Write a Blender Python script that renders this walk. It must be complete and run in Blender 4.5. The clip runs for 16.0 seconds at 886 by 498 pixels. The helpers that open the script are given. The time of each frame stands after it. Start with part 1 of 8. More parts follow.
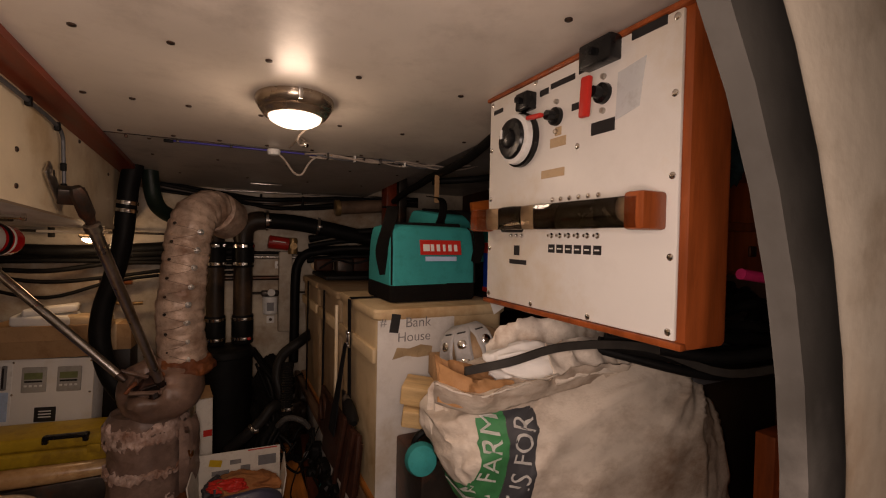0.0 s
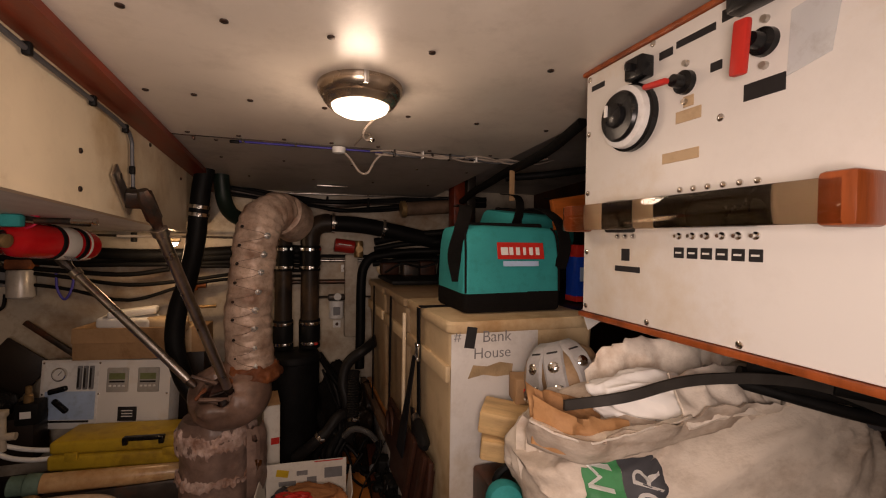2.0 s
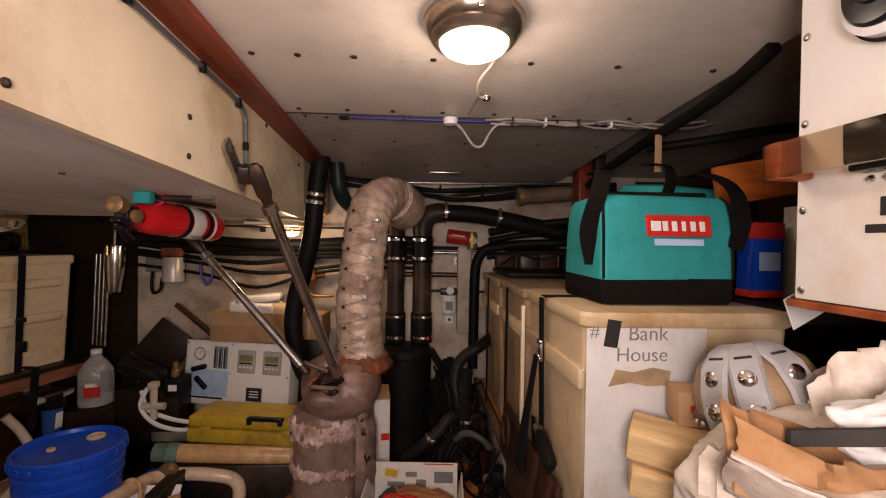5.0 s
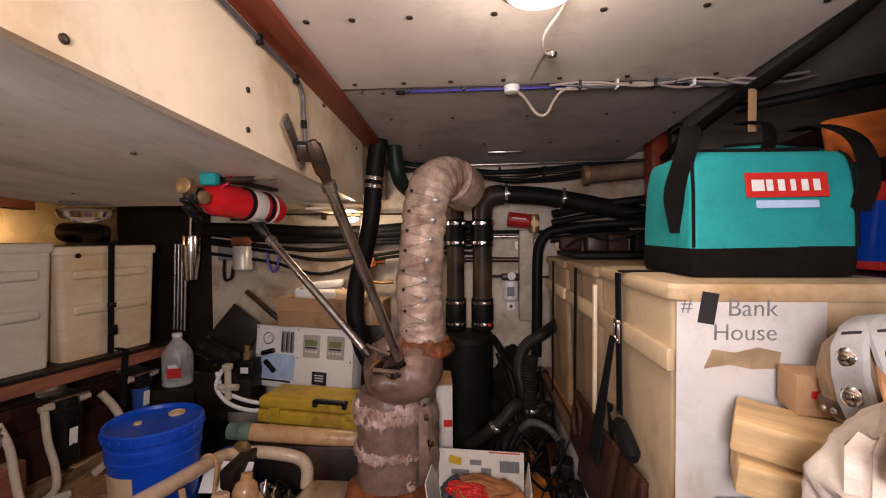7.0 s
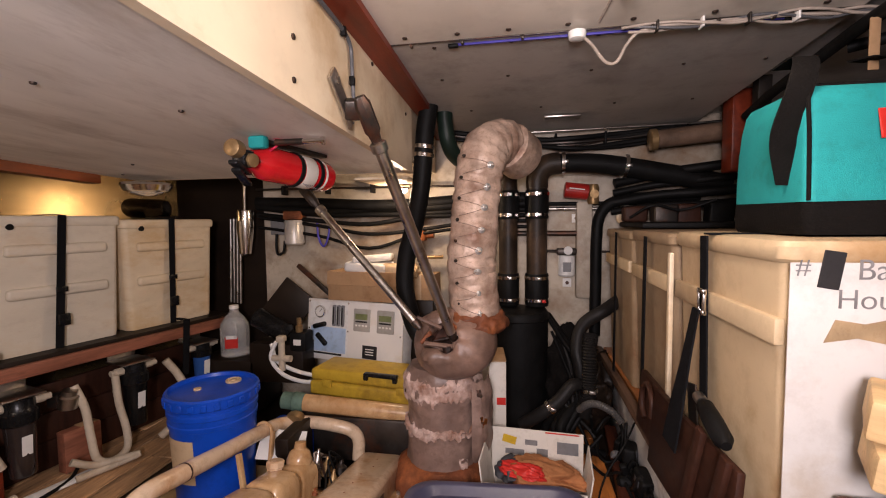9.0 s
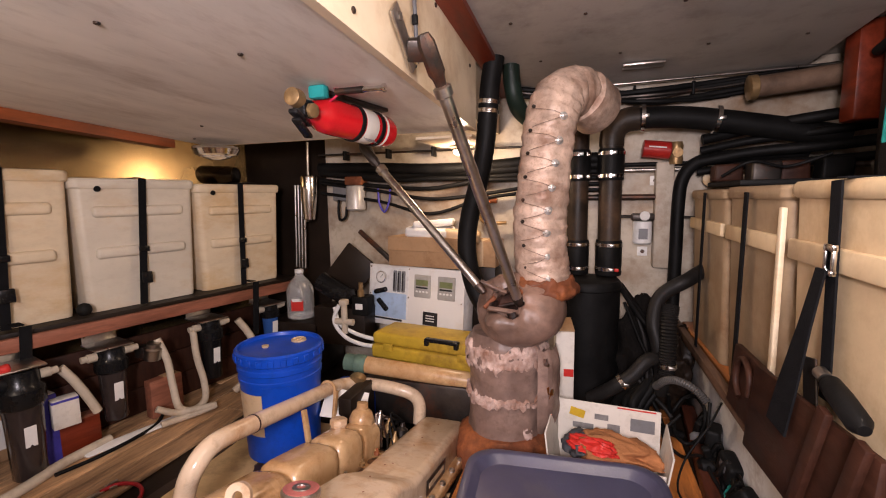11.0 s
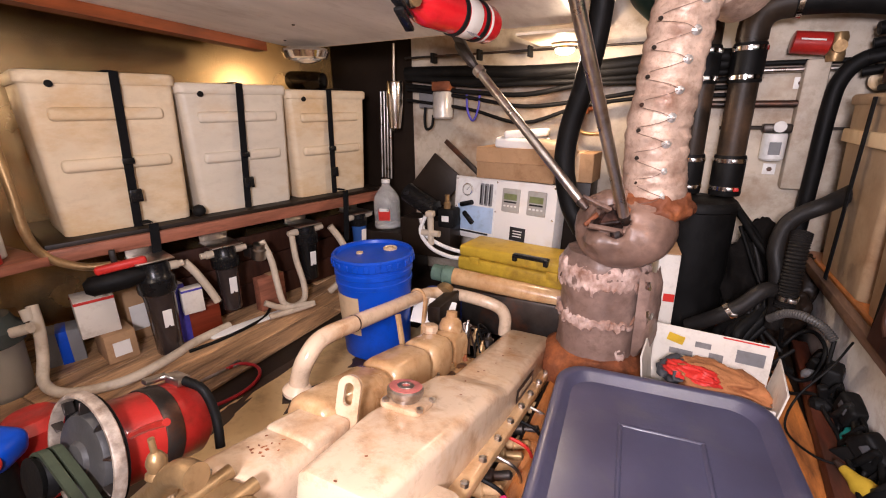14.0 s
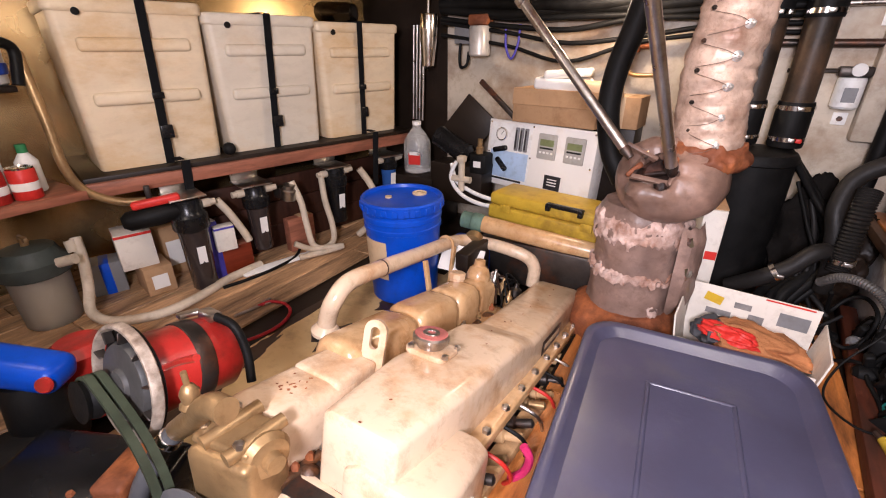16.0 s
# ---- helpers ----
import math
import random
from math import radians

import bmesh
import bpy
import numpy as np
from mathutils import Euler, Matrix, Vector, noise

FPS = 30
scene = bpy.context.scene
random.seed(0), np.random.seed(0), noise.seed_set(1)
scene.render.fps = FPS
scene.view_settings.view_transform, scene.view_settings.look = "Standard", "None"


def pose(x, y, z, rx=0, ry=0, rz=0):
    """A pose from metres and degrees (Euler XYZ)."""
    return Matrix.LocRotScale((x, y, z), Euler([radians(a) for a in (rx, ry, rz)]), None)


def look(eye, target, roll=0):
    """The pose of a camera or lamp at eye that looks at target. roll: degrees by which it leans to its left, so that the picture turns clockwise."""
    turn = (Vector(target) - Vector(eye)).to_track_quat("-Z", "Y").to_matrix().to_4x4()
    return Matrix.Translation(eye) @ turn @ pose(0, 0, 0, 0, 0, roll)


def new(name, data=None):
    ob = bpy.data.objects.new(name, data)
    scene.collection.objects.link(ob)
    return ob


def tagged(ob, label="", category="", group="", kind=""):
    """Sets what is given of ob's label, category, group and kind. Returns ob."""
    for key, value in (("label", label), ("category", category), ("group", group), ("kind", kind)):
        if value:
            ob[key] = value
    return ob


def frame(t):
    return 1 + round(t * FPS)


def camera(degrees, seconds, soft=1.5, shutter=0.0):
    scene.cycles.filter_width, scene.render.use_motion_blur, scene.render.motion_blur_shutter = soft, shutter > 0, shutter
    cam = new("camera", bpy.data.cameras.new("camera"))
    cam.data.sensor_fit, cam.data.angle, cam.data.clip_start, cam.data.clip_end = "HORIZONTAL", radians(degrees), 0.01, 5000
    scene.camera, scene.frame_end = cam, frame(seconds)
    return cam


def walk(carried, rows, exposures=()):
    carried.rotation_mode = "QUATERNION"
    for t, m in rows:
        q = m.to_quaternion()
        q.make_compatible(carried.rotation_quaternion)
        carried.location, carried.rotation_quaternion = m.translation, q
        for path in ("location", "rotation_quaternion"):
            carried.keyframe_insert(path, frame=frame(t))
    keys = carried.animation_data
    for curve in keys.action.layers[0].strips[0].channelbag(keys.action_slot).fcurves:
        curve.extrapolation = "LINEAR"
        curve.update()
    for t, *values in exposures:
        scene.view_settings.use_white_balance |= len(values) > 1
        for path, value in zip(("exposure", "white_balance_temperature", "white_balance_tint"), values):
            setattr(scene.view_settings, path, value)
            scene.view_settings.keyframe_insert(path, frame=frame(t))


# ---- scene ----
cam = camera(90.4, 16.0, 1.1)
PATH = [
    (0, (0.111, -0.045, 1.581), (0.991, 1.751, 1.537), 1.2),
    (0.5, (0.119, -0.004, 1.583), (0.934, 1.822, 1.546), 1.2),
    (1, (0.127, 0.043, 1.593), (0.87, 1.899, 1.542), 0.8),
    (1.5, (0.127, 0.088, 1.583), (0.806, 1.969, 1.542), 0.9),
    (2, (0.134, 0.128, 1.582), (0.755, 2.029, 1.541), 0.8),
    (2.5, (0.141, 0.175, 1.573), (0.686, 2.099, 1.538), 0.7),
    (3, (0.148, 0.217, 1.564), (0.612, 2.162, 1.529), 0.6),
    (3.5, (0.156, 0.252, 1.561), (0.524, 2.217, 1.518), 0.2),
    (4, (0.165, 0.276, 1.543), (0.459, 2.254, 1.518), 0.5),
    (6.3, (0.158, 0.381, 1.473), (0.093, 2.38, 1.431), -0.2),
    (6.5, (0.155, 0.383, 1.47), (0.078, 2.381, 1.421), -0.4),
    (7, (0.151, 0.398, 1.452), (0.009, 2.393, 1.396), -0.4),
    (7.5, (0.143, 0.412, 1.441), (-0.057, 2.4, 1.365), -0.4),
    (8, (0.135, 0.425, 1.436), (-0.104, 2.408, 1.342), -0.5),
    (8.5, (0.128, 0.451, 1.42), (-0.166, 2.426, 1.309), -0.5),
    (9, (0.116, 0.48, 1.401), (-0.234, 2.445, 1.268), -0.7),
    (9.2, (0.117, 0.488, 1.394), (-0.256, 2.448, 1.257), -0.8),
    (11.5, (0.053, 0.557, 1.339), (-0.606, 2.422, 1.048), -0.9),
    (12, (0.028, 0.555, 1.339), (-0.679, 2.392, 0.986), -0.9),
    (12.5, (0.011, 0.559, 1.34), (-0.745, 2.362, 0.916), -0.8),
    (13, (-0.004, 0.567, 1.332), (-0.805, 2.334, 0.845), -0.9),
    (13.5, (-0.004, 0.572, 1.33), (-0.847, 2.303, 0.79), -1.1),
    (14, (-0.016, 0.573, 1.323), (-0.891, 2.266, 0.714), -0.8),
    (14.5, (-0.018, 0.581, 1.323), (-0.922, 2.231, 0.642), -0.6),
    (15, (-0.021, 0.589, 1.32), (-0.946, 2.198, 0.575), -0.4),
    (15.5, (-0.029, 0.594, 1.317), (-0.962, 2.177, 0.526), -0.3),
    (16, (-0.038, 0.603, 1.31), (-0.983, 2.157, 0.477), -0.1),
]
EXPOSURES = [(0, -2.02, 7300, 24), (2, -1.60, 7100, 23), (4, -1.0, 6700, 24), (7, -0.36, 5850, 20), (9, 0.02, 5850, 20), (12, 0.63, 5800, 22), (16, 0.95, 5450, 19)]
walk(cam, [(t, look(e, a, r)) for t, e, a, r in PATH], EXPOSURES)

from mathutils.bvhtree import BVHTree

# ---- world and lights ----
world = bpy.data.worlds.new("world")
scene.world = world
world.use_nodes = True
world.node_tree.nodes["Background"].inputs[0].default_value = (0.9, 0.75, 0.6, 1)
world.node_tree.nodes["Background"].inputs[1].default_value = 0.004


def point_lamp(name, at, watts, colour, radius):
    d = bpy.data.lights.new(name, "POINT")
    d.energy, d.color, d.shadow_soft_size = watts, colour, radius
    o = new(name, d)
    o.location = at
    return o


def area_lamp(name, eye, target, watts, colour, sx, sy):
    d = bpy.data.lights.new(name, "AREA")
    d.energy, d.color, d.shape, d.size, d.size_y = watts, colour, "RECTANGLE", sx, sy
    o = new(name, d)
    o.matrix_world = look(eye, target)
    return o


WARM = (1.0, 0.82, 0.62)
point_lamp("dome_lamp_light", (0.272, 1.21, 1.845), 6.5, WARM, 0.05)
point_lamp("bulkhead_lamp_light", (-0.47, 2.58, 1.515), 5.2, (1.0, 0.70, 0.40), 0.03)
# Added lamp, never in view; supposed from warm glare on the left boxes.
point_lamp("added_berth_light", (-1.30, 0.75, 1.605), 5.0, (1.0, 0.78, 0.52), 0.05)
# Added area lamp in the hatch, standing in for light from the camera side.
area_lamp("hatch_fill", (0.06, -0.03, 1.55), (0.10, 1.2, 1.26), 31.0, (1.0, 0.88, 0.79), 0.28, 0.28)
# Unseen lamp added behind the hatch to brighten the bulkhead's near face.
point_lamp("cabin_fill", (0.55, -0.55, 1.85), 1.6, (1.0, 0.92, 0.85), 0.1)


# ---- materials ----
def paint(name, col, rough=0.5, metal=0.0, var=0.15, scale=6.0, bump=0.15, bscale=60.0,
          stain=None, amount=0.0, sscale=3.0, coat=0.0, stretch=(1, 1, 1), islands=False, gloss=0.3, grime=0.45):
    m = bpy.data.materials.new(name)
    m.use_nodes = True
    nt = m.node_tree
    N, L = nt.nodes, nt.links
    b = N["Principled BSDF"]
    b.inputs["Roughness"].default_value = rough
    b.inputs["Metallic"].default_value = metal
    b.inputs["Coat Weight"].default_value = coat
    b.inputs["Specular IOR Level"].default_value = gloss
    tc = N.new("ShaderNodeTexCoord")
    mp = N.new("ShaderNodeMapping")
    mp.inputs["Scale"].default_value = stretch
    L.new(tc.outputs["Object"], mp.inputs["Vector"])
    n1 = N.new("ShaderNodeTexNoise")
    n1.inputs["Scale"].default_value, n1.inputs["Detail"].default_value = scale, 6
    L.new(mp.outputs[0], n1.inputs["Vector"])
    ramp = N.new("ShaderNodeValToRGB")
    e = ramp.color_ramp.elements
    e[0].position, e[1].position = 0.3, 0.72
    e[0].color = (*[c * (1 - var) for c in col], 1)
    e[1].color = (*[min(1, c * (1 + var)) for c in col], 1)
    L.new(n1.outputs[0], ramp.inputs[0])
    out = ramp.outputs[0]
    if stain:
        n2 = N.new("ShaderNodeTexNoise")
        n2.inputs["Scale"].default_value, n2.inputs["Detail"].default_value = sscale, 9
        n2.inputs["Roughness"].default_value = 0.65
        L.new(mp.outputs[0], n2.inputs["Vector"])
        r2 = N.new("ShaderNodeValToRGB")
        r2.color_ramp.elements[0].position = 0.62 - 0.3 * amount
        r2.color_ramp.elements[1].position = 0.80 - 0.2 * amount
        L.new(n2.outputs[0], r2.inputs[0])
        mix = N.new("ShaderNodeMix")
        mix.data_type = "RGBA"
        L.new(r2.outputs[0], mix.inputs[0])
        L.new(out, mix.inputs[6])
        mix.inputs[7].default_value = (*stain, 1)
        out = mix.outputs[2]
    if grime > 0:
        n4 = N.new("ShaderNodeTexNoise")
        n4.inputs["Scale"].default_value, n4.inputs["Detail"].default_value = scale * 3.7, 10
        n4.inputs["Roughness"].default_value = 0.72
        L.new(mp.outputs[0], n4.inputs["Vector"])
        r4 = N.new("ShaderNodeMapRange")
        r4.inputs[1].default_value, r4.inputs[2].default_value, r4.inputs[4].default_value = 0.50, 0.78, grime
        L.new(n4.outputs[0], r4.inputs[0])
        dirt = N.new("ShaderNodeMix")
        dirt.data_type = "RGBA"
        L.new(r4.outputs[0], dirt.inputs[0])
        L.new(out, dirt.inputs[6])
        dirt.inputs[7].default_value = (col[0] * 0.34, col[1] * 0.26, col[2] * 0.18, 1)
        out = dirt.outputs[2]
    if islands:
        info = N.new("ShaderNodeObjectInfo")
        hsv = N.new("ShaderNodeHueSaturation")
        mr = N.new("ShaderNodeMapRange")
        mr.inputs[3].default_value, mr.inputs[4].default_value = 0.72, 1.25
        L.new(info.outputs["Random"], mr.inputs[0])
        L.new(mr.outputs[0], hsv.inputs["Value"])
        L.new(out, hsv.inputs["Color"])
        out = hsv.outputs[0]
    L.new(out, b.inputs["Base Color"])
    rr = N.new("ShaderNodeMapRange")
    rr.inputs[3].default_value, rr.inputs[4].default_value = max(0.03, rough - 0.12), min(1, rough + 0.15)
    L.new(n1.outputs[0], rr.inputs[0])
    L.new(rr.outputs[0], b.inputs["Roughness"])
    if bump > 0:
        n3 = N.new("ShaderNodeTexNoise")
        n3.inputs["Scale"].default_value, n3.inputs["Detail"].default_value = bscale, 5
        L.new(mp.outputs[0], n3.inputs["Vector"])
        bp = N.new("ShaderNodeBump")
        bp.inputs["Strength"].default_value, bp.inputs["Distance"].default_value = bump, 0.004
        L.new(n3.outputs[0], bp.inputs["Height"])
        L.new(bp.outputs[0], b.inputs["Normal"])
    return m


def glow(name, col, strength):
    m = bpy.data.materials.new(name)
    m.use_nodes = True
    b = m.node_tree.nodes["Principled BSDF"]
    b.inputs["Base Color"].default_value = (*col, 1)
    b.inputs["Emission Color"].default_value = (*col, 1)
    b.inputs["Emission Strength"].default_value = strength
    return m


def clear(name, col, rough=0.05, ior=1.45):
    m = bpy.data.materials.new(name)
    m.use_nodes = True
    b = m.node_tree.nodes["Principled BSDF"]
    b.inputs["Base Color"].default_value = (*col, 1)
    b.inputs["Roughness"].default_value = rough
    b.inputs["IOR"].default_value = ior
    b.inputs["Transmission Weight"].default_value = 0.85
    return m


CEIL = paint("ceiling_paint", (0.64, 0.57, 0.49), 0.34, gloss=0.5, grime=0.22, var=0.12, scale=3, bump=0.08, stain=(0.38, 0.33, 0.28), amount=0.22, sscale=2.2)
# Darker grey than the forward ceiling, for the aft panel and the deck.
CEILD = paint("ceiling_darker_grey", (0.38, 0.345, 0.31), 0.4, var=0.12, scale=3, stain=(0.22, 0.2, 0.18), amount=0.3)
# White paint with brown stains; base dimmed and stain raised for shade on it.
BULK = paint("bulkhead_white_paint", (0.50, 0.435, 0.345), 0.45, var=0.16, scale=4, bump=0.15, stain=(0.25, 0.155, 0.085), amount=0.48, sscale=3.0, grime=0.65)
LOCK = paint("locker_cream_paint", (0.80, 0.67, 0.48), 0.38, var=0.12, scale=3, bump=0.07, stain=(0.50, 0.33, 0.16), amount=0.5, sscale=2.5, grime=0.16)
UNDER = paint("locker_underside_paint", (0.80, 0.76, 0.70), 0.5, var=0.12, scale=3, bump=0.1, stain=(0.50, 0.44, 0.38), amount=0.34, sscale=2.6, stretch=(2.2, 0.7, 1), grime=0.3)
MAHOG = paint("mahogany_trim", (0.165, 0.025, 0.008), 0.38, var=0.4, scale=7, bump=0.12, stretch=(4, 0.6, 4), coat=0.1)
TEAK = paint("varnished_teak", (0.30, 0.070, 0.018), 0.36, var=0.38, scale=6, bump=0.1, stretch=(5, 5, 0.7), coat=0.12)
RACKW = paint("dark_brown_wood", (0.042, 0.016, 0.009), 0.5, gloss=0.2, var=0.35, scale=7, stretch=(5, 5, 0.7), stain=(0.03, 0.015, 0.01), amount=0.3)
SHELFW = paint("shelf_redwood", (0.28, 0.105, 0.060), 0.5, var=0.35, scale=7, stretch=(5, 0.6, 5), stain=(0.08, 0.035, 0.02), amount=0.3)
PLANK = paint("worn_plank", (0.56, 0.335, 0.165), 0.5, var=0.45, scale=5, bump=0.45, bscale=45, stretch=(6, 0.8, 3), stain=(0.035, 0.020, 0.012), amount=0.58, sscale=2.2, islands=True, gloss=0.45, grime=0.8)
RPLANK = paint("oily_plank", (0.47, 0.165, 0.034), 0.36, var=0.4, scale=5, bump=0.35, stretch=(5, 0.7, 3), stain=(0.055, 0.022, 0.012), amount=0.55, islands=True, gloss=0.5)
BEDP = paint("engine_bed_cream", (0.60, 0.42, 0.20), 0.5, var=0.14, scale=5, stain=(0.22, 0.15, 0.08), amount=0.4, sscale=5)
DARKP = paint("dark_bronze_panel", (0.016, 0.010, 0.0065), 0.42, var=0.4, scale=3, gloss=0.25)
GOLDM = paint("stainless_lining", (0.62, 0.43, 0.19), 0.24, metal=0.9, var=0.12, scale=2, bump=0.05, bscale=12, stain=(0.30, 0.22, 0.13), amount=0.3)
POLY = paint("cream_polyethylene", (0.72, 0.595, 0.415), 0.42, var=0.08, scale=4, bump=0.12, bscale=70, stain=(0.56, 0.36, 0.15), amount=0.62, sscale=2.4, grime=0.22, stretch=(1, 1, 2.2))
POLYW = paint("bleached_polyethylene", (0.66, 0.59, 0.475), 0.42, var=0.08, scale=4, bump=0.12, bscale=70, stain=(0.58, 0.43, 0.26), amount=0.40, sscale=2.4, grime=0.2, stretch=(1, 1, 2.2))
# Right-hand boxes: yellowed plastic, darkened further where little light reaches; second copy darkest.
POLYR = paint("aged_dimmed_polyethylene", (0.62, 0.47, 0.28), 0.5, var=0.12, scale=4, bump=0.12, bscale=70, stain=(0.36, 0.20, 0.075), amount=0.5, sscale=3.5, grime=0.3)
POLYDIM = paint("browned_dimmed_polyethylene", (0.33, 0.235, 0.14), 0.45, var=0.18, scale=4, bump=0.12, bscale=70, stain=(0.19, 0.10, 0.045), amount=0.55, sscale=3.0)
WHITEP = paint("white_panel_laminate", (0.78, 0.75, 0.70), 0.35, var=0.03, scale=3, bump=0.03, stain=(0.66, 0.56, 0.42), amount=0.3, grime=0.10)
WHITE = paint("white_plastic", (0.78, 0.77, 0.74), 0.4, var=0.05, scale=8, stain=(0.45, 0.38, 0.28), amount=0.15)
BLACK = paint("black_rubber", (0.0065, 0.0062, 0.006), 0.55, gloss=0.14, var=0.4, scale=12, bump=0.25, grime=0.2)
BLACKG = paint("black_gloss_plastic", (0.008, 0.008, 0.0085), 0.24, gloss=0.3, var=0.35, scale=9, bump=0.08)
WEB = paint("black_webbing", (0.008, 0.008, 0.009), 0.85, gloss=0.1, var=0.2, scale=30, bump=0.5, bscale=400)
BROWNP = paint("brown_black_pipe", (0.028, 0.019, 0.0125), 0.46, gloss=0.25, var=0.5, scale=8, bump=0.25, stain=(0.085, 0.05, 0.028), amount=0.40, sscale=5)
STEEL = paint("steel", (0.52, 0.49, 0.45), 0.3, metal=1.0, var=0.15, scale=14, bump=0.1, stain=(0.22, 0.14, 0.09), amount=0.22, sscale=9)
CHROME = paint("chrome", (0.75, 0.73, 0.70), 0.12, metal=1.0, var=0.06, scale=10, bump=0.02)
DSTEEL = paint("dark_steel", (0.065, 0.055, 0.048), 0.42, metal=0.8, var=0.3, scale=10, stain=(0.16, 0.06, 0.03), amount=0.35, sscale=8)
LAG = paint("silvered_lagging", (0.53, 0.385, 0.295), 0.40, grime=0.8, metal=0.12, var=0.32, scale=18, bump=1.0, bscale=26, stain=(0.21, 0.105, 0.062), amount=0.50, sscale=7)
WRAP = paint("crusted_wrap", (0.215, 0.140, 0.110), 0.40, var=0.30, scale=10, bump=0.8, bscale=30, stain=(0.36, 0.25, 0.20), amount=0.35, sscale=5, grime=0.6, gloss=0.4)
CRUST = paint("pale_crust", (0.60, 0.45, 0.385), 0.55, var=0.30, scale=16, bump=1.0, bscale=55, stain=(0.24, 0.115, 0.070), amount=0.78, sscale=13)
RUST = paint("rusty_casting", (0.17, 0.055, 0.022), 0.58, var=0.55, scale=12, bump=1.0, bscale=45, stain=(0.42, 0.135, 0.04), amount=0.55, sscale=9)
POT = paint("sooty_casting", (0.225, 0.138, 0.100), 0.38, var=0.45, scale=6, bump=0.6, bscale=30, stain=(0.075, 0.045, 0.036), amount=0.55, sscale=4.5, grime=0.7, gloss=0.4)
ENG = paint("engine_cream_enamel", (0.68, 0.52, 0.36), 0.22, gloss=0.5, var=0.08, scale=5, bump=0.14, bscale=25, stain=(0.46, 0.24, 0.09), amount=0.50, sscale=5, coat=0.1, grime=0.6)
ENGG = paint("engine_tan_enamel", (0.58, 0.375, 0.185), 0.22, gloss=0.6, var=0.12, scale=6, bump=0.15, bscale=25, stain=(0.36, 0.17, 0.055), amount=0.55, sscale=5, coat=0.2, grime=0.6)
BRONZE = paint("bronze", (0.34, 0.22, 0.10), 0.38, metal=0.6, var=0.25, scale=12, bump=0.3, stain=(0.18, 0.11, 0.05), amount=0.35, sscale=10)
REDP = paint("red_enamel", (0.34, 0.018, 0.012), 0.32, var=0.3, scale=8, bump=0.15, stain=(0.10, 0.025, 0.015), amount=0.42, sscale=6, coat=0.2)
REDX = paint("red_gloss_enamel", (0.55, 0.012, 0.014), 0.16, var=0.08, scale=6, bump=0.02, coat=0.5)
REDPL = paint("red_plastic", (0.55, 0.03, 0.02), 0.4, var=0.1)
TEAL = paint("teal_canvas", (0.018, 0.290, 0.285), 0.72, var=0.16, scale=6, bump=0.25, bscale=500, stain=(0.02, 0.20, 0.20), amount=0.25)
BLKCAN = paint("black_canvas", (0.008, 0.0068, 0.006), 0.9, gloss=0.08, var=0.25, scale=8, bump=0.5, bscale=240)
BLUE = paint("blue_plastic", (0.006, 0.060, 0.46), 0.34, var=0.10, scale=7, bump=0.08, stain=(0.01, 0.04, 0.22), amount=0.25)
YELLOW = paint("yellow_plastic", (0.50, 0.33, 0.025), 0.45, var=0.18, scale=7, bump=0.15, stain=(0.18, 0.10, 0.02), amount=0.4, sscale=5)
CARD = paint("cardboard", (0.40, 0.245, 0.125), 0.8, var=0.14, scale=6, bump=0.2, stain=(0.24, 0.13, 0.06), amount=0.25)
WCARD = paint("white_printed_card", (0.68, 0.63, 0.55), 0.55, var=0.06, scale=6, stain=(0.45, 0.33, 0.2), amount=0.25)
TUBM = paint("slate_blue_tub_plastic", (0.058, 0.058, 0.104), 0.32, var=0.22, scale=5, bump=0.10, bscale=80, stain=(0.085, 0.080, 0.108), amount=0.32, sscale=7, gloss=1.0, grime=0.15)
SACK = paint("woven_sack", (0.66, 0.58, 0.485), 0.62, var=0.16, scale=5, bump=0.35, bscale=120, stain=(0.24, 0.155, 0.10), amount=0.60, sscale=3.0, grime=0.4, stretch=(1.0, 1.0, 1.7))
GREENP = paint("green_print", (0.035, 0.20, 0.07), 0.6, var=0.2, scale=9)
DARKPR = paint("dark_print", (0.05, 0.05, 0.055), 0.6, var=0.2, scale=9)
PAPER = paint("paper", (0.76, 0.74, 0.70), 0.7, var=0.05, scale=6, grime=0.12)
INK = paint("ink", (0.022, 0.020, 0.020), 0.7, var=0.2, scale=20, bump=0)
INKG = paint("grey_marker", (0.20, 0.19, 0.185), 0.8, var=0.3, scale=30, bump=0)
LTBLUE = paint("pale_blue_print", (0.42, 0.55, 0.74), 0.5, var=0.15, scale=9, bump=0)
GREYP = paint("grey_plastic", (0.20, 0.20, 0.205), 0.4, var=0.1)
DGREY = paint("dark_grey_rubber", (0.085, 0.085, 0.090), 0.4, var=0.2)
BEIGE = paint("beige_label", (0.55, 0.40, 0.24), 0.6, var=0.1)
CLOTH = paint("brown_rag", (0.36, 0.150, 0.055), 0.9, var=0.3, scale=10, bump=0.6, bscale=120)
HOSEW = paint("cream_hose", (0.54, 0.46, 0.35), 0.5, var=0.12, scale=8, stain=(0.32, 0.22, 0.13), amount=0.3)
ORANGE = paint("orange_paint", (0.55, 0.12, 0.02), 0.45, var=0.2)
CABLE = paint("grey_cable", (0.36, 0.30, 0.25), 0.5, var=0.2, scale=20)
BLUETAPE = paint("blue_strip", (0.06, 0.05, 0.32), 0.5, var=0.2, scale=20)
SMOKE = paint("smoked_housing", (0.035, 0.026, 0.024), 0.14, var=0.2, scale=6, bump=0.02, coat=0.4)
JUGM = clear("clear_jug_plastic", (0.94, 0.93, 0.90), 0.18)
JUGM.node_tree.nodes["Principled BSDF"].inputs["Transmission Weight"].default_value = 0.75
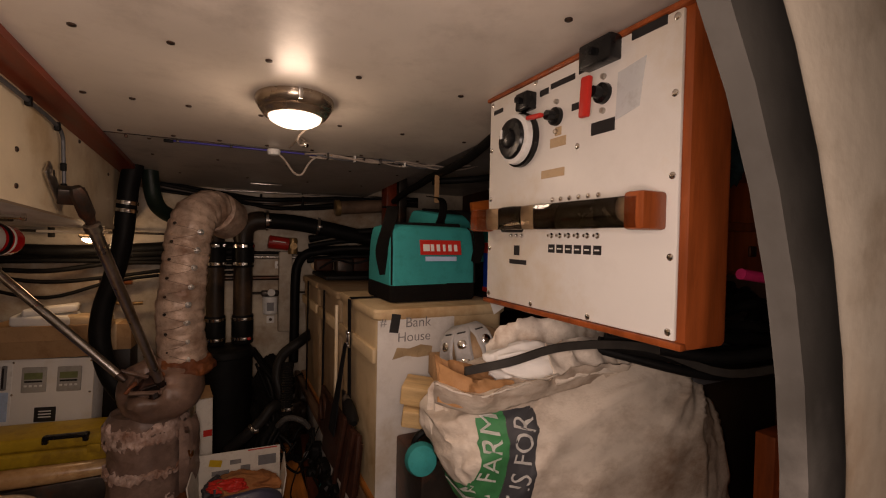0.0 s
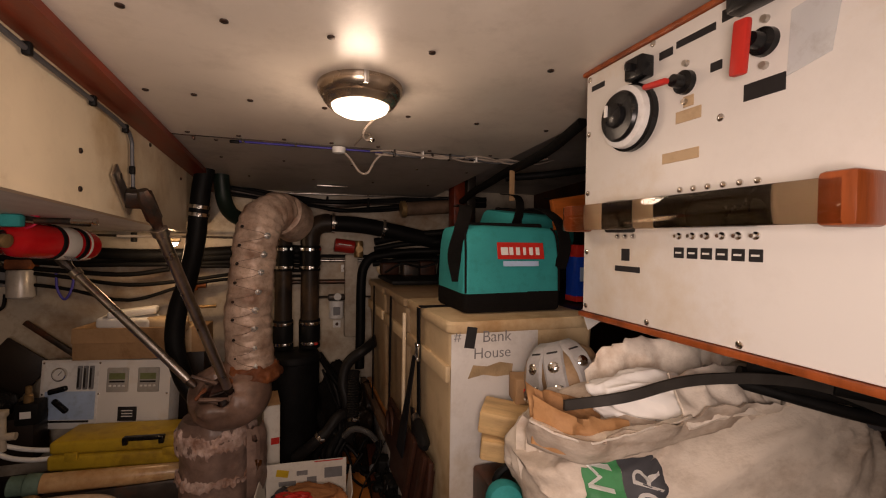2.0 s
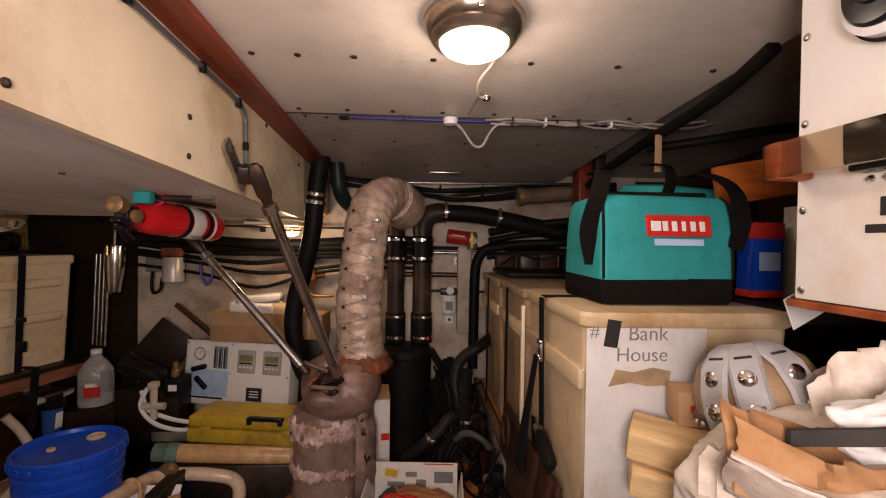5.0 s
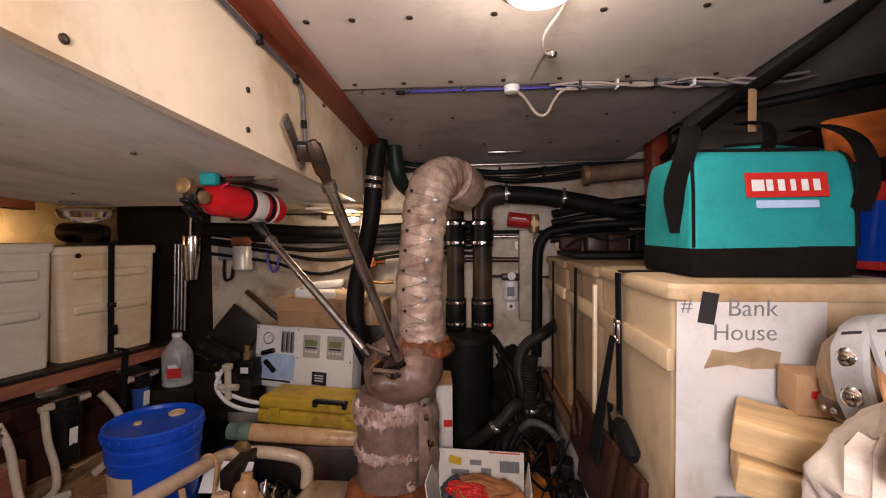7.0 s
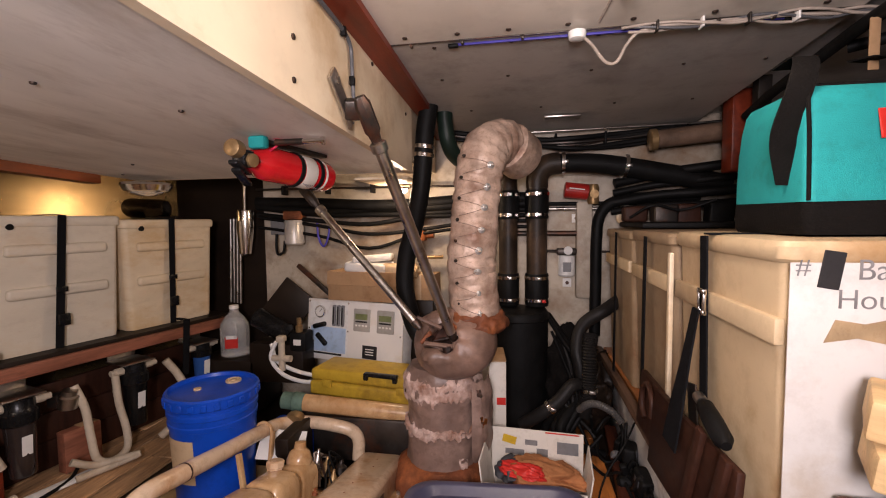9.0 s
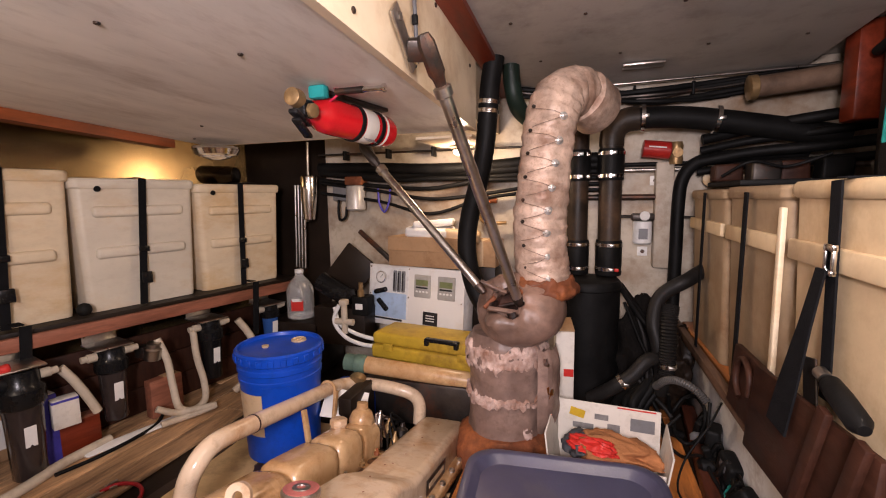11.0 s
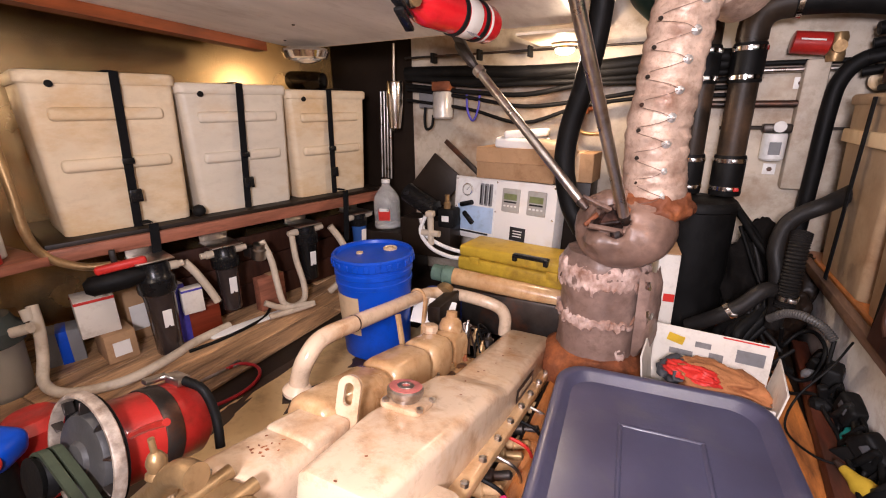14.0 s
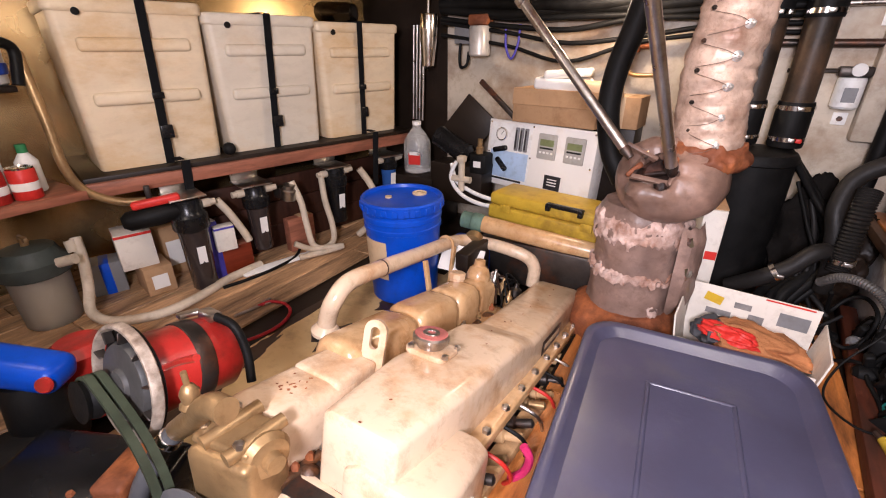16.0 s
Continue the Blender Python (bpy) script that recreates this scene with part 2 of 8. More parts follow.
ACRYL = clear("smoked_acrylic", (0.80, 0.66, 0.50), 0.04)
ACRYL.node_tree.nodes["Principled BSDF"].inputs["Transmission Weight"].default_value = 1.0
GLASSG = clear("gauge_glass", (0.95, 0.95, 0.95), 0.02)


# ---- mesh helpers ----
def bx(sx, sy, sz, c=(0, 0, 0), bev=0.004, seg=2, rot=None):
    bm = bmesh.new()
    bmesh.ops.create_cube(bm, size=1)
    bmesh.ops.scale(bm, vec=(sx, sy, sz), verts=bm.verts)
    if bev > 0:
        bmesh.ops.bevel(bm, geom=bm.edges[:], offset=min(bev, 0.45 * min(sx, sy, sz)), segments=seg, affect="EDGES", profile=0.5)
    m = Matrix.Translation(c)
    if rot:
        m = m @ Euler([radians(a) for a in rot]).to_matrix().to_4x4()
    bm.transform(m)
    return bm


def rings(loops, closed_ends=True, cyclic=False):
    bm = bmesh.new()
    rows = [[bm.verts.new(p) for p in loop] for loop in loops]
    pairs = list(zip(rows, rows[1:])) + ([(rows[-1], rows[0])] if cyclic else [])
    for a, b in pairs:
        n = len(a)
        for i in range(n):
            bm.faces.new((a[i], a[(i + 1) % n], b[(i + 1) % n], b[i]))
    if closed_ends and not cyclic:
        bm.faces.new(rows[0][::-1])
        bm.faces.new(rows[-1])
    bmesh.ops.recalc_face_normals(bm, faces=bm.faces)
    return bm


def lathe(profile, seg=28, c=(0, 0, 0), rot=None):
    bm = rings([[(max(r, 0.0004) * math.cos(2 * math.pi * i / seg), max(r, 0.0004) * math.sin(2 * math.pi * i / seg), z) for i in range(seg)] for r, z in profile])
    m = Matrix.Translation(c)
    if rot:
        m = m @ Euler([radians(a) for a in rot]).to_matrix().to_4x4()
    bm.transform(m)
    return bm


def aim(p, q):
    d = Vector(q) - Vector(p)
    return Matrix.Translation(p) @ d.to_track_quat("Z", "Y").to_matrix().to_4x4(), d.length


def rod(p, q, r, r2=None, seg=16, bev=0.0):
    m, n = aim(p, q)
    r2 = r if r2 is None else r2
    prof = [(r, 0), (r2, n)] if bev <= 0 else [(r - bev, 0), (r, bev), (r2, n - bev), (r2 - bev, n)]
    bm = lathe(prof, seg)
    bm.transform(m)
    return bm


def spun(p, q, profile, seg=24):
    """A turned body whose axis runs from p towards q; the profile's heights are metres along it."""
    m, n = aim(p, q)
    bm = lathe(profile, seg)
    bm.transform(m)
    return bm


def smooth_path(pts, steps=6):
    P = [Vector(p) for p in pts]
    P = [P[0] * 2 - P[1]] + P + [P[-1] * 2 - P[-2]]
    out = []
    for i in range(1, len(P) - 2):
        a, b, c, d = P[i - 1:i + 3]
        for k in range(steps):
            t = k / steps
            out.append(0.5 * ((2 * b) + (c - a) * t + (2 * a - 5 * b + 4 * c - d) * t * t + (3 * b - a - 3 * c + d) * t ** 3))
    out.append(P[-2])
    return out


def tube(pts, r, seg=12, steps=6, radius=None):
    """A hose or pipe along smooth points; radius(k, n) may vary the bore."""
    P = smooth_path(pts, steps) if steps > 1 else [Vector(p) for p in pts]
    up = Vector((0.12, 0.21, 0.97))
    loops = []
    side = None
    for i, p in enumerate(P):
        d = (P[min(i + 1, len(P) - 1)] - P[max(i - 1, 0)]).normalized()
        if side is None:
            side = d.cross(up if abs(d.dot(up)) < 0.95 else Vector((1, 0, 0))).normalized()
        side = (side - d * side.dot(d)).normalized()
        o = d.cross(side)
        rr = radius(i, len(P)) if radius else r
        loops.append([p + side * rr * math.cos(2 * math.pi * k / seg) + o * rr * math.sin(2 * math.pi * k / seg) for k in range(seg)])
    return rings(loops)


def slab(poly, z0, z1, bev=0.0):
    """An upright prism over a plan outline."""
    bm = rings([[(x, y, z0) for x, y in poly], [(x, y, z1) for x, y in poly]])
    if bev > 0:
        bmesh.ops.bevel(bm, geom=bm.edges[:], offset=bev, segments=2, affect="EDGES", profile=0.5)
    return bm


def rounded(w, h, r, n=5):
    out = []
    for cx, cy, a in ((w / 2 - r, h / 2 - r, 0), (-w / 2 + r, h / 2 - r, 90), (-w / 2 + r, -h / 2 + r, 180), (w / 2 - r, -h / 2 + r, 270)):
        for k in range(n + 1):
            t = radians(a + 90 * k / n)
            out.append((cx + r * math.cos(t), cy + r * math.sin(t)))
    return out


def join(*bms):
    out = bmesh.new()
    for b in bms:
        tmp = bpy.data.meshes.new("tmp")
        b.to_mesh(tmp)
        out.from_mesh(tmp)
        bpy.data.meshes.remove(tmp)
        b.free()
    return out


def rough_up(bm, amount, scale, seed=0.0):
    for v in bm.verts:
        v.co += v.normal * amount * noise.noise(v.co * scale + Vector((seed, seed * 1.7, 0)))
    return bm


def mesh_of(name, bm, material, angle=38):
    bmesh.ops.recalc_face_normals(bm, faces=bm.faces)
    me = bpy.data.meshes.new(name)
    bm.to_mesh(me)
    bm.free()
    me.polygons.foreach_set("use_smooth", [True] * len(me.polygons))
    me.set_sharp_from_angle(angle=radians(angle))
    me.materials.append(material)
    return me


def part(name, bm, material, parent, label="", angle=38):
    o = new(name, mesh_of(name, bm, material, angle))
    o.parent = parent
    return tagged(o, label)


def solid(name, bm, material, label, category, kind="", group="", at=None, angle=38):
    o = new(name, mesh_of(name, bm, material, angle))
    if at is not None:
        o.matrix_basis = at
    return tagged(o, label, category, group, kind)


def thing(name, at, label, category, group="", kind=""):
    o = new(name)
    o.empty_display_size = 0.05
    o.matrix_basis = at
    return tagged(o, label, category, group, kind)


def text_part(name, body, size, material, parent, at, label="", shear=0.0, thin=0.0):
    c = bpy.data.curves.new(name, "FONT")
    c.body, c.size, c.extrude, c.align_x, c.align_y, c.shear = body, size, 0.0006, "CENTER", "CENTER", shear
    c.offset = thin
    tmp = bpy.data.objects.new("tmp", c)
    scene.collection.objects.link(tmp)
    dg = bpy.context.evaluated_depsgraph_get()
    me = bpy.data.meshes.new_from_object(tmp.evaluated_get(dg))
    bpy.data.objects.remove(tmp)
    bpy.data.curves.remove(c)
    me.materials.clear()
    me.materials.append(material)
    o = new(name, me)
    o.matrix_basis = at
    o.parent = parent
    return tagged(o, label)


def screws(parent, spots, normal, r=0.006, material=None, name="screw"):
    bm0 = spun((0, 0, 0), normal, [(r, -0.001), (r, 0.002), (r * 0.6, 0.0035), (r * 0.2, 0.0036)], 10)
    me = mesh_of(name, bm0, material or CHROME)
    for s in spots:
        o = new(name, me)
        o.location = s
        o.parent = parent


def ceil_z(y):
    return 2.015 - 0.055 * y


def lock_z(y):
    return 1.715 - 0.05 * y


# ---- large structure ----
def sloped(name, x0, x1, y0, y1, low, high, material, label, category, kind="structure"):
    loops = [[(x0, y, low(y)), (x1, y, low(y)), (x1, y, high(y)), (x0, y, high(y))] for y in (y0, y1)]
    return solid(name, rings(loops), material, label, category, kind)


ceiling = sloped("ceiling", -0.33, 0.95, 0.10, 1.772, ceil_z, lambda y: ceil_z(y) + 0.014, CEIL, "glossy off-white painted ceiling panel with screws", "ceiling")
ceiling_b = sloped("ceiling_aft", -0.33, 0.95, 1.775, 2.88, ceil_z, lambda y: ceil_z(y) + 0.014, CEILD, "darker grey ceiling panel", "ceiling")
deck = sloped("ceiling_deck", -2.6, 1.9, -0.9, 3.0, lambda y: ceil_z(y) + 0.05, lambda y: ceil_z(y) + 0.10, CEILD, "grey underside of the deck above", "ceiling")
screws(ceiling, [(x, y, ceil_z(y) - 0.001) for y, xs in ((0.58, (-0.15, 0.01, 0.19, 0.39, 0.66)), (0.988, (-0.149, 0.006, 0.188, 0.386, 0.66, 0.90)), (1.38, (-0.225, -0.12, 0.01, 0.197, 0.431, 0.645, 0.886)), (1.735, (-0.211, -0.06, 0.082, 0.24, 0.405, 0.60, 0.85))) for x in xs], (0, 0, -1), 0.0075, DSTEEL)
screws(ceiling_b, [(x, y, ceil_z(y) - 0.001) for y, xs in ((1.81, (-0.14, 0.088, 0.33, 0.60, 0.86)), (2.07, (-0.163, 0.071, 0.35, 0.639, 0.88)), (2.45, (-0.1, 0.2, 0.5, 0.8))) for x in xs], (0, 0, -1), 0.006, DSTEEL)

floor = solid("floor", bx(4.8, 4.2, 0.04, (-0.3, 1.0, -0.02), 0), DARKP, "dark oily bilge sole", "floor", "structure")
wall_aft = solid("wall_aft", bx(3.10, 0.05, 2.0, (0.16, 2.905, 0.95), 0), BULK, "aged white painted bulkhead with brown stains", "wall", "structure")
wall_aft_dark = solid("wall_aft_dark", bx(1.2, 0.05, 2.0, (-1.995, 2.915, 0.95), 0), DARKP, "dark bronze coloured locker wall", "wall", "structure")
ROW = radians(-14.7)
AX = Vector((math.sin(-ROW), math.cos(ROW), 0))
A0 = Vector((-1.93, 1.29, 0))
wall_hull = solid("wall_hull", bx(0.04, 4.6, 2.1, (0, 0, 0), 0), GOLDM, "brown-gold stainless hull lining", "wall", "structure",
                  at=Matrix.Translation(A0 + AX * 0.6 + Vector((-0.46, 0.12, 1.0))) @ Euler((0, 0, ROW)).to_matrix().to_4x4())
wall_right = solid("wall_right", bx(0.04, 4.0, 2.1, (1.72, 1.0, 1.0), 0), RACKW, "dark hull side lining", "wall", "structure")
wall_left = solid("wall_left", bx(0.04, 3.9, 2.1, (-2.62, 1.0, 1.0), 0), DARKP, "dark hull side lining", "wall", "structure")


def front_wall():
    """The bulkhead with its oval hatch, walked through at the start."""
    seg = 48
    a, b, cx, cz = 0.345, 0.46, 0.085, 1.40
    drop = 1.75
    y0, y1 = 0.078, 0.090
    bm = bmesh.new()
    loops = []
    for y in (y0, y1):
        loops.append([bm.verts.new((cx + a * math.cos(2 * math.pi * i / seg), y, cz + b * math.sin(2 * math.pi * i / seg) * (drop if i > seg / 2 else 1))) for i in range(seg)])
        outer = []
        for i in range(seg):
            t = 2 * math.pi * i / seg
            dx, dz = math.cos(t), math.sin(t)
            k = min((1.62 if dx > 0 else 2.68) / max(abs(dx), 1e-6), (0.62 if dz > 0 else 1.40) / max(abs(dz), 1e-6))
            outer.append(bm.verts.new((cx + dx * k, y, cz + dz * k)))
        loops.append(outer)
    i0, o0, i1, o1 = loops
    for i in range(seg):
        j = (i + 1) % seg
        bm.faces.new((i0[i], i0[j], o0[j], o0[i]))
        bm.faces.new((i1[i], o1[i], o1[j], i1[j]))
        bm.faces.new((i0[i], i1[i], i1[j], i0[j]))
    wall = solid("wall_front", bm, BULK, "worn white bulkhead pierced by an oval hatch", "wall", "structure")
    prof = [(0.018, -0.022), (0.058, -0.022), (0.064, -0.012), (0.064, 0.012), (0.058, 0.022), (0.024, 0.022), (0.018, 0.014)]
    loops = []
    for i in range(seg):
        t = 2 * math.pi * i / seg
        loops.append([(cx + (a - 0.058 + d) * math.cos(t), 0.0833 + w * 0.377, cz + (b - 0.058 + d) * math.sin(t) * (drop if i > seg / 2 else 1)) for d, w in prof])
    part("hatch_gasket", rings(loops, cyclic=True), paint("grey_gasket_rubber", (0.030, 0.027, 0.023), 0.55, var=0.3, scale=10, stain=(0.10, 0.09, 0.08), amount=0.3), wall, "dark grey rubber gasket round the oval hatch")


front_wall()
wall_back = solid("wall_back", bx(4.6, 0.04, 2.1, (-0.4, -0.92, 1.0), 0), BULK, "plain white wall", "wall", "structure")

# overhead locker on the left
locker = thing("overhead_locker", Matrix.Identity(4), "cream painted overhead locker hanging under the deck", "locker")
part("side_panel", rings([[(-0.351, y, lock_z(y)), (-0.335, y, lock_z(y)), (-0.335, y, ceil_z(y) - 0.002), (-0.351, y, ceil_z(y) - 0.002)] for y in (0.09, 2.30)]), LOCK, locker)
part("end_panel", bx(1.29, 0.016, 0.30, (-1.0, 2.291, 1.75), 0.001), LOCK, locker)
part("bottom_panel", rings([[(-1.66, y, lock_z(y)), (-0.352, y, lock_z(y)), (-0.352, y, lock_z(y) + 0.016), (-1.66, y, lock_z(y) + 0.016)] for y in (0.09, 2.282)]), UNDER, locker, "smudged grey-white underside")
part("aft_panel", rings([[(-0.362, y, 1.655), (-0.347, y, 1.655), (-0.347, y, ceil_z(y) - 0.002), (-0.362, y, ceil_z(y) - 0.002)] for y in (2.305, 2.875)]), LOCK, locker)
part("lower_edge", rings([[(-0.353, y, lock_z(y) - 0.004), (-0.331, y, lock_z(y) - 0.004), (-0.331, y, lock_z(y) + 0.010), (-0.353, y, lock_z(y) + 0.010)] for y in (0.09, 2.298)]), LOCK, locker)
part("back_rail", rings([[(-1.73, y, lock_z(y) - 0.036), (-1.662, y, lock_z(y) - 0.036), (-1.662, y, lock_z(y) + 0.03), (-1.73, y, lock_z(y) + 0.03)] for y in (0.09, 2.10)]), paint("orange_brown_wood", (0.22, 0.055, 0.014), 0.42, var=0.4, scale=7, bump=0.12, stretch=(4, 0.6, 4)), locker, "orange-brown wooden rail")
screws(locker, [(-0.334, y, z) for y, z in ((1.323, 1.771), (1.32, 1.685), (0.894, 1.69), (0.90, 1.84), (1.806, 1.88), (1.81, 1.69), (2.2, 1.82))], (1, 0, 0), 0.0065, DSTEEL)
screws(locker, [(x, y, lock_z(y) - 0.001) for x, y in ((-0.6, 0.9), (-1.0, 1.1), (-1.45, 1.2), (-0.62, 1.35), (-1.3, 1.9), (-1.55, 2.1), (-0.75, 1.15))], (0, 0, -1), 0.006, DSTEEL)
trim = solid("trim", rings([[(-0.334, y, ceil_z(y) - 0.026), (-0.262, y, ceil_z(y) - 0.022), (-0.262, y, ceil_z(y) - 0.003), (-0.334, y, ceil_z(y) - 0.003)] for y in (0.095, 2.86)]), MAHOG, "dark red mahogany ceiling trim", "trim", "structure")

# raised plank floor beside the engine, engine bed and floor to the right
plank_floor = solid("plank_floor", bx(1.45, 2.78, 0.04, (-1.72, 1.48, 0.350), 0), DARKP, "worn plank floor beside the engine", "floor", "structure")
bed = solid("engine_bed", bx(0.05, 2.3, 0.34, (-0.955, 1.35, 0.175), 0.006), BEDP, "stained cream engine bed board", "engine bed", "structure")
bed2 = solid("engine_bed_ledge", bx(0.53, 2.0, 0.03, (-0.978, 1.1, 0.368), 0.004), BEDP, "cream painted ledge stained with oil", "engine bed", "structure")
# Near-black blobs on the ledge: oil, with shadow and a dark hole painted in.
for k, (x, y, w, d) in enumerate(((-1.21, 1.25, 0.05, 0.22), (-1.235, 1.62, 0.03, 0.34), (-1.02, 1.50, 0.10, 0.12), (-1.15, 1.02, 0.07, 0.16), (-0.98, 1.78, 0.08, 0.10))):
    rim_pts = [(w * (0.7 + 0.5 * noise.noise((k * 3, math.cos(a) * 1.5, math.sin(a) * 1.5))) * math.cos(a), d * (0.7 + 0.5 * noise.noise((math.cos(a) * 2, k * 5, math.sin(a) * 2))) * math.sin(a)) for a in [2 * math.pi * i / 28 for i in range(28)]]
    part("oil_shadow_blob", slab([(x + px, y + py) for px, py in rim_pts], 0.3832, 0.3842 + 0.0003 * k), paint("oil_shadow_black", (0.035, 0.018, 0.009), 0.3, gloss=0.5, var=0.4, scale=12) if k == 0 else bpy.data.materials["oil_shadow_black"], bed2, "dark blob of oil and painted shadow")
right_floor = solid("right_floor", bx(0.92, 1.9, 0.04, (0.14, 1.92, 0.350), 0), DARKP, "oily wooden floor right of the engine", "floor", "structure")


# ---- battery boxes ----
def battery_box(name, at, w, d, h, material, label, group, ribs=True, lip=0.044):
    """Front faces local +x; w runs along local y."""
    t = thing(name, at, label, "battery box", group)
    loops = []
    for z, k in ((0, -0.018), (0.02, -0.016), (h - 0.035, 0.0), (h - 0.03, 0.0)):
        loops.append([(x, y, z) for x, y in [(px - d / 2, py) for px, py in rounded(d + 2 * k, w + 2 * k, 0.028)]])
    part("body", rings(loops), material, t)
    if ribs:
        for z in (0.44 * h, 0.75 * h):
            part("rib", bx(0.040, w * 0.76, 0.046, (-0.003 - 0.014 * (1 - z / h), 0, z), 0.015, 4), material, t)
    if lip:
        prof = [(h - lip, 0.004), (h - lip + 0.006, 0.009), (h - 0.010, 0.010), (h - 0.002, 0.005), (h, -0.008)]
        part("lid", rings([[(px - d / 2, py, z) for px, py in rounded(d + 2 * k, w + 2 * k, 0.03)] for z, k in prof]), material, t)
        for s in (-0.33,) if ribs else ():
            part("vent_notch", spun((0.004, s * w, h - lip), (0.02, s * w, h - lip), [(0.012, 0), (0.012, 0.006)], 14), BLACK, t)
    return t


def web_strap(parent, y, h, drop, tilt=0.0):
    """A webbing strap over the front of a box with its buckles."""
    p = part("strap", bx(0.0035, 0.030, h, (0.0185, y, h / 2 + 0.004), 0.001, 1, (tilt, 0, 0)), WEB, parent, "black webbing strap")
    part("strap_top", bx(0.16, 0.030, 0.0035, (-0.062, y, h + 0.004), 0.001, 1), WEB, parent)
    if drop > 0.1:
        part("tail", bx(0.0035, 0.034, drop + 0.06, (0.077, y + 0.012, -drop / 2 - 0.01), 0.001, 1, (-4, 0, 0)), WEB, p)
        part("tail_bend", bx(0.060, 0.032, 0.0035, (0.048, y + 0.006, 0.024), 0.001, 1), WEB, p)
    part("buckle", bx(0.014, 0.042, 0.050, (0.024, y, h * 0.22), 0.004), BLACKG, p)
    part("slider", bx(0.010, 0.040, 0.024, (0.023, y, h * 0.45), 0.003), BLACKG, p)


ROWM = Euler((0, 0, ROW)).to_matrix().to_4x4()
BW, BH = 0.462, 0.505
for i in range(3):
    c = A0 + AX * (0.235 + i * 0.476)
    BH = (0.572, 0.545, 0.528)[i]
    b = battery_box("battery_box", Matrix.Translation((c.x, c.y, 0.892)) @ ROWM, BW, 0.36, BH, POLYW if i == 1 else POLY,
                    "cream plastic battery box strapped to its shelf" if i else "cream plastic battery box with a brown stained corner", "battery boxes on the left shelf")
    web_strap(b, (0.02, -0.01, -0.02)[i], BH, (0.24, 0.03, 0.22)[i], (-3, -4, -2)[i])
shelf = thing("battery_shelf", Matrix.Translation(A0 + AX * 0.70 + Vector((0, 0, 0.86))) @ ROWM, "reddish wooden shelf carrying the battery boxes", "shelf")
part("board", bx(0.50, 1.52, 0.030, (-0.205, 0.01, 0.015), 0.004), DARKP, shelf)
part("front_rail", bx(0.026, 1.54, 0.052, (0.058, 0.0, -0.012), 0.006), SHELFW, shelf)
part("under_beam", bx(0.04, 1.45, 0.05, (-0.10, 0.0, -0.028), 0.004), SHELFW, shelf)
part("rubber_ball", lathe([(0.004, -0.026), (0.018, -0.020), (0.026, -0.006), (0.026, 0.006), (0.018, 0.020), (0.004, 0.026)], 18, (0.030, -0.235, 0.062)), BLACK, shelf, "black rubber ball")

RB = "battery boxes on the right shelf"
rights = []
for i, (y0, w) in enumerate(((1.243, 0.482), (1.765, 0.42), (2.215, 0.46))):
    # The farther two boxes take the copy with more shade in its colour.
    b = battery_box("house_battery_box", pose(0.524, y0 + w / 2, 0.745, 0, 0, 180), w, 0.46, 0.618 - 0.006 * i, POLYDIM if i else POLYR,
                    "yellowed battery box strapped down with a marked white sheet" if i == 0 else "yellowed battery box with a buckled strap, colour dimmed for shade", RB, ribs=False, lip=0.036)
    part("side_rib", bx(0.016, w * 0.96, 0.045, (0.003, 0, 0.47), 0.005), POLYR, b)
    rights.append(b)
sheet = part("label_sheet", bx(0.262, 0.003, 0.60, (-0.13, 0.2485, 0.284), 0.001), paint("scuffed_white_sheet", (0.60, 0.57, 0.53), 0.45, var=0.10, scale=4, stain=(0.42, 0.33, 0.23), amount=0.35, sscale=3, grime=0.3), rights[0], "white sheet marked in grey pen")
for body, x, z, s in (("Bank", 0.656, 1.317, 0.045), ("House", 0.643, 1.272, 0.043), ("#", 0.540, 1.322, 0.036)):
    text_part("marking", body, s, INKG, rights[0], rights[0].matrix_basis.inverted() @ pose(x, 1.2335, z, 90, 0, 0), thin=-0.0003)
part("ink_blot", bx(0.03, 0.002, 0.058, (0, 0, 0), 0.0009, 1), INK, rights[0]).matrix_basis = rights[0].matrix_basis.inverted() @ pose(0.578, 1.2325, 1.318, 0, 9, 0)
part("tape_patch", slab([(-0.065, -0.02), (-0.02, -0.012), (0.02, -0.02), (0.066, -0.018), (0.07, 0.012), (0.03, 0.02), (-0.01, 0.01), (-0.05, 0.016)], 0, 0.0012), paint("brown_tape", (0.36, 0.255, 0.14), 0.6, var=0.3, scale=20), rights[0], "brown tape patch").matrix_basis = rights[0].matrix_basis.inverted() @ pose(0.636, 1.2335, 1.226, 90, 0, 0)
part("gap_strip", bx(0.012, 0.020, 0.52, (0.012, -0.262, 0.30), 0.003), POLY, rights[0], "white plastic strip between boxes")
rail = thing("right_shelf", Matrix.Identity(4), "dark stained wooden shelf under the battery boxes", "shelf")
part("board", bx(0.52, 1.62, 0.03, (0.79, 1.99, 0.728), 0.004), RPLANK, rail)
part("front_rail", bx(0.03, 1.62, 0.036, (0.507, 1.99, 0.728), 0.005), paint("scuffed_brown_rail", (0.13, 0.075, 0.045), 0.5, var=0.4, scale=7, stretch=(5, 0.6, 5), stain=(0.03, 0.015, 0.01), amount=0.4), rail)
part("apron", bx(0.02, 1.56, 0.36, (0.562, 1.99, 0.500), 0.003), paint("scuffed_white_board", (0.78, 0.76, 0.73), 0.5, var=0.15, scale=5, stain=(0.30, 0.22, 0.16), amount=0.22, sscale=5), rail, "scuffed white board below the shelf")
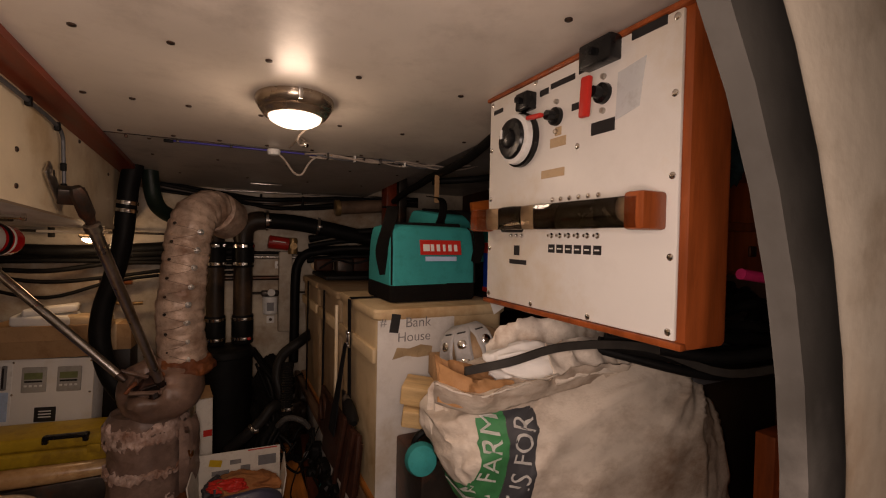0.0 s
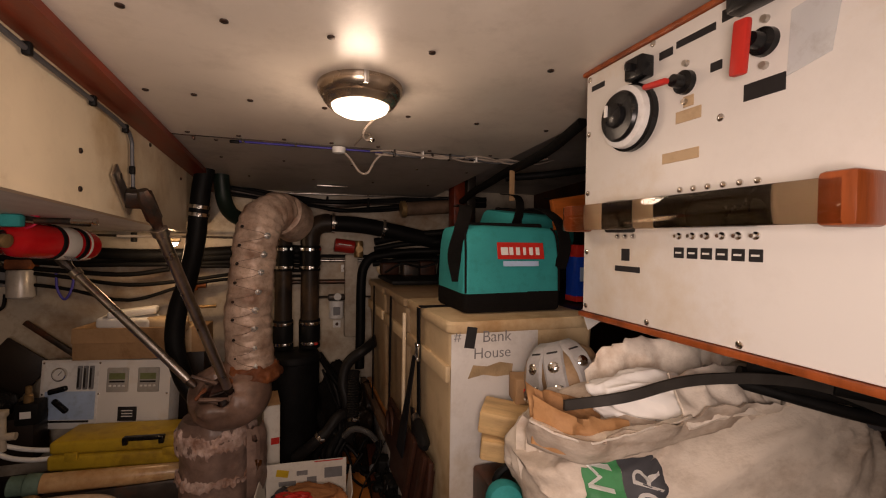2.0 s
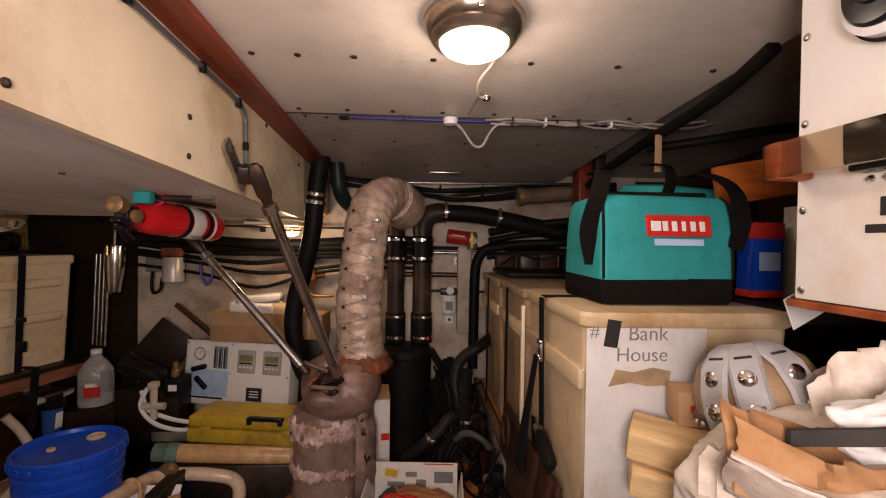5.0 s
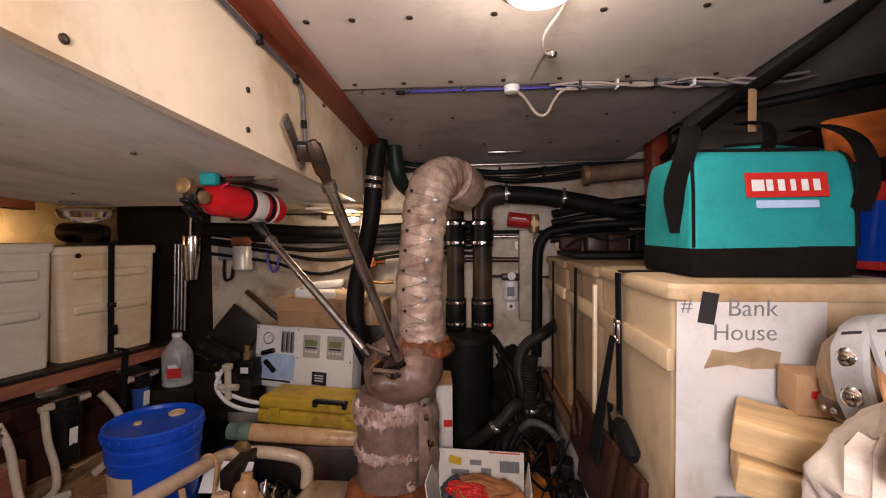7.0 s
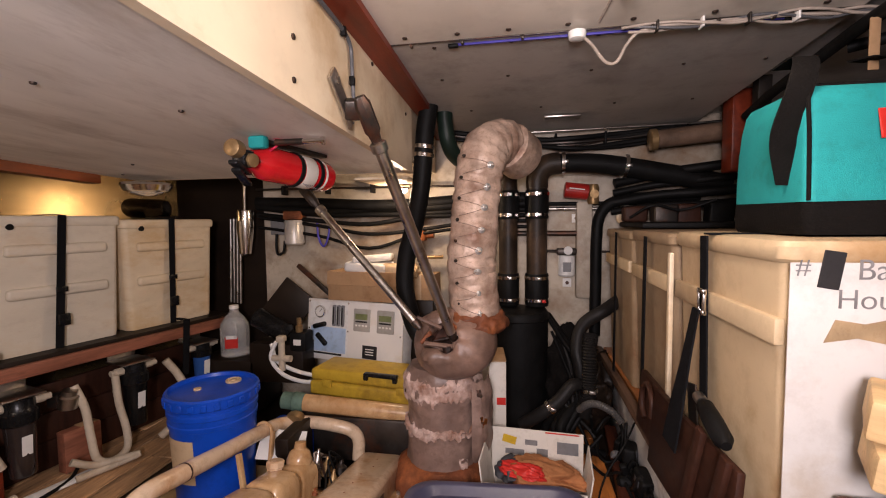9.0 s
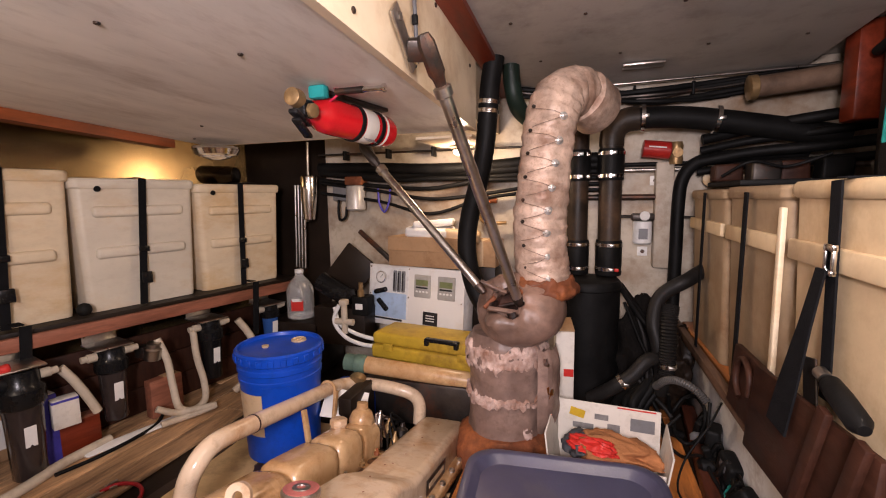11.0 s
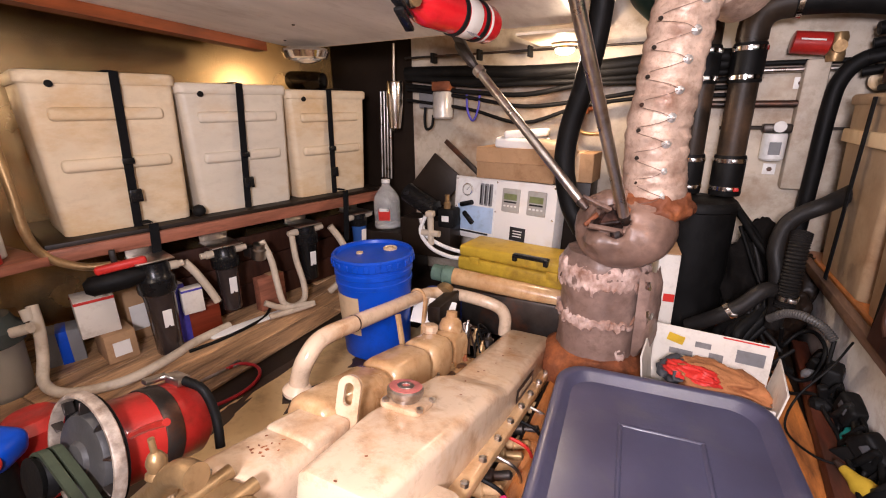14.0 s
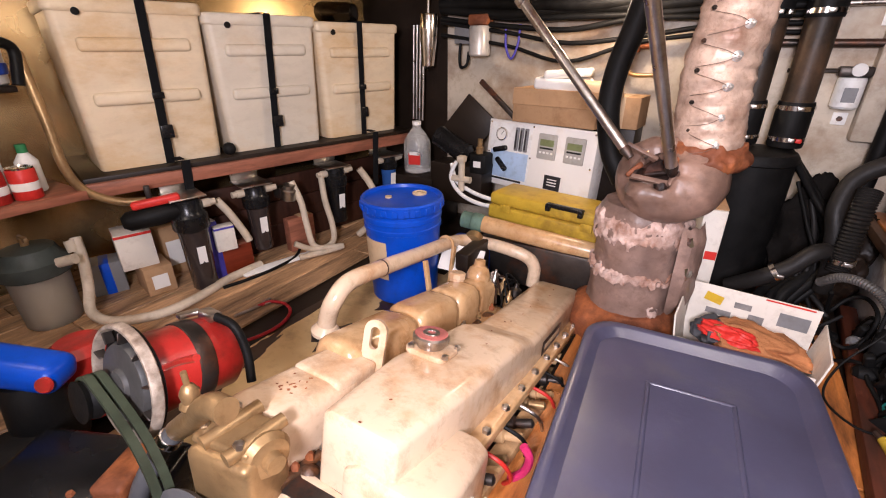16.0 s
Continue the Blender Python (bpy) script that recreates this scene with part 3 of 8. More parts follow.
fb = solid("floor_beam", bx(0.052, 1.02, 0.044, (0.484, 2.08, 0.4085), 0.006, 2, (0, 0, -4.5)), paint("red_brown_wood", (0.085, 0.022, 0.010), 0.5, var=0.4, scale=7, stretch=(5, 0.7, 5), stain=(0.03, 0.015, 0.01), amount=0.4), "dark red-brown wooden beam on the floor", "beam")
hs = thing("hold_down_strap", pose(0.512, 1.505, 0.74), "black strap with a steel buckle over the battery box", "strap")
part("webbing", bx(0.004, 0.036, 0.40, (-0.006, 0.0, 0.42), 0.001, 1, (-3, 0, 0)), WEB, hs)
part("tail", rings([[(-0.020 - 0.05 * (1 - t), 0.012 - w * 0.5 + 0.05 * (1 - t), 0.02 + 0.44 * t), (-0.020 - 0.05 * (1 - t), 0.012 + w * 0.5 + 0.05 * (1 - t), 0.02 + 0.44 * t), (-0.016 - 0.05 * (1 - t), 0.012 + w * 0.5 + 0.05 * (1 - t), 0.02 + 0.44 * t), (-0.016 - 0.05 * (1 - t), 0.012 - w * 0.5 + 0.05 * (1 - t), 0.02 + 0.44 * t)] for t, w in ((0.25, 0.085), (0.45, 0.075), (0.75, 0.045), (1.0, 0.034))]), WEB, hs, "broad strap tail")
part("top_run", bx(0.25, 0.036, 0.004, (0.12, 0.0, 0.624), 0.001, 1), WEB, hs)
part("buckle", join(bx(0.010, 0.034, 0.014, (-0.012, 0, 0.50), 0.003), bx(0.010, 0.034, 0.012, (-0.012, 0, 0.455), 0.003), bx(0.008, 0.008, 0.055, (-0.012, 0.013, 0.478), 0.003), bx(0.008, 0.008, 0.055, (-0.012, -0.013, 0.478), 0.003)), CHROME, hs, "steel cam buckle")
for y in (1.98, 2.42):
    s2 = thing("tie_strap", pose(0.512, y, 0.74), "black strap down the side of a battery box", "strap", "plain straps")
    part("webbing", bx(0.004, 0.03, 0.60, (-0.006, 0, 0.30), 0.001, 1, (1.5, 0, 0)), WEB, s2)

# leaning wooden frame and black handled tool against the right boxes
rack = thing("leaning_boards", pose(0.488, 1.60, 0.745), "brown wooden boards leaning on the battery boxes", "boards")
part("board", bx(0.018, 0.62, 0.17, (0.006, 0.03, 0.090), 0.005, 2, (0, 5, 0)), RACKW, rack)
part("board", bx(0.016, 0.46, 0.20, (-0.014, -0.10, 0.105), 0.005, 2, (-4, 6, 0)), paint("red_brown_plywood", (0.036, 0.013, 0.007), 0.55, gloss=0.15, var=0.4, scale=7, stretch=(5, 0.8, 4), stain=(0.04, 0.018, 0.010), amount=0.45), rack)
for dy in (-0.28, -0.17):
    part("slat", bx(0.014, 0.030, 0.24, (-0.030, dy, 0.115), 0.004, 2, (10, 6, 0)), bpy.data.materials["red_brown_plywood"], rack)
part("handle_loop", tube([(-0.010, 0.24, 0.06), (-0.010, 0.27, 0.09), (-0.008, 0.27, 0.14), (-0.006, 0.23, 0.165), (-0.008, 0.18, 0.14), (-0.010, 0.17, 0.09)], 0.008, 10), RACKW, rack, "looped wooden handle")
tool = thing("hand_saw", pose(0.49, 1.40, 1.0), "tool with a black rubber grip resting in the rack", "tool")
part("grip", spun((0.0, 0.055, 0.012), (-0.012, -0.085, -0.012), [(0.010, 0), (0.017, 0.012), (0.019, 0.06), (0.018, 0.12), (0.009, 0.138)], 16), BLACK, tool)
part("ferrule", spun((0.0, 0.058, 0.0125), (0.0, 0.09, 0.018), [(0.012, 0), (0.012, 0.025)], 14), STEEL, tool)
part("blade", bx(0.004, 0.05, 0.30, (0.004, 0.10, -0.12), 0.001, 1, (-12, 0, 0)), DSTEEL, tool)


# ---- tool bag ----
def tool_bag(at, label, logo=True):
    t = thing("tool_bag", at, label, "tool bag")
    W, D, H = 0.325, 0.265, 0.262

    def loop(z, kx, ky):
        return [(x, y, z) for x, y in rounded(W * kx, D * ky, 0.016)]
    part("base", rough_up(rings([loop(0, 0.97, 0.97), loop(0.008, 1.0, 1.0), loop(0.04, 1.015, 1.01), loop(0.062, 1.0, 1.0)]), 0.003, 12), BLKCAN, t)
    body = rings([loop(z, kx, ky) for z, kx, ky in ((0.060, 1.0, 1.0), (0.10, 1.0, 0.99), (0.16, 0.995, 0.95), (0.21, 0.985, 0.90), (0.245, 0.97, 0.82), (0.257, 0.94, 0.74), (H, 0.86, 0.55))])
    part("body", rough_up(body, 0.006, 9), TEAL, t)
    part("zip_flap", rough_up(bx(W * 0.80, D * 0.52, 0.018, (0, 0, H + 0.002), 0.006), 0.003, 14), BLKCAN, t)
    for sx in (-1, 1):
        part("corner_piping", tube([(sx * W * 0.485, -D * 0.488, 0.06), (sx * W * 0.485, -D * 0.478, 0.12), (sx * W * 0.48, -D * 0.455, 0.18), (sx * W * 0.475, -D * 0.42, 0.235), (sx * W * 0.44, -D * 0.36, 0.258)], 0.0035, 8), BLKCAN, t)
    for sx in (-0.47, 0.50):
        loops = []
        pts = smooth_path([(-0.50 * W, -D * 0.30, 0.09), (-0.56 * W, -D * 0.36, 0.17), (-0.51 * W, -D * 0.42, 0.255), (-0.42 * W, -D * 0.25, 0.318), (-0.38 * W, D * 0.1, 0.325)], 6) if sx < 0 else smooth_path([(sx * W, -D * 0.48, 0.13), (sx * W * 1.06, -D * 0.52, 0.20), (sx * W * 0.98, -D * 0.46, 0.275), (sx * W * 0.85, -D * 0.22, 0.318), (sx * W * 0.85, D * 0.1, 0.325)], 6)
        for p in pts:
            loops.append([p + Vector((-0.021, 0, 0)), p + Vector((0.021, 0, 0)), p + Vector((0.021, 0.004, 0.004)), p + Vector((-0.021, 0.004, 0.004))])
        part("strap", rings(loops), BLKCAN, t, "black webbing handle")
    if logo:
        part("logo_patch", bx(0.158, 0.003, 0.052, (0.022, -D * 0.482, 0.186), 0.001, 1, (-12, 0, 0)), REDPL, t, "red logo patch")
        for k, w in enumerate((0.030, 0.016, 0.016, 0.012, 0.016, 0.016)):
            part("logo_bar", bx(w * 0.8, 0.002, 0.024, (-0.034 + k * 0.0225, -D * 0.491, 0.185), 0.0006, 1, (-12, 0, 0)), PAPER, t)
        part("logo_strip", bx(0.120, 0.002, 0.016, (0.022, -D * 0.4985, 0.147), 0.0006, 1, (-8, 0, 0)), LTBLUE, t)
    part("clip", join(bx(0.02, 0.02, 0.045, (-W * 0.495, -D * 0.20, 0.175), 0.005), bx(0.012, 0.03, 0.014, (-W * 0.50, -D * 0.20, 0.155), 0.004)), BRONZE, t, "brass strap clip")
    return t


tool_bag(pose(0.757, 1.462, 1.366, 0, 0, 0), "teal canvas tool bag with a black base and straps")
bag2 = tool_bag(pose(1.02, 1.78, 1.44, 8, 0, 18), "teal and black canvas tool bag lying further back", logo=False)

# ---- control panel ----
cp = thing("control_panel", Matrix.Identity(4), "white switch panel in a varnished wooden case", "control panel")
part("case", bx(0.108, 0.585, 0.555, (0.8075, 0.693, 1.688), 0.012), TEAK, cp, "varnished reddish wooden case")
part("face", bx(0.008, 0.560, 0.525, (0.7495, 0.695, 1.689), 0.003), WHITEP, cp)
part("edge_top", bx(0.014, 0.586, 0.010, (0.748, 0.693, 1.9575), 0.003), TEAK, cp)
part("edge_bottom", bx(0.014, 0.586, 0.012, (0.748, 0.693, 1.4195), 0.003), TEAK, cp)
screws(cp, [(0.7455, y, z) for y in (0.425, 0.962) for z in (1.44, 1.56, 1.69, 1.82, 1.94)] + [(0.7455, y, z) for y in (0.60, 0.78) for z in (1.435, 1.945)] + [(0.7455, 0.64, 1.775)], (-1, 0, 0), 0.006)
dial = part("selector_dial", spun((0.746, 0.830, 1.823), (0.60, 0.830, 1.823), [(0.060, 0), (0.060, 0.010), (0.058, 0.026), (0.050, 0.030)], 36), WHITE, cp, "white round battery selector")
part("dial_base", spun((0.746, 0.828, 1.822), (0.60, 0.828, 1.822), [(0.064, 0), (0.064, 0.012), (0.060, 0.014)], 36), BLACKG, dial)
part("dial_face", spun((0.716, 0.830, 1.823), (0.6, 0.830, 1.823), [(0.048, 0), (0.048, 0.003), (0.044, 0.008), (0.030, 0.010)], 36), BLACKG, dial)
part("dial_knob", spun((0.714, 0.830, 1.823), (0.6, 0.830, 1.823), [(0.020, 0), (0.024, 0.004), (0.022, 0.016), (0.012, 0.02)], 20), BLACKG, dial)
part("dial_mark", bx(0.004, 0.008, 0.022, (0.693, 0.842, 1.833), 0.001), PAPER, dial)
for y, z, ang, n in ((0.706, 1.850, 95, 0), (0.575, 1.862, 4, 1)):
    sw = part("key_switch", spun((0.746, y, z), (0.6, y, z), [(0.020, 0), (0.019, 0.010), (0.012, 0.014), (0.010, 0.030)], 20), BLACKG, cp, "battery switch with a red key")
    part("key", bx(0.012, 0.022 if n else 0.010, 0.075 if n else 0.052, (0.704, y + (0.004 if n else 0.024), z - (0.012 if n else 0.0)), 0.004, 2, (ang, 0, 0)), REDPL, sw, "red switch key")
    part("bolt", spun((0.746, y, z + 0.032), (0.6, y, z + 0.032), [(0.006, 0), (0.005, 0.007)], 10), STEEL, sw)
    part("bolt", spun((0.746, y, z - 0.032), (0.6, y, z - 0.032), [(0.006, 0), (0.005, 0.007)], 10), STEEL, sw)
for y, z, w, h, m in ((0.575, 1.935, 0.080, 0.045, BLACKG), (0.800, 1.905, 0.045, 0.040, BLACKG)):
    part("breaker", bx(0.030, w, h, (0.732, y, z), 0.004), m, cp, "black breaker")
    part("breaker_lever", bx(0.022, 0.010, 0.014, (0.712, y, z), 0.003), BLACKG, cp)
for y, z, w, h, m in ((0.935, 1.918, 0.042, 0.011, INK), (0.750, 1.915, 0.030, 0.014, INK), (0.690, 1.920, 0.075, 0.012, INK), (0.630, 1.928, 0.024, 0.018, INK),
                      (0.478, 1.944, 0.070, 0.016, INK), (0.650, 1.857, 0.020, 0.014, INK), (0.575, 1.800, 0.058, 0.024, INK), (0.700, 1.795, 0.050, 0.020, BEIGE),
                      (0.700, 1.818, 0.020, 0.018, BEIGE), (0.715, 1.730, 0.075, 0.018, BEIGE), (0.840, 1.558, 0.022, 0.024, INK), (0.835, 1.530, 0.068, 0.011, INK)):
    part("label_strip", bx(0.002, w, h, (0.7448, y, z), 0.0005, 1), m, cp, "black label strip" if m is INK else "faded tan label strip")
for k in range(6):
    part("label_tag", bx(0.002, 0.020, 0.018, (0.7448, 0.712 - k * 0.0265, 1.566), 0.0005, 1), INK, cp)
    part("label_line", bx(0.001, 0.012, 0.003, (0.7435, 0.712 - k * 0.0265, 1.566), 0.0002, 1), PAPER, cp)
    part("toggle", spun((0.746, 0.712 - k * 0.0265, 1.594), (0.6, 0.712 - k * 0.0265, 1.594), [(0.006, 0), (0.006, 0.003), (0.003, 0.005), (0.003, 0.012)], 10), CHROME, cp)
    part("toggle", spun((0.746, 0.712 - k * 0.0265, 1.672), (0.6, 0.712 - k * 0.0265, 1.672), [(0.005, 0), (0.005, 0.003), (0.002, 0.004)], 10), CHROME, cp)
for y in (0.862, 0.84, 0.818):
    part("toggle", spun((0.746, y, 1.594), (0.6, y, 1.594), [(0.005, 0), (0.005, 0.004), (0.002, 0.008)], 10), CHROME, cp)
part("tape_patch", slab([(-0.030, -0.045), (0.022, -0.032), (0.034, 0.05), (-0.026, 0.040)], 0, 0.0010), paint("grey_tape", (0.62, 0.64, 0.64), 0.4, var=0.06), cp, "pale grey tape patch").matrix_basis = pose(0.7452, 0.515, 1.850, 90, 0, -90)
guard = part("guard_rail", bx(0.006, 0.53, 0.052, (0.692, 0.710, 1.632), 0.002), ACRYL, cp, "smoked acrylic guard in wooden ends")
part("guard_end", bx(0.056, 0.040, 0.062, (0.717, 0.452, 1.634), 0.006), TEAK, guard)
part("guard_end", bx(0.056, 0.030, 0.056, (0.717, 0.958, 1.632), 0.006), TEAK, guard)
part("breaker_block", bx(0.030, 0.055, 0.062, (0.728, 0.838, 1.632), 0.004), BLACKG, cp)
part("breaker_block", bx(0.030, 0.165, 0.050, (0.728, 0.655, 1.632), 0.004), BLACKG, cp)

# ---- exhaust riser ----
ex = thing("exhaust_riser", Matrix.Identity(4), "rusty wrapped exhaust riser with a laced silver jacket", "exhaust")
low = rings([[(-0.178 - 0.02 * (0.85 - z) + r * math.cos(2 * math.pi * i / 60), 2.12 + r * math.sin(2 * math.pi * i / 60), z) for i in range(60)] for r, z in
             ((0.150, 0.374), (0.152, 0.40), (0.143, 0.43), (0.138, 0.50), (0.137, 0.56), (0.139, 0.60), (0.146, 0.625), (0.139, 0.645), (0.136, 0.68), (0.140, 0.72), (0.146, 0.75), (0.147, 0.79), (0.140, 0.83), (0.128, 0.855), (0.06, 0.86))])
bmesh.ops.subdivide_edges(low, edges=[e for e in low.edges if abs(e.verts[0].co.z - e.verts[1].co.z) > 0.01], cuts=2)
part("wrapped_pot", rough_up(rough_up(low, 0.012, 9), 0.006, 30), WRAP, ex, "crusted brown lagging")


def crust(cx, cy, r, z0, z1, a0, a1, seed, lift=0.004):
    """A ragged flaking patch lying on the round lagging."""
    na, nz = int((a1 - a0) / 3), 12
    bm = bmesh.new()
    rows = []
    for j in range(nz + 1):
        row = []
        for i in range(na + 1):
            a = radians(a0 + (a1 - a0) * i / na)
            top = z1 + 0.020 * noise.noise((math.cos(a) * 6, math.sin(a) * 6, seed)) + 0.010 * noise.noise((math.cos(a) * 17, math.sin(a) * 17, seed))
            low_z = z0 + 0.035 * noise.noise((math.cos(a) * 5, math.sin(a) * 5, seed + 9)) + 0.018 * noise.noise((math.cos(a) * 16, math.sin(a) * 16, seed + 4))
            z = low_z + (top - low_z) * j / nz
            edge = min(i, na - i, 3) / 3 * min(j, nz - j, 2) / 2
            rr = r - 0.006 + edge * (lift + 0.008 + 0.007 * noise.noise((math.cos(a) * 22, math.sin(a) * 22, z * 40)))
            row.append(bm.verts.new((cx + rr * math.cos(a), cy + rr * math.sin(a), z)))
        rows.append(row)
    for j in range(nz):
        for i in range(na):
            if noise.noise((i * 0.20 + seed, j * 0.30, seed)) < 0.42:
                bm.faces.new((rows[j][i], rows[j][i + 1], rows[j + 1][i + 1], rows[j + 1][i]))
    return bm


part("flaking_band", crust(-0.181, 2.12, 0.146, 0.735, 0.825, 170, 372, 2.0), CRUST, ex, "pale flaking crust")
part("flaking_band", crust(-0.183, 2.12, 0.143, 0.605, 0.642, 175, 350, 7.0), CRUST, ex, "pale flaking crust")
part("flaking_band", crust(-0.187, 2.12, 0.148, 0.40, 0.475, 180, 238, 12.0), CRUST, ex, "pale flaking crust")
part("flaking_band", crust(-0.183, 2.12, 0.140, 0.50, 0.535, 300, 326, 16.0), CRUST, ex, "pale flaking crust")
part("loose_seam", crust(-0.166, 2.12, 0.168, 0.53, 0.82, 312, 358, 21.0, 0.010), WRAP, ex, "loose hanging edge of the lagging")
part("foot_plate", rough_up(lathe([(0.15, 0.374), (0.195, 0.376), (0.197, 0.425), (0.188, 0.447), (0.168, 0.466), (0.14, 0.490)], 40, (-0.185, 2.11, 0)), 0.010, 18), RUST, ex, "orange rusted foot plate")
PAX = Vector((-0.34, -0.80, 0.50)).normalized()
PC = Vector((-0.128, 2.075, 0.945))
pot = spun(PC, PC + PAX, [(0.02, -0.128), (0.085, -0.118), (0.135, -0.085), (0.160, -0.035), (0.165, 0.005), (0.155, 0.045), (0.135, 0.080), (0.104, 0.104), (0.080, 0.112), (0.070, 0.108), (0.069, 0.080), (0.066, 0.050), (0.055, 0.030), (0.006, 0.022)], 64)
bmesh.ops.subdivide_edges(pot, edges=pot.edges[:], cuts=1)
for v in pot.verts:
    d = v.co - PC
    d.z *= 0.80
    v.co = PC + d
    k = max(0.0, d.dot(PAX) - 0.045) / 0.05
    v.co += v.normal * (0.010 * noise.noise(v.co * 9) + (0.002 + 0.010 * min(1, k)) * noise.noise(v.co * 30) + 0.030 * min(1, k) * noise.noise(v.co * 13 + Vector((2, 7, 1))))
part("mixing_pot", pot, POT, ex, "sooty brown cast mixing pot", 60)
THROAT = paint("char_black", (0.020, 0.011, 0.008), 0.45, gloss=0.3, var=0.6, scale=20, bump=0.9, stain=(0.13, 0.055, 0.035), amount=0.4, sscale=14)
part("open_throat", rough_up(spun(PC + PAX * 0.030, PC + PAX, [(0.02, 0.0), (0.063, 0.006), (0.063, 0.034), (0.057, 0.040), (0.052, 0.020), (0.01, 0.014)], 30), 0.012, 28), THROAT, ex, "charred dark opening")
for k in range(9):
    a = 0.7 * k
    q = PC + PAX * (0.062 + 0.010 * (k % 3)) + Vector((0.060 * math.cos(a), 0.020 * math.sin(a), 0.045 * math.sin(a)))
    part("charred_lump", rough_up(lathe([(0.010, -0.012), (0.020, -0.004), (0.018, 0.008), (0.004, 0.016)], 14, q, (k * 40, k * 25, 0)), 0.012, 45), THROAT if k % 2 else POT, ex)
part("lip_plate", rough_up(bx(0.10, 0.030, 0.014, PC + PAX * 0.095 + Vector((-0.050, 0.0, 0.040)), 0.004, 3, (-30, 24, 10)), 0.012, 26), POT, ex)
part("lip_plate", rough_up(bx(0.05, 0.045, 0.012, PC + PAX * 0.080 + Vector((-0.070, 0.0, -0.010)), 0.004, 3, (-20, -40, 30)), 0.012, 26), RUST, ex)
part("lip_plate", rough_up(bx(0.13, 0.022, 0.020, PC + PAX * 0.100 + Vector((-0.005, -0.002, -0.040)), 0.006, 3, (-30, 8, 10)), 0.014, 22), POT, ex)
part("lip_plate", rough_up(bx(0.09, 0.020, 0.012, PC + PAX * 0.070 + Vector((0.0, 0.0, -0.008)), 0.004, 3, (-40, -10, 14)), 0.012, 28), THROAT, ex)
part("flake", rough_up(bx(0.036, 0.024, 0.008, PC + PAX * 0.108 + Vector((0.055, 0.0, 0.000)), 0.003, 2, (-30, 12, 20)), 0.006, 40), PAPER, ex, "loose pale flake")
part("stub_bolt", spun(PC + PAX * 0.09 + Vector((-0.035, 0, 0.03)), PC + PAX * 0.2 + Vector((-0.07, 0, 0.10)), [(0.008, 0), (0.011, 0.004), (0.011, 0.012), (0.004, 0.014)], 12), STEEL, ex)
collar = lathe([(0.080, 0.985), (0.104, 0.992), (0.116, 1.005), (0.118, 1.020), (0.110, 1.034), (0.104, 1.046), (0.096, 1.058), (0.084, 1.064)], 72, (-0.052, 2.11, 0))
bmesh.ops.subdivide_edges(collar, edges=collar.edges[:], cuts=1)
for v in collar.verts:
    v.co += v.normal * (0.016 * noise.noise(v.co * 16) + 0.012 * noise.noise(v.co * 45)) + Vector((0, 0, 0.014 * noise.noise(v.co * 12 + Vector((4, 0, 0)))))
part("rust_collar", collar, RUST, ex, "flaking orange rust", 70)
SLV = [(-0.052, 2.11, 1.05), (-0.062, 2.11, 1.15), (-0.066, 2.11, 1.26), (-0.056, 2.11, 1.38), (-0.044, 2.11, 1.50), (-0.030, 2.115, 1.60), (-0.005, 2.145, 1.668), (0.045, 2.22, 1.698), (0.075, 2.28, 1.692), (0.09, 2.31, 1.68)]
slv = tube(SLV, 0.083, 30, 8, lambda k, n: 0.088 - 0.010 * k / n + 0.0025 * math.sin(k * 1.9))
bmesh.ops.subdivide_edges(slv, edges=slv.edges[:], cuts=1)
for v in slv.verts:
    c = v.co
    v.co += v.normal * (0.010 * (0.5 - abs(noise.noise(Vector((c.x * 9, c.y * 9, c.z * 17))))) + 0.005 * (0.5 - 1.6 * abs(noise.noise(c * 38))))
sleeve = part("jacket", slv, LAG, ex, "silver-grey laced insulation jacket")
pth = smooth_path(SLV, 8)
LACING = paint("dull_lacing_wire", (0.17, 0.115, 0.085), 0.5, var=0.3, scale=30)
STUD = paint("bright_stud", (0.82, 0.80, 0.76), 0.32, metal=0.75, var=0.1, scale=20)
for k in range(8):
    z = 1.064 + k * 0.075
    i = min(range(len(pth)), key=lambda j: abs(pth[j].z - z) + (10 if j > 46 else 0))
    p = pth[i]
    d = Vector((0.27 + 0.04 * k, -0.95, 0)).normalized()
    e = Vector((-0.55, -0.84, 0)).normalized()
    q = p + d * 0.086
    part("lacing_stud", spun(q, q + d, [(0.013, -0.004), (0.014, 0.002), (0.009, 0.006), (0.004, 0.009), (0.004, 0.020), (0.002, 0.022)], 14), STUD, sleeve)
    for up in (0.036, -0.034):
        part("lacing_wire", tube([q + d * 0.004, p + d * 0.078 + e * 0.046 + Vector((0, 0, up * 0.4)), p + e * 0.093 + Vector((0, 0, up * 0.8)), p + e * 0.070 - d * 0.062 + Vector((0, 0, up))], 0.0009, 5, 4), LACING, sleeve)
    w = p + e * 0.092 + Vector((0, 0, 0.036))
    part("lacing_post", spun(w, w + e, [(0.006, -0.004), (0.006, 0.002), (0.003, 0.006)], 8), DSTEEL, sleeve)
part("jacket_collar", rough_up(spun((0.055, 2.235, 1.692), (0.17, 2.42, 1.62), [(0.080, 0), (0.096, 0.012), (0.098, 0.12), (0.084, 0.14)], 28), 0.005, 14), LAG, ex)


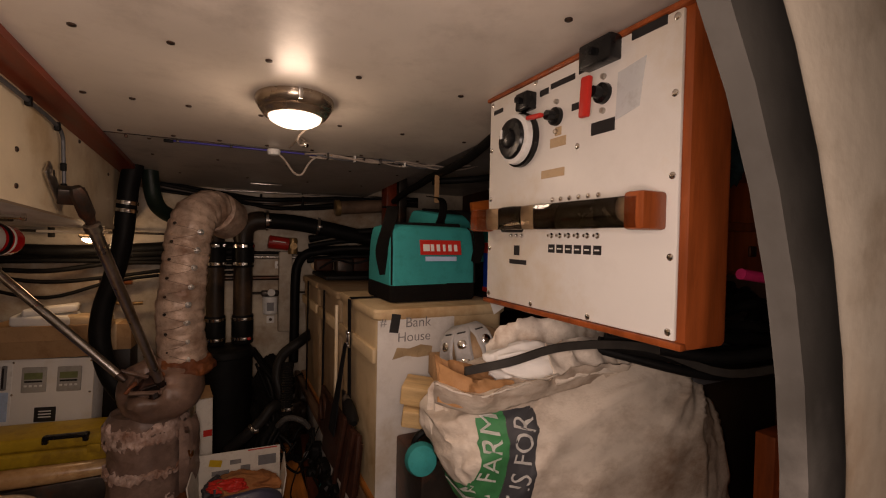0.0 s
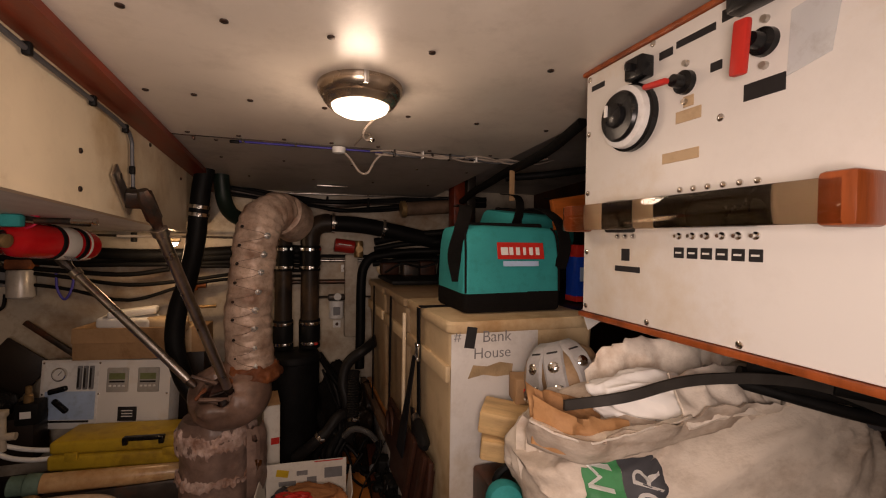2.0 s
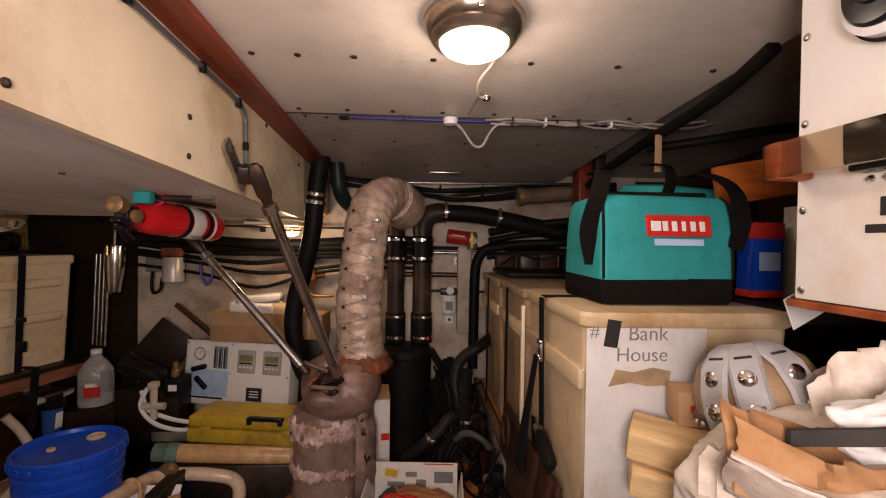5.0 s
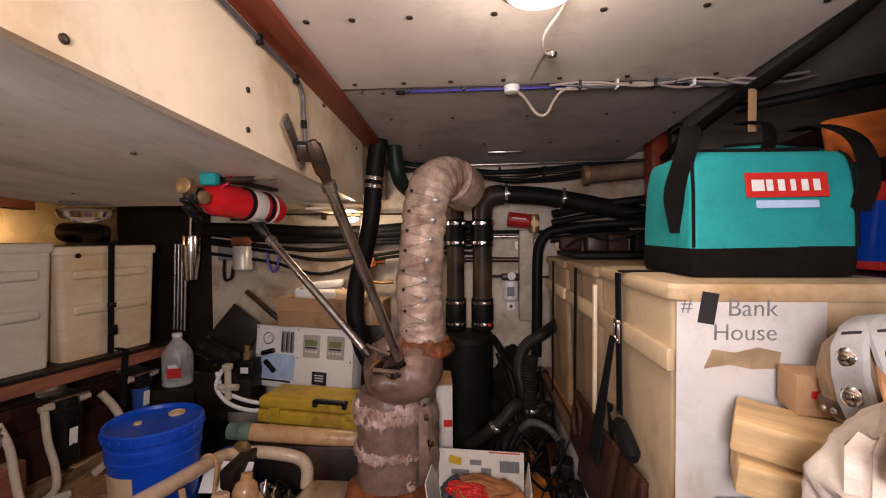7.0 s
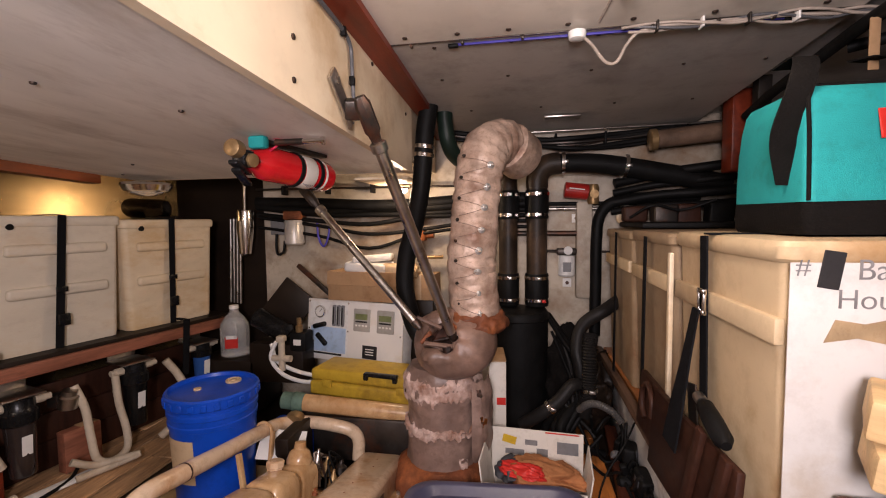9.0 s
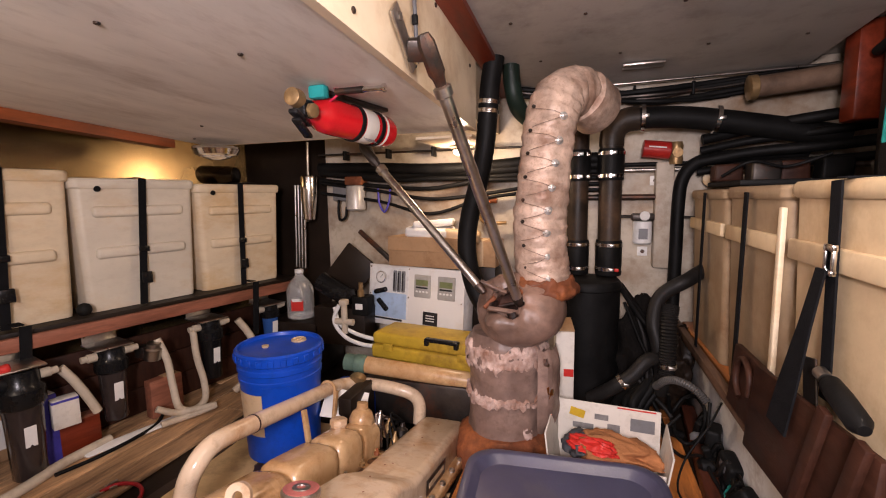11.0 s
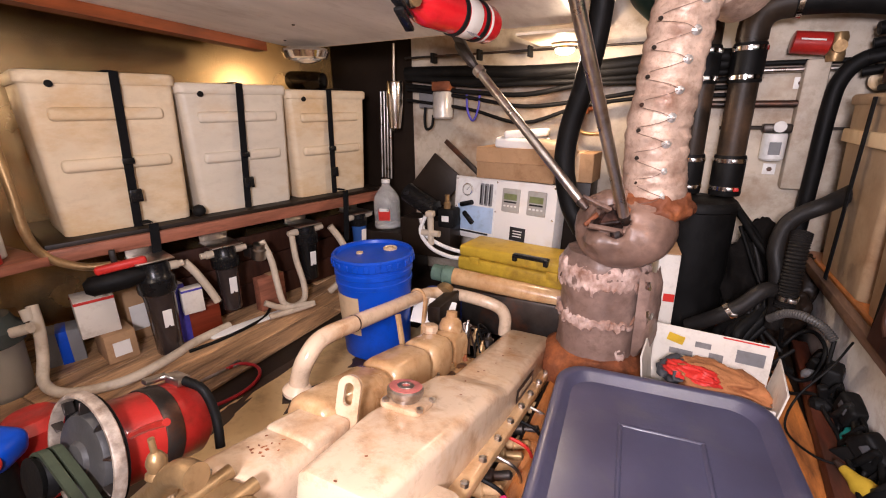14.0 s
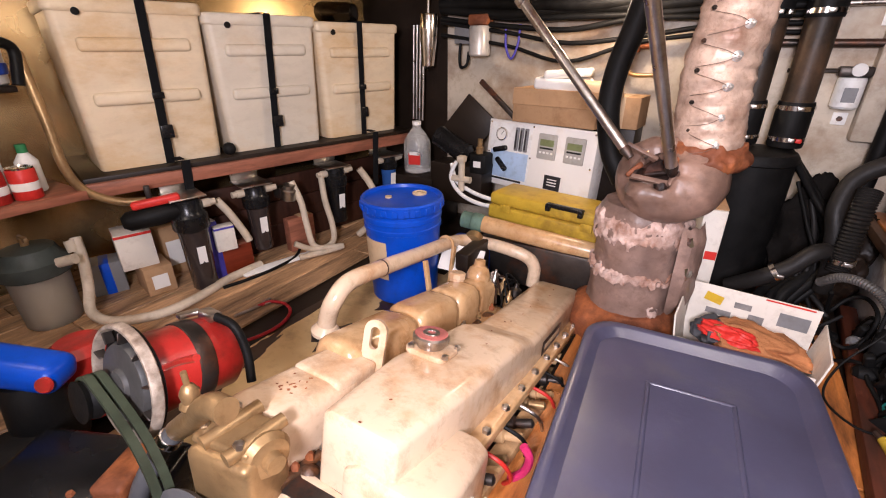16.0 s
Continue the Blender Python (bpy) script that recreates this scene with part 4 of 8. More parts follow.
def strut(points, r, label, bracket):
    t = thing("support_strut", Matrix.Identity(4), label, "strut", "steel struts over the exhaust")
    a, b = points
    part("tube", rod(a, b, r, r * 0.96, 18), STEEL, t)
    d = (Vector(a) - Vector(b)).normalized()
    part("collar", spun(Vector(a) - d * 0.02, Vector(a) + d, [(r * 1.0, 0), (r * 1.35, 0.004), (r * 1.35, 0.026), (r * 1.0, 0.03)], 16), STEEL, t)
    part("clevis", spun(Vector(a) + d * 0.01, Vector(a) + d, [(r * 0.8, 0), (r * 0.95, 0.02), (r * 1.25, 0.03), (r * 1.25, 0.10), (r * 0.8, 0.12)], 8), DSTEEL, t, "rusty clevis")
    part("foot", spun(Vector(b) + d * 0.02, b, [(r * 0.9, 0), (r * 1.1, 0.012), (r * 0.7, 0.04)], 12), DSTEEL, t)
    for bm, m in bracket:
        part("bracket", bm, m, t)
    return t


strut(((-0.253, 1.603, 1.598), (-0.12, 1.965, 1.0)), 0.017, "grey steel support strut bolted to the locker side",
      [(bx(0.010, 0.044, 0.155, (-0.326, 1.545, 1.705), 0.004, 2, (50, 0, 0)), STEEL), (bx(0.065, 0.034, 0.05, (-0.296, 1.572, 1.685), 0.006, 2, (30, 0, 20)), DSTEEL),
       (spun((-0.33, 1.590, 1.672), (-0.28, 1.590, 1.672), [(0.013, 0), (0.013, 0.02)], 6), CHROME), (spun((-0.33, 1.505, 1.740), (-0.28, 1.505, 1.740), [(0.010, 0), (0.010, 0.014)], 6), CHROME)])
strut(((-0.640, 2.06, 1.445), (-0.245, 1.965, 1.035)), 0.015, "bright steel support strut slanting to the exhaust",
      [(bx(0.03, 0.03, 0.16, (-0.715, 2.085, 1.535), 0.005, 2, (0, -32, 0)), DSTEEL)])

# ---- blue bucket, jug, water maker panel, yellow case ----
bu = thing("bucket", pose(-1.012, 1.902, 0.387, 0, 0, -18), "blue plastic pail with a sealed blue lid", "bucket")
bu.scale = (1.02, 1.02, 1.09)
part("body", lathe([(0.125, 0.0), (0.130, 0.004), (0.143, 0.27), (0.147, 0.272), (0.148, 0.285), (0.145, 0.288), (0.146, 0.305), (0.150, 0.308), (0.150, 0.322), (0.146, 0.326), (0.146, 0.352), (0.10, 0.352)], 44), BLUE, bu)
lid = part("lid", lathe([(0.150, 0.338), (0.155, 0.341), (0.156, 0.372), (0.151, 0.378), (0.143, 0.377), (0.139, 0.366), (0.132, 0.363), (0.02, 0.363)], 44), BLUE, bu)
for k in range(24):
    a = k * math.pi / 12
    part("lid_tab", bx(0.006, 0.020, 0.022, (0.156 * math.cos(a), 0.156 * math.sin(a), 0.354), 0.002, 1, (0, 0, math.degrees(a))), BLUE, lid)
part("bung", lathe([(0.028, 0.362), (0.028, 0.369), (0.024, 0.371), (0.020, 0.366), (0.012, 0.366), (0.011, 0.371), (0.004, 0.371)], 24, (-0.005, 0.088, 0)), BEIGE, lid, "tan pouring bung")
part("small_plug", lathe([(0.013, 0.362), (0.013, 0.369), (0.004, 0.370)], 16, (-0.045, -0.03, 0)), BEIGE, lid)
loops = []
for z in (0.10, 0.245):
    r = 0.1325 + 0.0105 * (z - 0.06) / 0.21 + 0.0015
    loops.append([(r * math.cos(a), r * math.sin(a), z) for a in [radians(200 + 7 * k) for k in range(15)]])
bm = bmesh.new()
rr = [[bm.verts.new(p) for p in l] for l in loops]
for i in range(14):
    bm.faces.new((rr[0][i], rr[0][i + 1], rr[1][i + 1], rr[1][i]))
part("label", bm, BEIGE, bu, "torn brown paper label")

jug = thing("jug", pose(-1.43, 2.62, 0.675), "clear plastic gallon jug with a red label", "jug")
part("body", lathe([(0.060, 0.0), (0.072, 0.006), (0.074, 0.02), (0.074, 0.15), (0.070, 0.175), (0.045, 0.215), (0.024, 0.238), (0.022, 0.258), (0.010, 0.26)], 28), JUGM, jug)
part("cap", lathe([(0.023, 0.255), (0.024, 0.258), (0.024, 0.274), (0.010, 0.276)], 20), WHITE, jug)
part("label", bx(0.065, 0.004, 0.06, (0.028, -0.071, 0.085), 0.001, 1, (0, 0, 20)), REDPL, jug, "red and white label")
part("label_band", bx(0.055, 0.003, 0.018, (0.030, -0.0735, 0.115), 0.001, 1, (0, 0, 20)), PAPER, jug)
part("handle", tube([(0.03, -0.055, 0.19), (0.055, -0.068, 0.17), (0.06, -0.07, 0.14), (0.05, -0.065, 0.115)], 0.009, 10), JUGM, jug)

WM = pose(-0.742, 2.585, 0.672, -6, 0, -13.5)
wm = thing("water_maker_panel", WM, "white water maker control panel with gauges and displays", "control panel")
part("case", bx(0.575, 0.10, 0.310, (0, 0.055, 0.155), 0.004), WHITE, wm)
part("face", bx(0.585, 0.006, 0.318, (0, 0.000, 0.157), 0.003), WHITEP, wm)
part("print_panel", bx(0.245, 0.002, 0.285, (-0.155, -0.004, 0.162), 0.0008, 1), WHITE, wm)
part("print_blue", bx(0.225, 0.001, 0.13, (-0.155, -0.0055, 0.105), 0.0004, 1), LTBLUE, wm)
g = part("gauge", spun((-0.205, -0.004, 0.250), (-0.205, -0.1, 0.250), [(0.032, 0), (0.032, 0.012), (0.028, 0.014), (0.027, 0.009), (0.002, 0.009)], 28), CHROME, wm, "round pressure gauge")
part("gauge_face", spun((-0.205, -0.013, 0.250), (-0.205, -0.1, 0.250), [(0.026, 0), (0.026, 0.001)], 24), PAPER, g)
part("needle", bx(0.003, 0.001, 0.024, (-0.200, -0.0155, 0.256), 0.0004, 1, (0, 40, 0)), INK, g)
for dx in (-0.115, -0.088, -0.061):
    part("flow_meter", bx(0.018, 0.014, 0.11, (dx, -0.010, 0.235), 0.004), GREYP, wm, "narrow flow meter")
    part("flow_scale", bx(0.008, 0.003, 0.09, (dx, -0.0175, 0.235), 0.001), INK, wm)
for x0, z0, ang in ((-0.205, 0.178, 75), (-0.19, 0.105, -50)):
    part("valve_knob", bx(0.026, 0.022, 0.085, (x0, -0.014, z0), 0.009, 3, (0, ang, 0)), BLACKG, wm)
for x0 in (0.055, 0.195):
    d = part("display", bx(0.098, 0.012, 0.115, (x0, -0.006, 0.222), 0.006), paint("pale_grey_plastic", (0.42, 0.40, 0.36), 0.4, var=0.08) if x0 < 0.1 else bpy.data.materials["pale_grey_plastic"], wm, "grey digital display")
    part("screen", bx(0.072, 0.003, 0.030, (x0, -0.0125, 0.240), 0.001), paint("lcd_green", (0.20, 0.23, 0.10), 0.3, bump=0) if x0 < 0.1 else bpy.data.materials["lcd_green"], d)
    part("legend", bx(0.070, 0.003, 0.008, (x0, -0.0125, 0.215), 0.001), INK, d)
    for k in range(4):
        part("button", bx(0.012, 0.004, 0.009, (x0 - 0.030 + k * 0.020, -0.0125, 0.195), 0.002), PAPER, d)
part("rating_plate", bx(0.085, 0.004, 0.066, (0.105, -0.004, 0.063), 0.001), INK, wm, "black rating plate")
for k in range(3):
    part("plate_line", bx(0.05, 0.001, 0.005, (0.105, -0.0066, 0.078 - k * 0.013), 0.0003, 1), PAPER, wm)
part("name_bar", bx(0.18, 0.001, 0.010, (-0.155, -0.0065, 0.032), 0.0003, 1), INK, wm)
screws(wm, [(x, -0.003, z) for x in (-0.28, -0.03, 0.28) for z in (0.012, 0.157, 0.302)], (0, -1, 0), 0.005)

yc = thing("yellow_case", pose(-0.575, 2.40, 0.60, 0, 0, -8), "dirty yellow plastic tool case with a black handle", "tool case")
part("body", bx(0.53, 0.21, 0.065, (0, 0, 0.033), 0.014, 3), YELLOW, yc)
part("cover", bx(0.52, 0.20, 0.055, (0, 0, 0.094), 0.016, 3), YELLOW, yc)
part("handle", join(bx(0.16, 0.03, 0.016, (0.10, -0.10, 0.122), 0.005), bx(0.02, 0.03, 0.03, (0.03, -0.10, 0.112), 0.004), bx(0.02, 0.03, 0.03, (0.17, -0.10, 0.112), 0.004)), BLACKG, yc)
for x in (-0.17, 0.20):
    part("latch", bx(0.05, 0.012, 0.035, (x, -0.106, 0.062), 0.004), YELLOW, yc)
yb = thing("lower_case", pose(-0.56, 2.42, 0.374), "second grimy yellow case underneath", "tool case")
part("body", bx(0.50, 0.24, 0.12, (0, 0, 0.06), 0.014), YELLOW, yb)
part("cover", bx(0.49, 0.23, 0.10, (0, 0, 0.172), 0.014), YELLOW, yb)
part("latch", bx(0.05, 0.012, 0.05, (-0.15, -0.121, 0.12), 0.004), BLACKG, yb)

# carton on top of the panel, with its papers
cb = thing("cardboard_box", pose(-0.66, 2.695, 0.992, 0, 0, -8), "open brown cardboard box with white packets on top", "box")
part("wall_front", bx(0.40, 0.006, 0.15, (0, -0.11, 0.075), 0.001), CARD, cb)
part("wall_back", bx(0.40, 0.006, 0.15, (0, 0.11, 0.075), 0.001), CARD, cb)
part("wall_side", bx(0.006, 0.22, 0.15, (-0.198, 0, 0.075), 0.001), CARD, cb)
part("wall_side", bx(0.006, 0.22, 0.15, (0.198, 0, 0.075), 0.001), CARD, cb)
part("base", bx(0.39, 0.21, 0.006, (0, 0, 0.003), 0.001), CARD, cb)
part("flap", bx(0.40, 0.07, 0.005, (0.0, -0.117, 0.115), 0.001, 1, (84, 0, 0)), CARD, cb)
pk = solid("packet", rough_up(bx(0.23, 0.13, 0.05, (0, 0, 0), 0.015, 3), 0.004, 20), PAPER, "white paper packet in the box", "packet", at=pose(-0.66, 2.65, 1.165, 4, 3, -6))
solid("packet", rough_up(bx(0.20, 0.11, 0.035, (0, 0, 0), 0.012, 3), 0.005, 20), PAPER, "white paper packet on another packet", "packet", at=pose(-0.64, 2.66, 1.206, -3, -4, 8))
cb2 = thing("cardboard_box", pose(-0.42, 2.74, 0.99, 0, 0, -4), "small brown cardboard box beside the larger one", "box")
part("body", bx(0.20, 0.16, 0.13, (0, 0, 0.065), 0.003), CARD, cb2)
part("tape", bx(0.04, 0.161, 0.131, (0.02, 0, 0.0655), 0.003), BEIGE, cb2)
part("stand", bx(0.18, 0.14, 0.60, (0, 0.02, -0.305), 0.003), DARKP, cb2)
pk2 = solid("padded_bag", rough_up(bx(0.19, 0.13, 0.06, (0, 0, 0), 0.02, 3), 0.010, 22), BEIGE, "crumpled tan plastic bag", "bag", at=pose(-0.50, 2.66, 1.145, 0, 8, 14))


# ---- engine ----
GUNK = paint("oily_gunk", (0.045, 0.022, 0.011), 0.30, gloss=0.5, var=0.5, scale=16, bump=0.7, bscale=50, stain=(0.26, 0.095, 0.03), amount=0.45, sscale=14)
ENGM = pose(-0.497, 1.316, 0.676, -13)
eng = thing("diesel_engine", ENGM, "cream painted marine diesel engine with chipped enamel", "engine")


def loft(sections, bev=0.006):
    """sections: (y, outline of (x, z))"""
    bm = rings([[(x, y, z) for x, z in o] for y, o in sections])
    if bev > 0:
        bmesh.ops.bevel(bm, geom=bm.edges[:], offset=bev, segments=2, affect="EDGES", profile=0.5)
    return bm


def tank_outline(x0, x1, top, low, cham=0.02):
    return [(x0, low), (x1, low), (x1, top - cham * 0.6), (x1 - cham, top), (x0 + cham, top), (x0, top - cham * 0.6)]


tank = part("header_tank", loft([(-0.335, tank_outline(-0.020, 0.142, -0.004, -0.19)), (-0.10, tank_outline(-0.045, 0.158, 0.0, -0.15)), (0.17, tank_outline(-0.024, 0.163, -0.002, -0.15)),
                                 (0.27, tank_outline(-0.012, 0.164, -0.030, -0.15)), (0.86, tank_outline(-0.034, 0.146, -0.030, -0.16))], 0.008), ENG, eng, "cream enamelled header tank")
part("tank_flange", loft([(-0.10, tank_outline(0.10, 0.196, -0.118, -0.148, 0.008)), (0.87, tank_outline(0.08, 0.180, -0.118, -0.148, 0.008))], 0.003), ENGG, eng)
part("front_box", loft([(-0.345, tank_outline(0.04, 0.236, -0.075, -0.30, 0.03)), (-0.13, tank_outline(0.04, 0.222, -0.082, -0.30, 0.03))], 0.010), ENG, eng)
part("gear_case", loft([(-0.47, tank_outline(-0.10, 0.21, -0.18, -0.52, 0.06)), (-0.33, tank_outline(-0.12, 0.22, -0.15, -0.52, 0.06))], 0.012), ENG, eng)
for k in range(9):
    part("flange_bolt", spun((0.183 - 0.0015 * k, -0.06 + k * 0.108, -0.119), (0.183 - 0.0015 * k, -0.06 + k * 0.108, 0.0), [(0.010, 0), (0.010, 0.009), (0.006, 0.012)], 6), STEEL, eng)
for k in range(3):
    part("case_bolt", spun((0.230, -0.32 + k * 0.085, -0.20), (0.30, -0.32 + k * 0.085, -0.20), [(0.012, 0), (0.012, 0.010), (0.006, 0.014)], 6), STEEL, eng)
part("name_plate", bx(0.002, 0.20, 0.045, (0.1605, 0.46, -0.088), 0.0008, 1, (0, 0, 1.7)), DSTEEL, tank, "dark maker's plate")
part("plate_lettering", bx(0.001, 0.16, 0.016, (0.1620, 0.46, -0.088), 0.0003, 1, (0, 0, 1.7)), BEIGE, tank)
part("filler_base", slab([(x + 0.016, y - 0.035) for x, y in rounded(0.105, 0.085, 0.02)], -0.001, 0.012, 0.003), ENG, tank)
cap = part("filler_cap", lathe([(0.030, 0.008), (0.031, 0.026), (0.040, 0.028), (0.042, 0.034), (0.042, 0.042), (0.036, 0.047), (0.022, 0.046), (0.018, 0.050), (0.010, 0.050), (0.009, 0.046), (0.002, 0.046)], 32, (0.01, -0.035, -0.004)), STEEL, tank, "steel pressure cap with a red ring")
part("cap_ring", lathe([(0.034, 0.0465), (0.0375, 0.0455), (0.0380, 0.0475), (0.034, 0.0482)], 32, (0.01, -0.035, -0.004)), paint("dull_pink_paint", (0.42, 0.13, 0.11), 0.45, var=0.3, scale=40), cap)
for dx, dy in ((-0.035, -0.005), (0.056, -0.065), (-0.03, -0.069), (0.055, -0.005)):
    part("filler_bolt", spun((dx + 0.01, dy, 0.010), (dx + 0.01, dy, 0.1), [(0.008, 0), (0.008, 0.008), (0.004, 0.010)], 6), STEEL, tank)

def cover_outline(half, top, low, cx=-0.175):
    """A rounded hump across the engine."""
    pts = [(cx - half, low)]
    for k in range(9):
        t = math.pi - math.pi * k / 8
        c, sn = math.cos(t), math.sin(t)
        pts.append((cx + half * math.copysign(abs(c) ** 0.55, c), low + 0.03 + (top - low - 0.03) * sn ** 0.55))
    pts.append((cx + half, low))
    return pts


for y0, y1, h0, h1, top in ((-0.15, 0.115, 0.068, 0.072, 0.000), (0.130, 0.335, 0.074, 0.074, 0.004), (0.350, 0.500, 0.074, 0.072, 0.004), (0.508, 0.655, 0.060, 0.050, -0.004)):
    bm = rings([[(x, y, z) for x, z in cover_outline(h, tp, -0.125)] for y, h, tp in ((y0, h0 - 0.014, top - 0.016), (y0 + 0.012, h0 - 0.003, top - 0.003), (y0 + 0.03, h0, top), (y1 - 0.03, h1, top), (y1 - 0.012, h1 - 0.003, top - 0.003), (y1, h1 - 0.014, top - 0.016))])
    part("manifold", rough_up(bm, 0.003, 14), ENGG, eng, "glossy tan cover section", 60)
part("manifold_core", rings([[(x, y, z) for x, z in cover_outline(0.058, -0.014, -0.125)] for y in (-0.13, 0.64)]), ENGG, eng)
for k in range(7):
    part("cover_stud", spun((-0.094, -0.08 + k * 0.108, -0.10), (-0.094, -0.08 + k * 0.108, 0.1), [(0.010, 0), (0.010, 0.010), (0.005, 0.013), (0.005, 0.022)], 8), (RUST, STEEL, BRONZE)[k % 3], eng)
    part("oil_streak", slab([(-0.098 + 0.016 * math.cos(q) * (1 + 0.5 * noise.noise((k, q, 0))), -0.05 + k * 0.10 + 0.03 * math.sin(q)) for q in [n * 0.6 for n in range(10)]], -0.117, -0.1135), GUNK, eng, "dark oil")
for k in range(14):
    y = -0.33 + 0.085 * k
    part("paint_chip", bx(0.006 + 0.006 * abs(noise.noise((k, 3, 1))), 0.004, 0.0012, (0.06 + 0.07 * noise.noise((k * 1.7, 0, 2)), y, -0.0015 if -0.10 < y < 0.16 else (-0.0295 if y > 0.28 else -0.002)), 0.0004, 1, (0, 0, k * 50)), RUST, eng)
part("manifold_shelf", bx(0.20, 0.84, 0.03, (-0.165, 0.24, -0.13), 0.008), ENGG, eng)
part("oil_cap", lathe([(0.026, 0.0), (0.026, 0.022), (0.030, 0.024), (0.030, 0.040), (0.024, 0.045), (0.004, 0.045)], 8, (-0.205, 0.485, -0.014)), ENG, eng)
part("thermostat_dome", lathe([(0.042, 0), (0.046, 0.03), (0.036, 0.058), (0.022, 0.068), (0.020, 0.090), (0.004, 0.092)], 20, (-0.180, 0.605, -0.03)), ENGG, eng)
vc = bx(0.150, 0.235, 0.13, (-0.145, -0.275, -0.100), 0.030, 4)
part("rocker_cover", rough_up(vc, 0.003, 18), ENG, eng, "cream rocker cover with rust chips")
part("rocker_step", bx(0.130, 0.13, 0.05, (-0.140, -0.175, -0.052), 0.014, 3), ENG, eng)
for k in range(16):
    a = Vector((-0.145 + 0.06 * noise.noise((k * 3.1, 0, 0)), -0.285 + 0.10 * noise.noise((0, k * 2.3, 1)), -0.0335))
    part("rust_chip", bx(0.004 + 0.014 * abs(noise.noise((k * 1.3, 5, 5))), 0.0025 + 0.006 * abs(noise.noise((k * 1.7, 9, 2))), 0.0012, a, 0.0004, 1, (0, 0, k * 40)), RUST, eng)


part("gasket_ledge", rough_up(bx(0.185, 0.275, 0.022, (-0.145, -0.270, -0.158), 0.008, 3), 0.008, 24), GUNK, eng, "oily rust-brown gasket ledge")
for k in range(14):
    s = -1 if k % 2 else 1
    part("cover_bolt", spun((-0.145 + s * 0.080, -0.385 + 0.036 * (k // 2), -0.150), (-0.145 + s * 0.080, -0.385 + 0.036 * (k // 2), 0.0), [(0.009, 0), (0.009, 0.010), (0.005, 0.016)], 6), RUST if k % 3 else STEEL, eng)
for k in range(9):
    lump = rough_up(lathe([(0.018, -0.01), (0.022, 0.004), (0.014, 0.016), (0.003, 0.02)], 14, (-0.045 + 0.018 * noise.noise((k, 1, 0)), -0.33 + k * 0.045, -0.165)), 0.008, 30)
    part("gunk", lump, GUNK, eng, "greasy residue")
for k in range(11):
    y = -0.02 + k * 0.055
    part("lower_pipe", tube([(-0.25, y, -0.14), (-0.275 - 0.01 * (k % 3), y + 0.01, -0.17), (-0.28, y + 0.03, -0.23), (-0.24, y + 0.04, -0.29)], 0.007, 7, 4), (GUNK, DSTEEL, BRONZE)[k % 3], eng)


def eye_plate():
    o, i = rounded(0.054, 0.165, 0.026, 6), rounded(0.022, 0.052, 0.0109, 6)
    bm = bmesh.new()
    f = [[bm.verts.new((x, y, z)) for x, z in o] for y in (-0.006, 0.006)]
    g = [[bm.verts.new((x, y, z + 0.040)) for x, z in i] for y in (-0.006, 0.006)]
    n = len(o)
    for k in range(n):
        j = (k + 1) % n
        bm.faces.new((f[0][k], f[0][j], g[0][j], g[0][k]))
        bm.faces.new((f[1][k], g[1][k], g[1][j], f[1][j]))
        bm.faces.new((f[0][k], f[1][k], f[1][j], f[0][j]))
        bm.faces.new((g[0][k], g[0][j], g[1][j], g[1][k]))
    bm.transform(pose(-0.095, -0.105, -0.022, -8, 0, 14))
    return bm


part("lifting_eye", eye_plate(), ENG, eng, "cream lifting eye with an oblong hole")
PIPE = [(-0.372, 0.030, -0.10), (-0.362, 0.025, -0.05), (-0.340, 0.022, 0.005), (-0.336, 0.075, 0.050), (-0.335, 0.22, 0.064), (-0.345, 0.42, 0.069), (-0.362, 0.68, 0.075), (-0.345, 0.79, 0.075), (-0.270, 0.845, 0.072), (-0.166, 0.850, 0.066), (-0.090, 0.870, 0.046), (-0.060, 0.885, 0.005), (-0.058, 0.890, -0.07)]
part("coolant_pipe", tube(PIPE, 0.026, 20, 7), ENG, eng, "cream painted coolant pipe")
part("pipe_flange", spun((-0.373, 0.030, -0.105), (-0.355, 0.024, 0.0), [(0.040, 0), (0.042, 0.010), (0.034, 0.022), (0.028, 0.03)], 22), ENG, eng)
part("gasket", spun((-0.373, 0.030, -0.115), (-0.373, 0.030, 0.1), [(0.040, 0), (0.040, 0.010)], 10), DSTEEL, eng)
part("pipe_clip", tube([(-0.325, 0.655, 0.060), (-0.334, 0.655, 0.092), (-0.360, 0.655, 0.105), (-0.386, 0.655, 0.092), (-0.392, 0.655, 0.060)], 0.006, 8), ENGG, eng)
part("clip_stay", bx(0.012, 0.022, 0.18, (-0.322, 0.655, -0.015), 0.003), ENGG, eng)
part("clip_stay", bx(0.014, 0.020, 0.14, (-0.290, 0.43, -0.01), 0.003, 2, (0, -16, 0)), ENGG, eng)
part("pipe_band", spun((-0.335, 0.215, 0.0636), (-0.3355, 0.23, 0.0645), [(0.0274, 0), (0.0274, 0.005)], 20), DSTEEL, eng)
for x, y, z, r, m in ((-0.10, 0.62, -0.03, 0.020, BRONZE), (-0.06, 0.66, -0.05, 0.026, DSTEEL), (-0.13, 0.60, 0.00, 0.016, STEEL), (-0.20, 0.62, 0.02, 0.014, DSTEEL), (-0.055, 0.58, -0.06, 0.016, BRONZE)):
    part("sender", spun((x - 0.02, y + 0.09, z - 0.05), (x - 0.01, y + 0.09, z + 0.1), [(r * 1.2, 0), (r * 1.2, 0.014), (r, 0.016), (r * 0.9, 0.04), (r * 0.4, 0.05), (r * 0.3, 0.065)], 12), m, eng)
